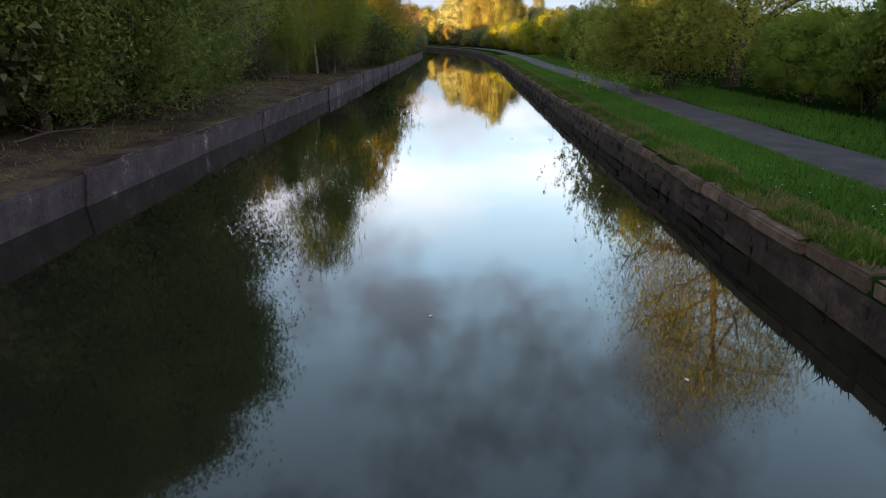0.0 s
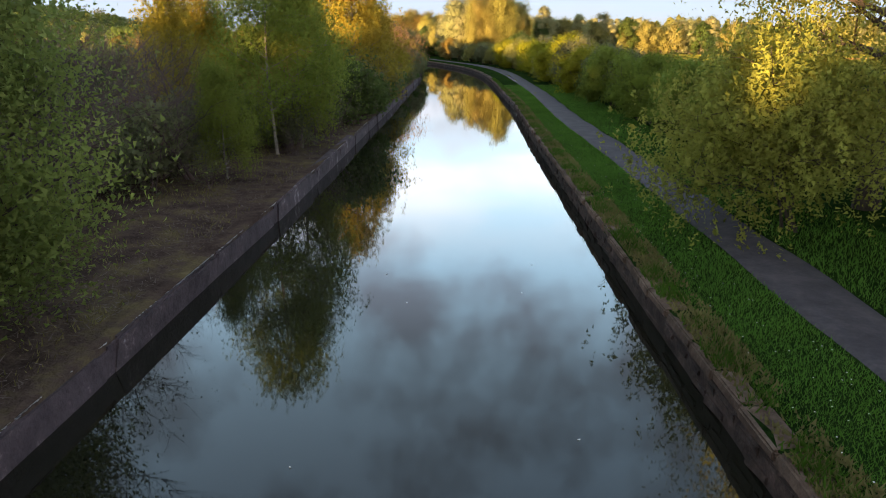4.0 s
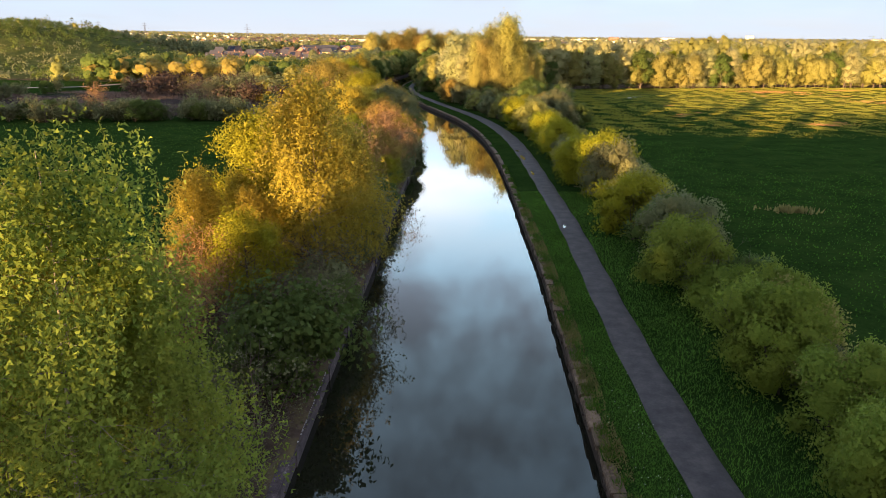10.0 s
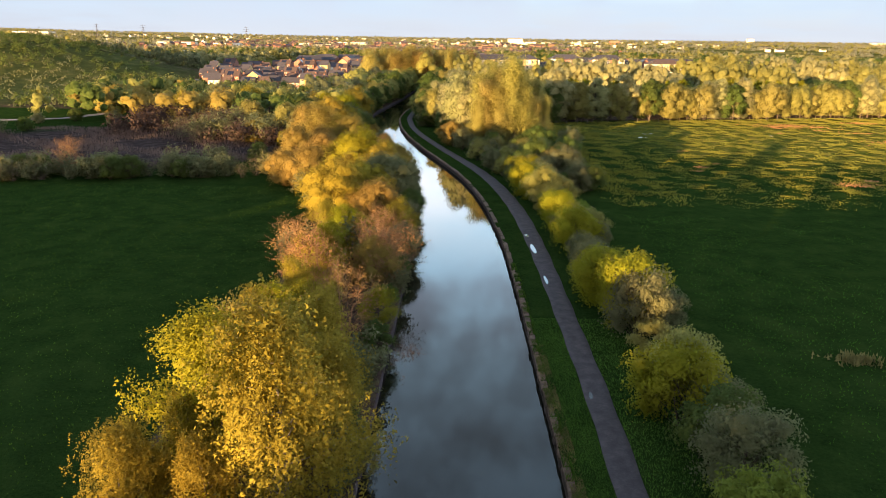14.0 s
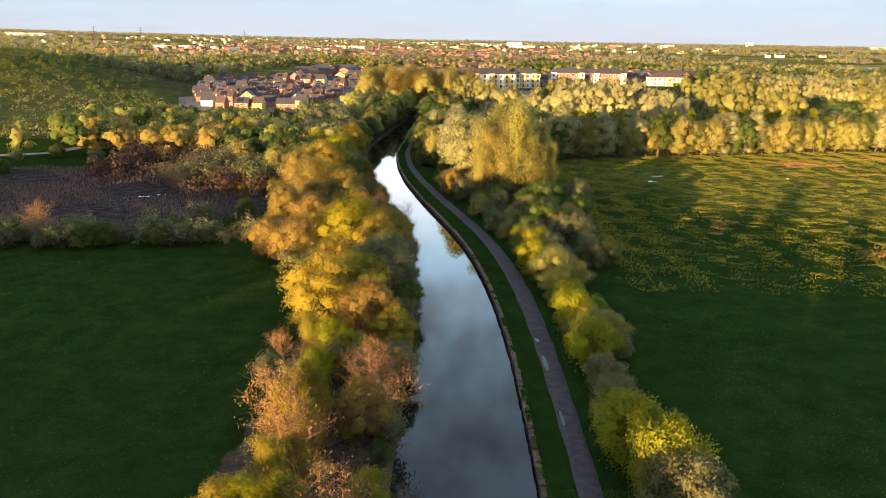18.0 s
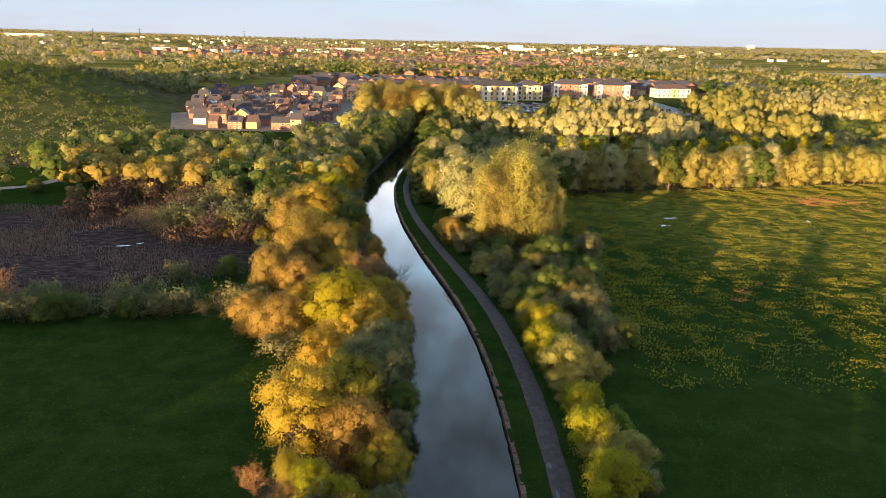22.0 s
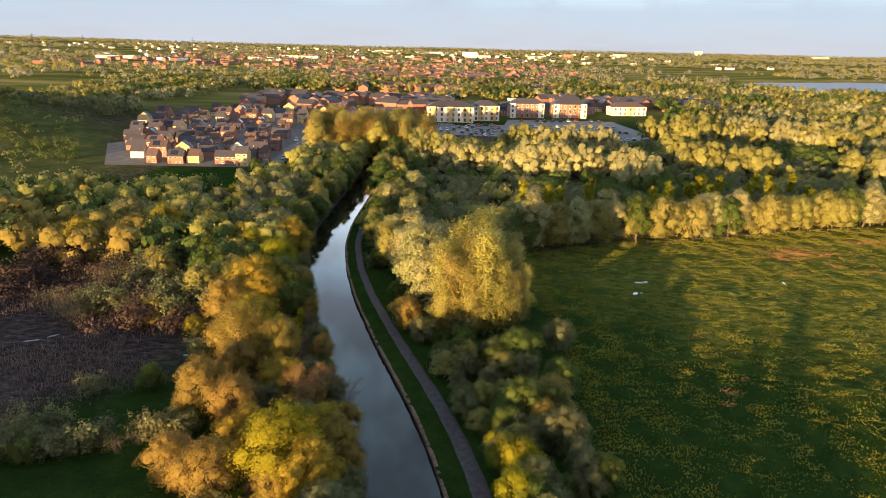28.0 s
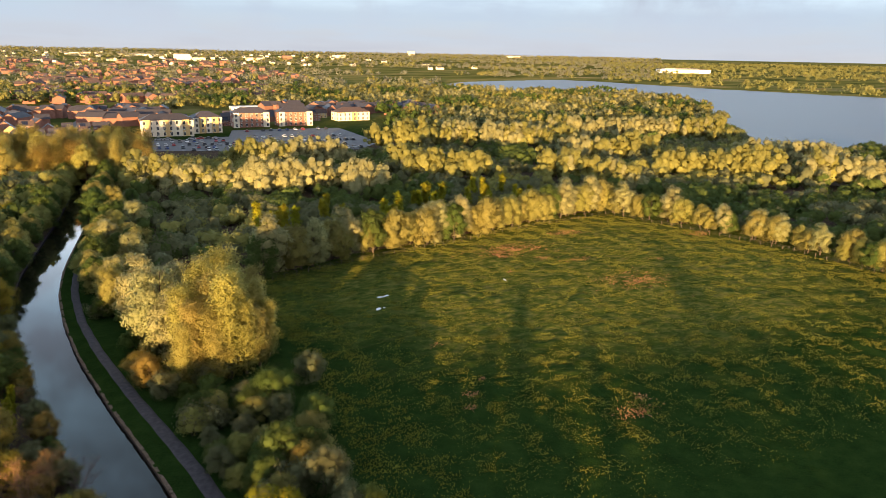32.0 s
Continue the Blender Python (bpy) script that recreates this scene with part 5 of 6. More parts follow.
# ---- canal walls ----
def block(name, lx, ly, lz, seed, mat, chip=0.02):
    """A worn stone: a box with uneven corners, its origin at the middle of its foot."""
    r = random.Random(seed)
    bm = bmesh.new()
    bmesh.ops.create_cube(bm, size=1.0)
    for v in bm.verts:
        v.co = Vector((v.co.x * lx, v.co.y * ly, (v.co.z + 0.5) * lz)) + Vector((r.uniform(-chip, chip), r.uniform(-chip, chip), r.uniform(-chip, chip) * 0.7))
    bmesh.ops.bevel(bm, geom=[e for e in bm.edges], offset=chip, segments=2, affect="EDGES")
    me = bpy.data.meshes.new(name)
    bm.to_mesh(me)
    bm.free()
    me.materials.append(mat)
    return me


def along(f, y, side):
    """Pose on a canal edge at y: local y runs along the bank, local x away from the water on the towpath side."""
    s = (f(y + 0.5) - f(y - 0.5))
    return float(f(y)), -math.degrees(math.atan(float(s)))


def wall_core(name, f, sign, mat, z1, label):
    yy = np.arange(-60, CANAL_END - 25, 2.0)
    x = f(yy)
    pts = np.stack([np.stack([x + sign * o, yy, 0 * yy + z], -1) for o, z in ((0.3, -1.0), (-0.055, -1.0), (-0.045, z1), (0.3, z1))], 1)
    return tagged(new(name, grid_mesh(name, pts, mat, smooth=False)), label, "wall", kind="structure")


wall_t = wall_core("canal_wall_towpath", bank_right, 1, M_STONE, 0.44, "dark stone canal wall with brown coping stones")
wall_o = wall_core("canal_wall_offside", bank_left, -1, M_CONCRETE, 0.5, "grey concrete canal wall with pale lichen")

rw = random.Random(9)
COPING = [block("coping_stone", 0.40 + 0.07 * (i % 3), 1.0, 0.22, 300 + i, M_COPING, 0.035) for i in range(6)]
BLOCK = [block("stone", 0.16 + 0.02 * (i % 3), 1.0, 0.235, 320 + i, M_STONE, 0.055) for i in range(8)]
PANEL = [block("panel", 0.42, 1.0, 0.86, 340 + i, M_CONCRETE, 0.06) for i in range(5)]


def lay(me, name, parent, x, y, z, turn, ln, dx=0.0):
    ob = new(name, me)
    ob.parent = parent
    ob.matrix_basis = pose(x, y, z, rw.uniform(-.4, .4), rw.uniform(-1, 1), turn) @ Matrix.Translation((dx, 0, 0)) @ Matrix.Diagonal((1, ln, 1, 1))
    return ob


def joined(name, items, mat, parent):
    """Further stones, real ones, joined into one piece."""
    V, F = [], []
    for me, m in items:
        b0 = len(V)
        V += [m @ v.co for v in me.vertices]
        F += [tuple(b0 + i for i in p.vertices) for p in me.polygons]
    ob = mesh_object(name, V, F, mat, parent)
    return tagged(ob, kind="stuff")


def far_item(me, x, y, z, turn, ln, dx):
    return me, pose(x, y, z, rw.uniform(-.4, .4), rw.uniform(-1, 1), turn) @ Matrix.Translation((dx, 0, 0)) @ Matrix.Diagonal((1, ln, 1, 1))


far_cop, far_blk = [], []
y = -4.0
while y < 330:
    ln = rw.uniform(0.7, 1.5)
    x, turn = along(bank_right, y + ln / 2, 1)
    missing = rw.random() < 0.05
    args = (x, y + ln / 2, 0.45 - (0.03 if missing else 0) + rw.uniform(-0.015, 0.02), turn, ln * 1.0, 0.16 + rw.uniform(-0.02, 0.02))
    if y < 150:
        lay(rw.choice(COPING), "coping_stone", wall_t, *args)
    else:
        far_cop.append(far_item(rw.choice(COPING), *args))
    y += ln
for course in range(2):
    y = -2.0
    while y < 300:
        ln = rw.uniform(0.45, 1.1)
        x, turn = along(bank_right, y + ln / 2, 1)
        args = (x, y + ln / 2, -0.03 + course * 0.235, turn, ln * 0.995, 0.02 + rw.uniform(-0.03, 0.03))
        if y < 75:
            lay(rw.choice(BLOCK), "stone", wall_t, *args)
        elif y < 200:
            far_blk.append(far_item(rw.choice(BLOCK), *args))
        y += ln
joined("coping_far", far_cop, M_COPING, wall_t)
joined("stones_far", far_blk, M_STONE, wall_t)
y = -8.0
while y < 330:
    ln = rw.uniform(4.0, 7.0)
    x, turn = along(bank_left, y + ln / 2, -1)
    lay(rw.choice(PANEL), "panel", wall_o, x, y + ln / 2, -0.25 + rw.uniform(-0.02, 0.03), turn, ln * 1.012, -0.14 + rw.uniform(-0.015, 0.015))
    y += ln

# ---- grass, flowers, tussocks ----
L_GRASS = leaf_material("grass_blade", (0.035, 0.085, 0.008), (0.06, 0.13, 0.013), (0.10, 0.17, 0.022), 0.35)
L_DRY = leaf_material("dry_grass", (0.10, 0.085, 0.035), (0.18, 0.15, 0.06), (0.28, 0.24, 0.11), 0.3)
# tussock tone raised to lighten the sunlit part of the field
L_TUSSOCK = leaf_material("pasture_tussock", (0.1, 0.112, 0.015), (0.18, 0.175, 0.028), (0.29, 0.255, 0.056), 0.3)
L_DOCK = leaf_material("dead_dock", (0.26, 0.12, 0.06), (0.4, 0.2, 0.1), (0.5, 0.3, 0.17), 0.2)
L_REED = leaf_material("dead_reed", (0.07, 0.05, 0.046), (0.14, 0.105, 0.092), (0.24, 0.19, 0.16), 0.2)


def blades(name, x, y, h, w, mat, label, seed, lean=0.5, category="grass"):
    g = np.random.default_rng(seed)
    n = len(x)
    z = height(x, y) - 0.02
    a = g.uniform(0, 6.283, n)
    hh = h * g.uniform(0.5, 1.4, n)
    b = np.stack([x, y, z], -1)
    side = np.stack([np.cos(a), np.sin(a), 0 * a], -1) * (w * g.uniform(0.6, 1.3, n))[:, None]
    tip = b + np.stack([g.normal(0, lean, n) * hh, g.normal(0, lean, n) * hh, hh], -1)
    ob = new(name, quads_mesh(name, np.stack([b - side, b + side, tip], 1), mat))
    return tagged(ob, label, category, kind="stuff")


gg = np.random.default_rng(12)


def strip(n, y1, y2, f, a, b, power=1.0):
    y = y1 + (y2 - y1) * gg.random(n) ** power
    return f(y) + gg.uniform(a, b, n), y


L_VERGE = leaf_material("verge_blade", (0.06, 0.131, 0.0175), (0.102, 0.203, 0.0275), (0.18, 0.275, 0.0562), 0.4)
vx, vy = strip(130000, 3, 95, lambda y: bank_right(y), 0.42, 2.2, 1.6)
vx = bank_right(vy) + 0.42 + (vx - bank_right(vy) - 0.42) / 1.78 * (path_gap(vy) - 0.5)
blades("verge_grass", vx, vy, 0.09, 0.0115, L_VERGE, "short bright green verge grass", 1)
vx, vy = strip(60000, 3, 95, lambda y: bank_right(y) + path_gap(y) + path_wide(y), 0.05, 3.4, 1.5)
blades("hedge_foot_grass", vx, vy, 0.15, 0.014, L_VERGE, "longer grass along the foot of the hedge", 2)
vx, vy = strip(26000, 5, 70, lambda y: bank_left(y), -11, -0.5, 1.3)
keepv = np.sin(vx * 1.1 + 2) * np.cos(vy * 0.8) + gg.normal(0, 0.4, len(vx)) > 0.25
blades("bank_grass", vx[keepv], vy[keepv], 0.15, 0.02, L_DRY, "thin dry grass on the bare offside bank", 3)
vx, vy = strip(30000, 2, 110, lambda y: bank_right(y), -0.02, 0.5, 1.4)
keepv = np.sin(vy * 1.7) + np.sin(vy * 4.1 + 1) + gg.normal(0, .6, len(vy)) > 0.4 - 2 * (vx - bank_right(vy) - 0.1)
cg = blades("coping_grass", vx[keepv], vy[keepv], 0.13, 0.018, L_GRASS, "grass and moss creeping over the coping", 11)
cg.location.z = 0.05
vx, vy = strip(34000, 2, 90, lambda y: bank_right(y), 0.02, 0.8, 1.4)
keepv = np.sin(vy * 1.3 + 2) + gg.normal(0, .6, len(vy)) > -0.2
cg = blades("coping_moss", vx[keepv], vy[keepv], 0.09, 0.03, L_DRY, "brown moss and dry grass on the coping stones", 12)
cg.location.z = 0.05
vx, vy = strip(900, 4, 60, lambda y: bank_right(y), 0.6, 2.2)
dz = height(vx, vy)
dq = np.stack([np.stack([vx + dx, vy + dy, dz + 0.11], -1) for dx, dy in ((-.012, -.012), (.012, -.012), (.012, .012), (-.012, .012))], 1)
keepv = gg.random(len(vx)) < 0.35
M_DAISY = plain_material("daisy_white", (0.75, 0.74, 0.68))
tagged(new("daisies", quads_mesh("daisies", dq[keepv], M_DAISY)), "scattered white daisies in the verge", "flowers", kind="stuff")
# pale lichen on the top of the offside wall
ln = 5200
ly = 14 + 46 * gg.random(ln) ** 1.3
lx = bank_left(ly) - gg.beta(1.2, 2.2, ln) * 0.34 + 0.03
keepv = np.sin(ly * 1.9) + np.sin(ly * 0.7 + 1) + gg.normal(0, .8, ln) > 0.2
lx, ly = lx[keepv], ly[keepv]
la, ls = gg.uniform(0, 1.57, len(lx)), gg.uniform(0.012, 0.05, len(lx))
lq = np.stack([np.stack([lx + ls * np.cos(la + k * 1.571), ly + 1.8 * ls * np.sin(la + k * 1.571), 0.637 + 0 * lx], -1) for k in range(4)], 1)
M_LICHEN = plain_material("lichen", (0.36, 0.34, 0.345), 0.95, vary=0.3, scale=9.0)
tagged(new("wall_lichen", quads_mesh("wall_lichen", lq, M_LICHEN)), "pale grey lichen crusts on the concrete wall", "lichen", kind="stuff")
# pasture: tussocks that catch the low light, thick at the far end
n = 390000
cx_, cy_ = gg.uniform(20, 172, n // 10), gg.uniform(135, 262, n // 10)
fx, fy = np.repeat(cx_, 10) + gg.normal(0, 0.55, n), np.repeat(cy_, 10) + gg.normal(0, 0.22, n)
# pale blades kept mostly where the field is sunlit, to brighten it
keepv = (fy < field_edge(fx) - 1) & (fx < np.interp(fy, [90, 180, 208, 240, 265], [185, 166, 160, 150, 138])) & (gg.random(n) < np.clip((fy - 128) / 26, 0.02, 1)) & (np.sin(fx * .9) + np.sin(fy * .7 + fx * .3) + gg.normal(0, .7, n) > -0.3)
tx, ty = fx[keepv], fy[keepv]
tx, ty = tx + gg.normal(0, 0.12, len(tx)), ty + gg.normal(0, 0.08, len(tx))
blades("pasture_tussocks", tx, ty, 0.22, 0.12, L_TUSSOCK, "straw-coloured tussocks lightening the sunlit end of the rough pasture", 4, 0.4)
n = 16000
fx, fy = gg.uniform(20, 60, n), gg.uniform(45, 130, n)
blades("near_pasture_grass", fx, fy, 0.13, 0.06, L_GRASS, "green pasture grass", 6, 0.4)
fx, fy = gg.uniform(-75, -19, n), gg.uniform(40, 146, n)
blades("offside_pasture_grass", fx, fy, 0.12, 0.05, L_GRASS, "green pasture grass beyond the bank trees", 7, 0.4)
# dead dock: rust-coloured patches
dx_, dy_ = [], []
for cx, cy, rx, ry, k in ((102, 203, 6, 3.5, 420), (88, 236, 8, 3.5, 420), (83, 232, 3, 1.5, 120), (112, 246, 4, 2, 120), (42, 167, 1.3, .8, 70), (40, 163, .8, .8, 40), (46, 171, .5, .5, 30), (100, 222, 3, 1.5, 80), (78, 219, 1, .8, 40), (92, 226, 2, 1, 60), (44, 186, .8, .6, 40), (62, 153, 3, 1.5, 90), (66, 156, 1, .8, 40), (150, 232, 3, 2, 60), (108, 190, 1, .8, 40), (120, 215, 1.5, 1, 50)):
    dx_.append(cx + gg.normal(0, rx * 0.7, k * (2 if rx > 2 else 1))), dy_.append(cy + gg.normal(0, ry * 0.7, k * (2 if rx > 2 else 1)))
blades("dead_dock", np.concatenate(dx_), np.concatenate(dy_), 0.26, 0.17, L_DOCK, "rust-brown patches of dead dock stems", 8, 1.1, "weeds")
# marsh reeds
n = 60000
fx, fy = gg.uniform(-118, -34, n), gg.uniform(155, 226, n)
keepv = (np.hypot((fx + 72) / 42, (fy - 188) / 33) < 1) & (np.sin(fx * .21) + np.sin(fy * .33 + fx * .11) + gg.normal(0, .5, n) > 0.0)
blades("reeds", fx[keepv], fy[keepv], 0.55, 0.09, L_REED, "pale dead reeds in the marsh", 9, 0.25, "reeds")

# ---- small things ----
M_PUDDLE = water_material("puddle_water", (0.02, 0.02, 0.02), 0.01, 3.0)
M_ROCK = rough_material("boulder", [(0.2, (0.04, 0.037, 0.04)), (0.8, (0.13, 0.12, 0.12))], 2.5, 0.9, relief=0.8, distance=0.05)
M_PLASTIC = plain_material("white_plastic", (0.75, 0.76, 0.78), 0.4)


def patch(name, x, y, rx, ry, lift, mat, label, category, seed, turn=0.0):
    """A thin pool or scrap with a wavering rim, lying on the ground."""
    r = random.Random(seed)
    bm = bmesh.new()
    rim = []
    for k in range(18):
        a = 2 * math.pi * k / 18
        f = 1 + 0.22 * math.sin(2 * a + seed) + r.uniform(-0.12, 0.12)
        px, py = rx * f * math.cos(a), ry * f * math.sin(a)
        c, s = math.cos(radians(turn)), math.sin(radians(turn))
        rim.append(bm.verts.new((px * c - py * s, px * s + py * c, 0)))
    face = bm.faces.new(rim)
    ext = bmesh.ops.extrude_face_region(bm, geom=[face])
    for v in ext["geom"]:
        if isinstance(v, bmesh.types.BMVert):
            v.co.z += 0.012
            v.co.x *= 0.97
            v.co.y *= 0.97
    bmesh.ops.recalc_face_normals(bm, faces=bm.faces[:])
    me = bpy.data.meshes.new(name)
    bm.to_mesh(me)
    bm.free()
    me.materials.append(mat)
    ob = new(name, me)
    ob.location = (x, y, float(height(x, y)) + lift)
    return tagged(ob, label, category)


for i, (yy, dx, rx, ry) in enumerate(((119.6, 0.35, 0.2, 0.6), (114.3, 0.4, 0.26, 1.6), (104.2, 0.35, 0.2, 1.0), (82.3, 0.35, 0.16, 0.4))):
    patch("puddle", bank_right(yy) + path_gap(yy) + dx, yy, rx, ry, 0.045, M_PUDDLE, "shallow rain puddle shining on the tarmac path", "puddle", 40 + i)
patch("marsh_pool", -61.2, 186.4, 0.9, 0.4, 0.05, M_PUDDLE, "small bright pool among the marsh reeds", "pool", 57, 40)
patch("marsh_pool", -63.6, 184.4, 1.1, 0.35, 0.05, M_PUDDLE, "bright open pool among the marsh reeds", "pool", 51, 12)
patch("marsh_pool", -37, 179, 0.9, 0.3, 0.05, M_PUDDLE, "narrow pool at the edge of the marsh", "pool", 52, 8)
for i, (x, y, rx, ry) in enumerate(((43.5, 213, 1.0, 0.5), (44.8, 213.6, 0.6, 0.3), (40.5, 206.5, 0.9, 0.4), (41.8, 207, 0.4, 0.3), (74, 214, 0.7, 0.3))):
    patch("plastic_scrap", x, y, rx, ry, 0.12, M_PLASTIC, "torn scrap of white plastic lying in the grass", "litter", 60 + i, 20 * i)


def boulder(x, y, sx, sy, sz, seed, label):
    bm = bmesh.new()
    bmesh.ops.create_icosphere(bm, subdivisions=3, radius=1.0)
    for v in bm.verts:
        n = noise.noise(v.co * 1.3 + Vector((seed, 0, 0))) * 0.35 + noise.noise(v.co * 3.1 + Vector((0, seed, 0))) * 0.12
        v.co = Vector((v.co.x * sx, v.co.y * sy, v.co.z * sz)) * (1 + n)
    me = bpy.data.meshes.new("boulder")
    bm.to_mesh(me)
    bm.free()
    me.materials.append(M_ROCK)
    ob = new("boulder", me)
    ob.location = (x, y, float(height(x, y)) + sz * 0.35)
    return tagged(ob, label, "rock")


boulder(17.6, 70.0, 0.62, 0.45, 0.36, 3, "weathered grey boulder lying in the pasture")
boulder(18.4, 69.5, 0.22, 0.2, 0.15, 5, "small grey stone beside the boulder")
gx, gy = 27.3 + gg.normal(0, 0.9, 260), 88.3 + gg.normal(0, 0.5, 260)
blades("nettle_patch", gx, gy, 0.4, 0.12, L_DRY, "dull brown patch of dead nettles", 14, 0.3, "weeds")

for i in range(12):
    r = random.Random(900 + i)
    yy = r.uniform(6, 40)
    ob = patch("floating_feather", bank_left(yy) + r.uniform(2, 9), yy, r.uniform(0.014, 0.03), r.uniform(0.008, 0.014), 0, M_PLASTIC, "small white feather floating on the canal", "feather", 80 + i, r.uniform(0, 180))
    ob.location.z = 0.0
    tagged(ob, group="floating feathers")
# stock fence along the wood's edge
M_POST = plain_material("fence_wood", (0.13, 0.105, 0.085), 0.9, vary=0.3)
fence = tagged(new("field_fence"), "post-and-wire fence of weathered wood along the wood", "fence")
post_me = block("post", 0.11, 0.11, 1.25, 500, M_POST, 0.012)
FENCE = [(21, 231.5), (48, 241), (76, 247), (98, 254), (139, 262.5), (150, 239), (161, 207.5), (164, 180)]
tops = []
for (x1, y1), (x2, y2) in zip(FENCE, FENCE[1:]):
    n = int(math.hypot(x2 - x1, y2 - y1) / 3.0)
    for i in range(n):
        x, yy = x1 + (x2 - x1) * i / n, y1 + (y2 - y1) * i / n
        ob = new("post", post_me)
        ob.parent = fence
        ob.location = (x, yy, float(height(x, yy)) - 0.1)
        tops.append((x, yy, float(height(x, yy))))
for h_ in (0.45, 0.8, 1.1):
    V, F = [], []
    tube([(x, yy, z + h_) for x, yy, z in tops], [0.012] * len(tops), 3, V, F)
    mesh_object("wire", V, F, M_ROCK, fence)

# twig litter and dead leaves on the offside bank
M_LITTER = leaf_material("dead_litter", (0.07, 0.05, 0.045), (0.14, 0.105, 0.095), (0.26, 0.21, 0.19), 0.1)
ty_ = 6 + 54 * gg.random(16000) ** 1.2
tx_ = bank_left(ty_) - 0.45 - 9 * gg.random(16000) ** 1.3
keepv = np.sin(tx_ * 1.7 + 1) + np.sin(ty_ * 1.3 + tx_) + gg.normal(0, 0.9, 16000) > 0.1
tx_, ty_ = tx_[keepv], ty_[keepv]
ta, tl, tw = gg.uniform(0, 6.283, len(tx_)), gg.uniform(0.05, 0.34, len(tx_)), gg.uniform(0.006, 0.02, len(tx_))
tz_ = height(tx_, ty_) + 0.015
rise = gg.uniform(0.0, 0.09, len(tx_))
tq = np.stack([np.stack([tx_ - tw * np.sin(ta), ty_ + tw * np.cos(ta), tz_], -1), np.stack([tx_ + tw * np.sin(ta), ty_ - tw * np.cos(ta), tz_], -1), np.stack([tx_ + tl * np.cos(ta), ty_ + tl * np.sin(ta), tz_ + rise], -1)], 1)
tagged(new("twig_litter", quads_mesh("twig_litter", tq, M_LITTER)), "dry twigs and dead leaves strewn on the bare bank", "litter", kind="stuff")

# fallen branches on the offside bank
for k in range(14):
    V, F = [], []
    rb = random.Random(700 + k)
    yy = rb.uniform(8, 60)
    pts = limb_points(rb, (0, 0, 0.04), (rb.uniform(-1, 1), rb.uniform(-1, 1), 0.02), rb.uniform(0.8, 2.6), 6, 0.2, 0.0)
    for p in pts:
        p.z = max(p.z, 0.03)
    tube(pts, [0.035 * (1 - j / 8) for j in range(7)], 5, V, F)
    for j in (2, 4):
        sp = limb_points(rb, pts[j], (rb.uniform(-1, 1), rb.uniform(-1, 1), 0.3), 0.6, 3, 0.2, 0)
        tube(sp, [0.016, 0.012, 0.008, 0.003], 4, V, F)
    x = bank_left(yy) - rb.uniform(1.2, 8)
    ob = mesh_object("fallen_branch", V, F, M_BIRCH if k % 2 else M_BARK, smooth=True)
    ob.location = (x, yy, float(height(x, yy)))
    tagged(ob, "dead fallen branch lying on the bare bank", "branch", group="fallen branches")

# ---- the estate ----
M_BRICK = rough_material("red_brick", [(0.2, (0.18, 0.086, 0.066)), (0.8, (0.3, 0.152, 0.118))], 1.2, 0.85, vary=0.15)
M_BUFF = rough_material("buff_brick", [(0.2, (0.42, 0.30, 0.14)), (0.8, (0.58, 0.43, 0.22))], 1.2, 0.85, vary=0.1)
M_CREAM = rough_material("cream_render", [(0.2, (0.6, 0.55, 0.45)), (0.8, (0.74, 0.69, 0.58))], 0.8, 0.8)
M_SLATE = rough_material("slate_roof", [(0.2, (0.03, 0.029, 0.04)), (0.8, (0.065, 0.06, 0.078))], 1.5, 0.6, vary=0.2)
M_TILE = rough_material("brown_tile_roof", [(0.2, (0.05, 0.036, 0.038)), (0.8, (0.105, 0.07, 0.066))], 1.5, 0.75, vary=0.2)
M_GLASS = plain_material("window_glass", (0.03, 0.035, 0.045), rough=0.08)
M_WHITE = plain_material("white_paint", (0.78, 0.77, 0.74))
M_SOLAR = plain_material("solar_panel", (0.015, 0.02, 0.045), rough=0.15)
M_DOOR = plain_material("door_paint", (0.08, 0.03, 0.03))
M_ROAD = rough_material("estate_road", [(0.2, (0.11, 0.11, 0.12)), (0.8, (0.19, 0.185, 0.19))], 0.5, 0.9)
M_RUBBER = plain_material("tyre_rubber", (0.02, 0.02, 0.02), rough=0.9)


def box(bm, x1, x2, y1, y2, z1, z2):
    vs = [bm.verts.new(p) for p in ((x1, y1, z1), (x2, y1, z1), (x2, y2, z1), (x1, y2, z1), (x1, y1, z2), (x2, y1, z2), (x2, y2, z2), (x1, y2, z2))]
    for f in ((0, 3, 2, 1), (4, 5, 6, 7), (0, 1, 5, 4), (1, 2, 6, 5), (2, 3, 7, 6), (3, 0, 4, 7)):
        bm.faces.new([vs[i] for i in f])


def boxes(*dims):
    bm = bmesh.new()
    for d in dims:
        box(bm, *d)
    return bm


def shared(name, me, parent, m):
    ob = new(name, me)
    ob.parent = parent
    ob.matrix_basis = m
    return ob


def window_mesh(w, h):
    bm = boxes((-w / 2, w / 2, -0.05, 0.02, 0, 0.09), (-w / 2, w / 2, -0.05, 0.02, h - 0.09, h), (-w / 2, -w / 2 + 0.08, -0.05, 0.02, 0.09, h - 0.09), (w / 2 - 0.08, w / 2, -0.05, 0.02, 0.09, h - 0.09), (-0.035, 0.035, -0.05, 0.02, 0.09, h - 0.09))
    me = bpy.data.meshes.new("window_frame")
    bm.to_mesh(me)
    bm.free()
    me.materials.append(M_WHITE)
    p = bpy.data.meshes.new("pane")
    bm = boxes((-w / 2 + 0.08, w / 2 - 0.08, -0.02, 0.015, 0.09, h - 0.09))
    bm.to_mesh(p)
    bm.free()
    p.materials.append(M_GLASS)
    return me, p


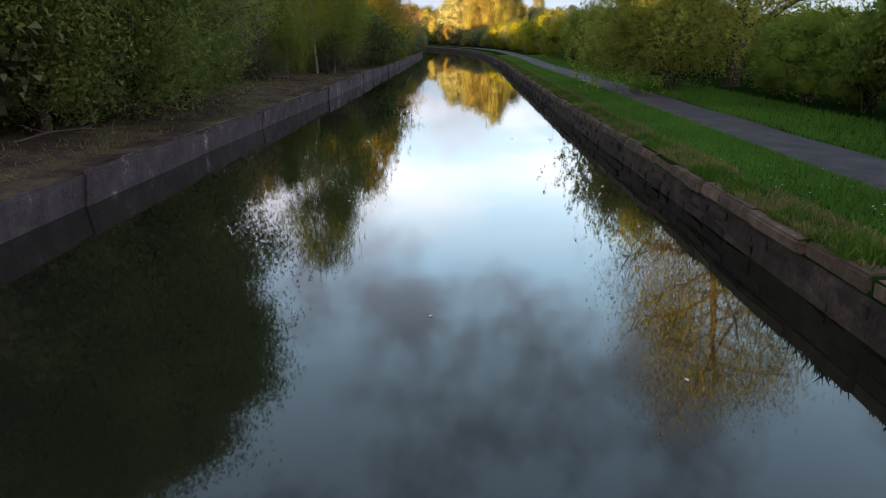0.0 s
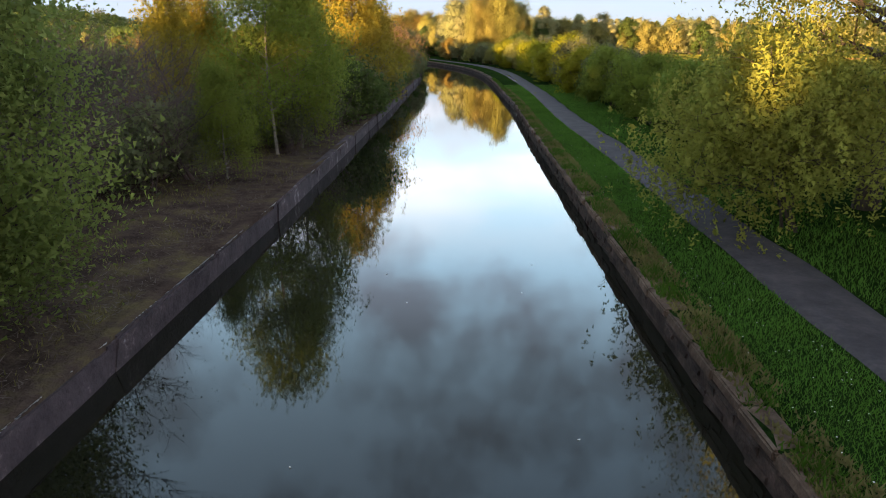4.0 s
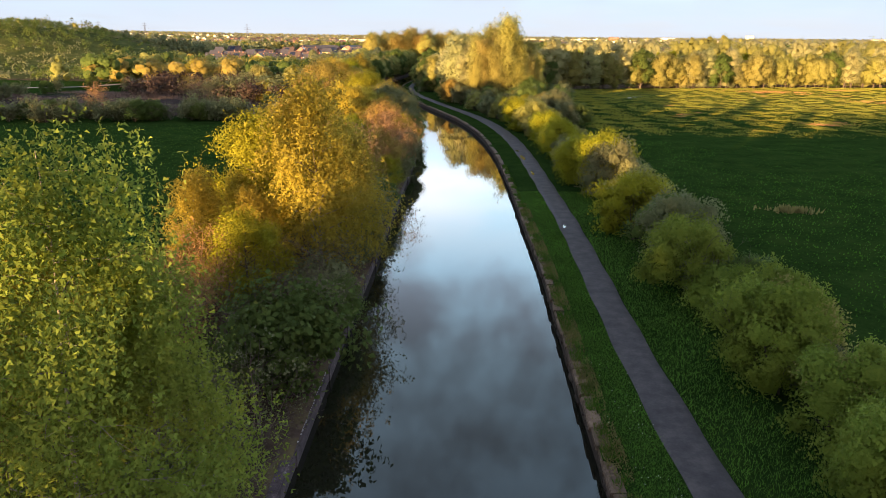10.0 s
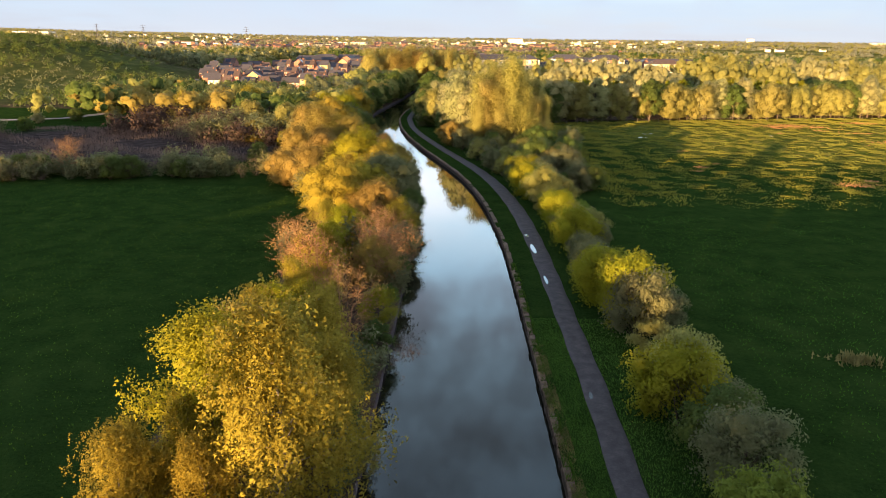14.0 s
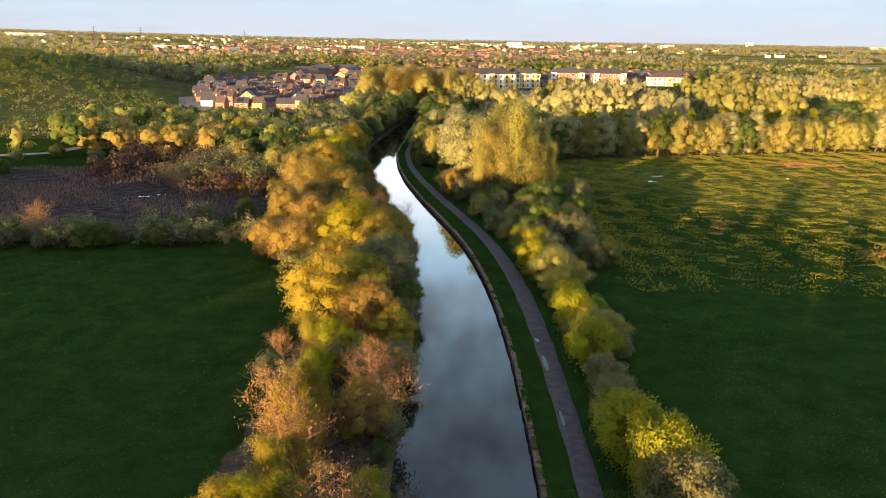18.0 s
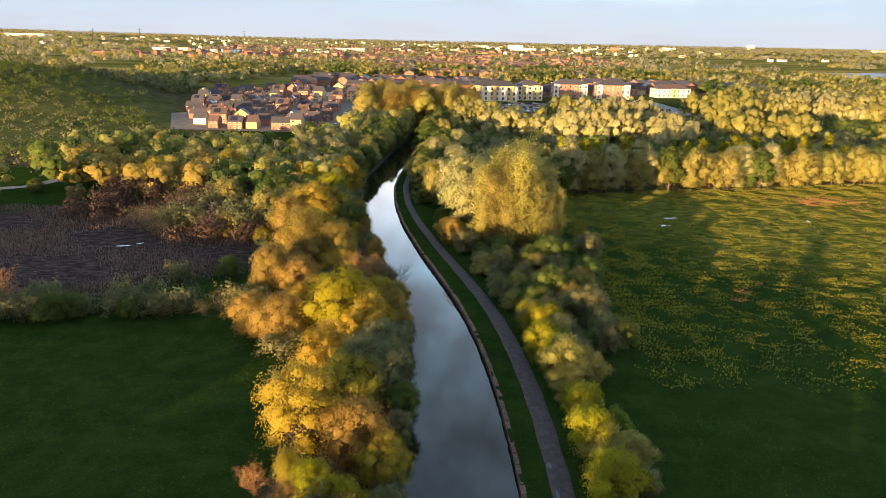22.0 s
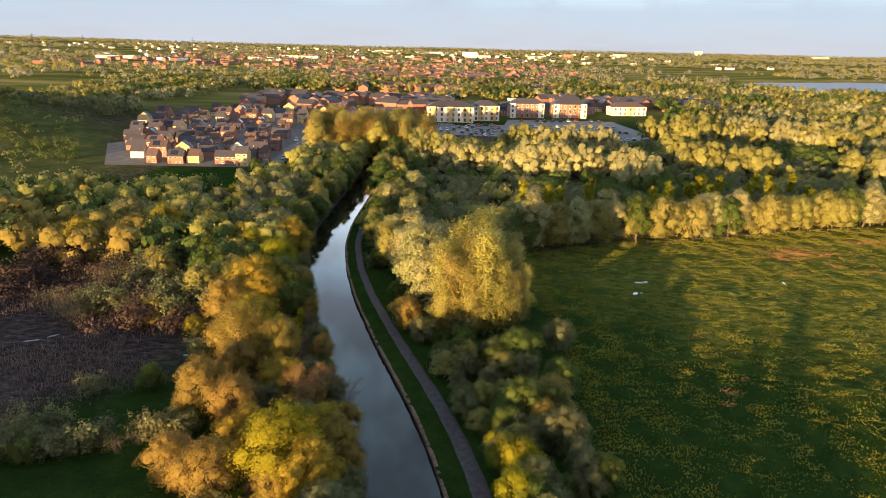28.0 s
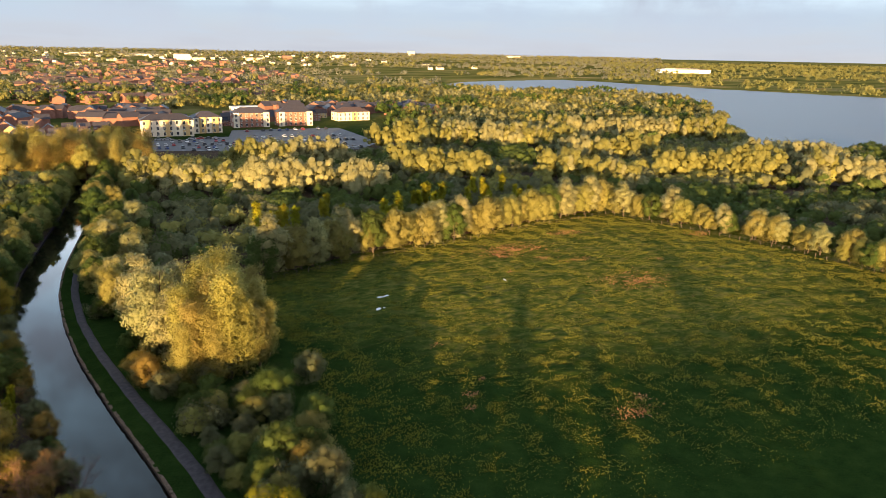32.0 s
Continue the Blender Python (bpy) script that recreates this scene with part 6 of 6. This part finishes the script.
WIN = window_mesh(1.5, 1.25)
WIN_TALL = window_mesh(1.4, 2.0)


def add_window(parent, kind, m):
    w = shared("window", kind[0], parent, m)
    shared("pane", kind[1], w, Matrix())
    return w


def gable_body(w, d, eaves, ridge):
    """Walls of a house with gables at its two ends (ridge along x)."""
    bm = bmesh.new()
    ring = [(-d / 2, 0), (d / 2, 0), (d / 2, eaves), (0, ridge), (-d / 2, eaves)]
    a, b = [[bm.verts.new((x, y, z - (0.9 if z == 0 else 0))) for y, z in ring] for x in (-w / 2, w / 2)]
    bm.faces.new(a[::-1]), bm.faces.new(b)
    for i in range(5):
        bm.faces.new((a[i], a[(i + 1) % 5], b[(i + 1) % 5], b[i]))
    return bm


def gable_roof(w, d, eaves, ridge, over=0.3, thick=0.16):
    bm = bmesh.new()
    sl = (ridge - eaves) / (d / 2)
    for s in (-1, 1):
        pts = [(s * (d / 2 + over), eaves - sl * over + 0.03), (0, ridge + 0.03), (0, ridge + thick + 0.03), (s * (d / 2 + over), eaves - sl * over + thick + 0.03)]
        a, b = [[bm.verts.new((x, y, z)) for y, z in pts] for x in (-w / 2 - over, w / 2 + over)]
        bm.faces.new(a), bm.faces.new(b[::-1])
        for i in range(4):
            bm.faces.new((a[i], b[i], b[(i + 1) % 4], a[(i + 1) % 4]))
    bmesh.ops.recalc_face_normals(bm, faces=bm.faces[:])
    return bm


def house(w, d, storeys, wall, roof, solar, label, seed):
    r = random.Random(seed)
    root = new("house")
    eaves, ridge = 2.6 * storeys, 2.6 * storeys + d * 0.42
    part("wall", gable_body(w, d, eaves, ridge), wall, root)
    rf = part("roof", gable_roof(w, d, eaves, ridge), roof, root)
    if r.random() < 0.6:
        part("chimney", boxes((w * 0.3, w * 0.3 + 0.6, -0.35, 0.35, ridge - 0.6, ridge + 1.0)), M_BRICK, rf)
    if solar:
        sl = (ridge - eaves) / (d / 2)
        bm = bmesh.new()
        for i in range(3):
            x1 = -w * 0.32 + i * 1.35
            vs = []
            for dz in (0.26, 0.32):
                for x, y in ((x1, -d * 0.42), (x1 + 1.25, -d * 0.42), (x1 + 1.25, -d * 0.1), (x1, -d * 0.1)):
                    vs.append(bm.verts.new((x, y, eaves + (d / 2 + y) * sl + dz)))
            for f in ((0, 3, 2, 1), (4, 5, 6, 7), (0, 1, 5, 4), (1, 2, 6, 5), (2, 3, 7, 6), (3, 0, 4, 7)):
                bm.faces.new([vs[k] for k in f])
        part("solar_panel", bm, M_SOLAR, rf, "dark blue solar panels")
    n = max(2, int(w / 2.6))
    for s in range(storeys):
        for i in range(n):
            x = -w / 2 + w * (i + 0.5) / n
            if s == 0 and i == 0:
                part("door", boxes((x - 0.5, x + 0.5, -d / 2 - 0.05, -d / 2 + 0.02, 0, 2.05)), M_DOOR, root)
            else:
                add_window(root, WIN, Matrix.Translation((x, -d / 2, 0.85 + 2.6 * s)))
    add_window(root, WIN, pose(-w / 2, 0, 0.85 + 2.6 * (storeys - 1), 0, 0, -90))
    return tagged(root, label, "house")


HOUSES = [house(5.6, 8.5, 2, M_BRICK, M_TILE, False, "red-brick terraced house with brown tiled roof", 1),
          house(8.6, 8.0, 2, M_BRICK, M_SLATE, True, "red-brick house with solar panels on slate roof", 2),
          house(7.0, 8.5, 2, M_BUFF, M_TILE, False, "buff-brick house with brown tiled roof", 3),
          house(11.5, 8.0, 2, M_BRICK, M_SLATE, False, "pair of red-brick houses under a slate roof", 4),
          house(6.4, 9.0, 3, M_BUFF, M_SLATE, False, "three-storey buff-brick house with slate roof", 5),
          house(7.4, 8.5, 2, M_CREAM, M_SLATE, False, "cream-rendered house with slate roof", 6),
          house(9.5, 9.0, 3, M_BRICK, M_TILE, True, "three-storey red-brick house with solar panels", 7)]
house_used = set()


def place_house(i, x, y, turn):
    k = 0.7 if y < 500 else 0.8
    m = pose(x, y, min(float(height(x + a, y + b)) for a in (-5, 0, 5) for b in (-5, 0, 5)), 0, 0, turn) @ Matrix.Diagonal((k, k, k * 0.9, 1))
    if i in house_used:
        ob = copy_thing(HOUSES[i], m)
        ob.matrix_basis = m
        return tagged(ob, group="estate houses")
    house_used.add(i)
    HOUSES[i].matrix_basis = m
    return tagged(HOUSES[i], group="estate houses")


rh = random.Random(21)
ROWS_A = [(353, -108, -66, 0), (364, -118, -66, 3), (378, -126, -68, -3), (390, -132, -68, 0), (405, -138, -72, 4), (416, -140, -72, 0), (433, -146, -74, -4), (447, -148, -74, 3), (466, -154, -70, 6), (484, -156, -34, 0), (504, -158, -36, -5), (526, -150, -18, 0), (550, -140, -20, 4),
          (572, 8, 70, 0), (594, 20, 120, 4), (618, 60, 165, 0)]
for y0, xa, xb, ang in ROWS_A:
    x = xa
    while x < xb:
        i = rh.choice((0, 0, 1, 2, 3, 3, 4, 5, 1, 0, 6)) if len(house_used) == 7 else len(house_used)
        w = (5.6, 8.6, 7.0, 11.5, 6.4, 7.4, 9.5)[i] * 0.74
        turn = ang + rh.choice((0, 0, 0, 180, 90, 0))
        place_house(i, x + w / 2, y0 + rh.uniform(-2, 2) + (x - xa) * math.tan(radians(ang)) * 0.3, turn)
        x += max(w, 6.4 if turn % 180 else w) + rh.choice((0.3, 0.3, 2.0, 4.0, 6.0, 9.0))


def flats(name, w, d, storeys, wall, roof, bays, label, flat=False):
    """A block of flats: body, hipped or flat roof, projecting bays, a window for every room."""
    root = new(name)
    h = 2.9 * storeys
    part("wall", boxes((-w / 2, w / 2, -d / 2, d / 2, -0.3, h)), wall, root)
    if flat:
        part("roof", boxes((-w / 2 - 0.25, w / 2 + 0.25, -d / 2 - 0.25, d / 2 + 0.25, h, h + 0.35)), roof, root)
    else:
        bm = bmesh.new()
        o, rise = 0.5, 3.2
        lo = [bm.verts.new(p) for p in ((-w / 2 - o, -d / 2 - o, h), (w / 2 + o, -d / 2 - o, h), (w / 2 + o, d / 2 + o, h), (-w / 2 - o, d / 2 + o, h))]
        hi = [bm.verts.new(p) for p in ((-w / 2 + d / 2, 0, h + rise), (w / 2 - d / 2, 0, h + rise))]
        for f in ((lo[0], lo[1], hi[1], hi[0]), (lo[1], lo[2], hi[1]), (lo[2], lo[3], hi[0], hi[1]), (lo[3], lo[0], hi[0]), tuple(lo[::-1])):
            bm.faces.new(f)
        part("roof", bm, roof, root)
    n = max(3, int(w / 3.4))
    for b_ in bays:
        x = -w / 2 + w * b_
        part("bay", boxes((x - 1.9, x + 1.9, -d / 2 - 1.1, -d / 2 + 0.1, -0.3, h + 0.25)), M_CREAM if wall is not M_CREAM else M_BUFF, root)
    for s in range(storeys):
        for i in range(n):
            x = -w / 2 + w * (i + 0.5) / n
            hit = [b_ for b_ in bays if abs(x - (-w / 2 + w * b_)) < 1.9]
            add_window(root, WIN_TALL, Matrix.Translation((x, -d / 2 - (1.1 if hit else 0), 0.5 + 2.9 * s)))
        for i in range(max(2, int(d / 4))):
            add_window(root, WIN_TALL, pose(-w / 2, -d / 2 + d * (i + 0.5) / max(2, int(d / 4)), 0.5 + 2.9 * s, 0, 0, -90))
    return tagged(root, label, "apartment building")


for args, (x, y, t) in ((("apartment_block", 29, 12, 3, M_CREAM, M_SLATE, (0.12, 0.5, 0.85), "three-storey cream apartment block with hipped slate roof"), (17, 524, 0)),
                        (("apartment_block", 17, 12, 3, M_CREAM, M_SLATE, (0.3, 0.75), "white-rendered wing of apartments with projecting bays"), (40, 536, 8)),
                        (("apartment_block", 24, 11, 3, M_BRICK, M_SLATE, (0.08, 0.9), "red-brick three-storey flats with white bays"), (71, 562, 3)),
                        (("apartment_block", 24, 11, 3, M_BRICK, M_SLATE, (0.1, 0.9), "red-brick three-storey flats with white bays"), (101, 565, 3)),
                        (("apartment_block", 26, 12, 2, M_CREAM, M_TILE, (0.5,), "low cream-coloured building with brown roof"), (150, 592, 10)),
                        (("long_shed", 34, 14, 1, M_WHITE, M_WHITE, (), "long white flat-roofed shed behind the houses", True), (92, 690, 3))):
    fl = flats(*args)
    fl.matrix_basis = pose(x, y, float(height(x, y)), 0, 0, t) @ Matrix.Diagonal((1.0, 1.0, 1.08, 1))


def slab(name, poly, z, mat, label, category="road"):
    ob = mesh_object(name, [(x, y, float(height(x, y)) + z) for x, y in poly], [tuple(range(len(poly)))], mat)
    return tagged(ob, label, category, kind="structure")


def ribbon(name, pts, w, z, mat, label):
    P = np.array(pts, float)
    rows_ = []
    for (x1, y1), (x2, y2) in zip(P[:-1], P[1:]):
        for f in np.linspace(0, 1, 12)[:-1]:
            dx, dy = x2 - x1, y2 - y1
            l = math.hypot(dx, dy)
            x, y = x1 + dx * f, y1 + dy * f
            rows_.append([(x - dy / l * w / 2 * s, y + dx / l * w / 2 * s) for s in (1, -1)])
    arr = np.array([[(a, b_, float(height(a, b_)) + z) for a, b_ in row] for row in rows_])
    return tagged(new(name, grid_mesh(name, arr, mat)), label, "road", kind="structure")


slab("estate_yard", [(-122, 345), (-63, 345), (-61, 400), (-60, 468), (-34, 520), (-24, 566), (-148, 566), (-166, 500), (-158, 440), (-140, 390)], 0.07, plain_material("yard_paving", (0.1, 0.088, 0.085), 0.9, vary=0.4, scale=0.3), "paved yards and drives between the houses")
slab("car_park", [(-14, 462), (20, 452), (60, 440), (108, 434), (128, 460), (126, 540), (56, 540), (50, 508), (-4, 506)], 0.12, M_ROAD, "tarmac car park in front of the flats")
ribbon("street", [(-62, 346), (-60, 400), (-58, 470), (-40, 560), (-30, 660)], 9, 0.1, M_ROAD, "grey street through the estate")
ribbon("side_street", [(-120, 364), (-62, 364)], 5, 0.14, M_ROAD, "narrow street between terraces")
ribbon("side_street", [(-120, 415), (-60, 415)], 5, 0.14, M_ROAD, "narrow street between terraces")
ribbon("back_street", [(-60, 472), (-10, 476), (0, 480)], 7, 0.14, M_ROAD, "street leading to the car park")
ribbon("track", [(-190, 196), (-140, 214), (-110, 230), (-104, 252), (-112, 300)], 3.4, 0.06, plain_material("gravel", (0.26, 0.22, 0.2), 0.95), "pale gravel track beside the marsh")


# ---- parked cars ----
def car(colour, label):
    root = new("car")
    paint = plain_material("car_paint", colour, rough=0.3, vary=0.03)
    bm = bmesh.new()
    prof = [(-2.1, 0.3), (-2.1, 0.75), (-1.2, 0.92), (1.75, 0.95), (2.1, 0.75), (2.1, 0.3)]
    a, b_ = [[bm.verts.new((s, y, z)) for y, z in prof] for s in (-0.88, 0.88)]
    bm.faces.new(a[::-1]), bm.faces.new(b_)
    for i in range(6):
        bm.faces.new((a[i], a[(i + 1) % 6], b_[(i + 1) % 6], b_[i]))
    bmesh.ops.recalc_face_normals(bm, faces=bm.faces[:])
    bmesh.ops.bevel(bm, geom=bm.edges[:], offset=0.07, segments=1, affect="EDGES")
    part("body", bm, paint, root)
    bm = bmesh.new()
    prof = [(-1.15, 0.9), (-0.45, 1.38), (1.1, 1.42), (1.7, 0.93)]
    a, b_ = [[bm.verts.new((s * (0.82 if z < 1 else 0.66), y, z)) for y, z in prof] for s in (-1, 1)]
    bm.faces.new(a[::-1]), bm.faces.new(b_)
    for i in range(4):
        bm.faces.new((a[i], a[(i + 1) % 4], b_[(i + 1) % 4], b_[i]))
    bmesh.ops.recalc_face_normals(bm, faces=bm.faces[:])
    part("glazing", bm, M_GLASS, root, "dark car glass")
    part("roof", boxes((-0.62, 0.62, -0.4, 1.05, 1.4, 1.46)), paint, root)
    for sx in (-0.82, 0.82):
        for sy in (-1.3, 1.3):
            bm = bmesh.new()
            bmesh.ops.create_cone(bm, cap_ends=True, segments=10, radius1=0.32, radius2=0.32, depth=0.22, matrix=pose(sx, sy, 0.32, 0, 90, 0))
            part("wheel", bm, M_RUBBER, root)
    return tagged(root, label, "car", group="parked cars")


CARS = [car(c, l) for c, l in (((0.7, 0.7, 0.7), "white hatchback parked on tarmac"), ((0.03, 0.03, 0.035), "black car parked on tarmac"), ((0.3, 0.31, 0.33), "silver car parked on tarmac"), ((0.3, 0.03, 0.03), "dark red car parked on tarmac"), ((0.03, 0.06, 0.2), "blue car parked on tarmac"))]
car_used = set()


def park(i, x, y, turn):
    m = pose(x, y, float(height(x, y)) + 0.14, 0, 0, turn)
    if i in car_used:
        return copy_thing(CARS[i], m)
    car_used.add(i)
    CARS[i].matrix_basis = m


for row, (xa, ya, xb, yb, n) in enumerate(((0, 464, 50, 458, 13), (20, 453, 60, 444, 11), (62, 446, 112, 440, 14), (0, 476, 50, 470, 13), (52, 464, 112, 456, 15), (0, 488, 46, 486, 12), (58, 480, 118, 474, 15), (62, 498, 116, 494, 13), (56, 530, 118, 534, 12), (0, 500, 44, 499, 10), (-8, 478, -6, 502, 5))):
    for k in range(n):
        if rh.random() < 0.75:
            f = (k + 0.5) / n
            park(rh.choice((0, 1, 2, 2, 1, 0, 3, 4)), xa + (xb - xa) * f, ya + (yb - ya) * f, rh.choice((0, 180)) + rh.uniform(-4, 4) + (90 if row == 9 else 0))
for k in range(16):
    yy = 352 + k * 14
    if rh.random() < 0.7:
        park(rh.choice((0, 1, 2, 4)), np.interp(yy, [346, 400, 470, 560, 660], [-62, -60, -58, -40, -30]) + rh.choice((-3.2, 3.2)), yy, rh.uniform(-3, 3))

# ---- the town towards the horizon ----
def far_houses(name, pts, wall, roof, seed, label):
    r = random.Random(seed)
    V, F, R, G = [], [], [], []
    for x, y in pts:
        w, d, e = r.uniform(8, 22), r.uniform(8, 10), r.uniform(5, 6.5)
        z, t = float(height(x, y)), r.uniform(-0.5, 0.5) + r.choice((0, 1.57))
        c, s = math.cos(t), math.sin(t)
        P = lambda a, b_, h: (x + a * c - b_ * s, y + a * s + b_ * c, z + h)
        k = len(V)
        V += [P(a, b_, h) for h in (-0.5, e) for a, b_ in ((-w / 2, -d / 2), (w / 2, -d / 2), (w / 2, d / 2), (-w / 2, d / 2))] + [P(-w / 2, 0, e + 2.6), P(w / 2, 0, e + 2.6)]
        F += [(k, k + 1, k + 5, k + 4), (k + 1, k + 2, k + 6, k + 9, k + 5), (k + 2, k + 3, k + 7, k + 6), (k + 3, k, k + 4, k + 8, k + 7)]
        q = len(R)
        R += [P(-w / 2 - .4, -d / 2 - .4, e - .2), P(w / 2 + .4, -d / 2 - .4, e - .2), P(w / 2 + .4, 0, e + 2.75), P(-w / 2 - .4, 0, e + 2.75), P(w / 2 + .4, d / 2 + .4, e - .2), P(-w / 2 - .4, d / 2 + .4, e - .2)]
        G += [(q, q + 1, q + 2, q + 3), (q + 3, q + 2, q + 4, q + 5)]
    w_ = tagged(mesh_object(name, V, F, wall), label, "houses", kind="stuff")
    r_ = mesh_object("roofs", R, G, roof, w_)
    tagged(r_, kind="stuff")
    return w_


def town(n, xa, xb, ya, yb, seed):
    q = np.random.default_rng(seed)
    return [(x, y) for x, y in zip(q.uniform(xa, xb, n), q.uniform(ya, yb, n)) if not inside(LAKE, [x], [y])[0]]


far_houses("distant_houses", town(56, -130, 20, 572, 690, 5), M_BRICK, M_SLATE, 30, "further terraces of the estate")
far_houses("distant_houses", town(40, 100, 240, 620, 690, 6), M_BRICK, M_SLATE, 35, "further houses of the estate")
far_houses("distant_houses", town(150, -120, 160, 780, 1250, 1), M_BRICK, M_TILE, 31, "red-brick houses of the town among trees")
far_houses("distant_houses", town(220, -700, 300, 1250, 2300, 2), M_BRICK, M_TILE, 32, "red-roofed streets far off among trees")
far_houses("distant_houses", town(160, -1500, 900, 1800, 3600, 3), M_CREAM, M_SLATE, 33, "pale houses scattered to the horizon")


def shed(name, x, y, w, d, h, t, mat, label, trim=True):
    root = new(name)
    part("wall", boxes((-w / 2, w / 2, -d / 2, d / 2, -1, h)), mat, root)
    part("roof", boxes((-w / 2 - 0.4, w / 2 + 0.4, -d / 2 - 0.4, d / 2 + 0.4, h, h + 0.8)), M_SLATE if trim else mat, root)
    root.matrix_basis = pose(x, y, float(height(x, y)), 0, 0, t)
    return tagged(root, label, "building")


for x, y, w, d, h, t, c, lab in ((160, 2450, 60, 30, 26, 0, M_CREAM, "tall pale building standing over the town"), (205, 2380, 40, 26, 14, 5, M_CREAM, "pale building in the town"), (390, 2500, 70, 20, 12, 0, M_CREAM, "long pale building in the town"), (520, 2600, 40, 20, 20, 0, M_BRICK, "brick mill over the town"),
                                 (-1640, 2700, 190, 50, 14, 0, M_WHITE, "long white warehouse on the horizon"), (-400, 1900, 90, 40, 9, 4, M_WHITE, "white warehouse among trees"), (-330, 2050, 120, 40, 10, 0, M_CREAM, "pale warehouse among trees"), (-700, 1750, 110, 40, 9, 8, M_CREAM, "pale warehouse among trees"), (-560, 1700, 70, 40, 9, 2, M_WHITE, "white warehouse among trees"),
                                 (1420, 1620, 170, 60, 14, -30, M_WHITE, "long white warehouse beyond the lake"), (1500, 1720, 120, 60, 12, -30, M_WHITE, "white warehouse beyond the lake"), (820, 3000, 60, 30, 18, 0, M_CREAM, "pale block on the horizon"), (1500, 3900, 40, 30, 34, 0, M_CREAM, "pale tower on the horizon"), (2000, 3600, 90, 40, 14, 0, M_CREAM, "pale shed on the horizon"), (-150, 3000, 90, 40, 12, 0, M_CREAM, "pale shed in the town"), (60, 2900, 120, 40, 10, 0, M_WHITE, "white shed in the town")):
    shed("building", x, y, w * 0.8, d, h * 0.7, t, c, lab)


def pylon(x, y, h, t):
    root = new("pylon")
    V, F = [], []
    for sx, sy in ((-1, -1), (1, -1), (1, 1), (-1, 1)):
        tube([(sx * h * .09, sy * h * .09, 0), (sx * h * .03, sy * h * .03, h * .6), (0, 0, h)], [.45, .35, .2], 4, V, F)
    for k in range(7):
        f = k / 7
        r_ = h * (.09 - .085 * min(f * 1.15, 1))
        for sx in (-1, 1):
            tube([(-sx * r_, -r_, h * f), (sx * r_ * .85, -r_ * .85, h * (f + .12))], [.22, .22], 3, V, F)
    mesh_object("lattice", V, F, M_SLATE, root)
    for z, l in ((.62, .24), (.76, .2), (.9, .15)):
        V, F = [], []
        tube([(-h * l, 0, h * z), (0, 0, h * (z + .025)), (h * l, 0, h * z)], [.2, .5, .2], 4, V, F)
        mesh_object("cross_arm", V, F, M_SLATE, root)
    root.matrix_basis = pose(x, y, float(height(x, y)), 0, 0, t)
    return tagged(root, "grey steel lattice electricity pylon on the horizon", "pylon", group="pylons")


for x, y, h in ((-1050, 2050, 46), (-930, 2080, 46), (-700, 2300, 46)):
    pylon(x, y, h, 20)
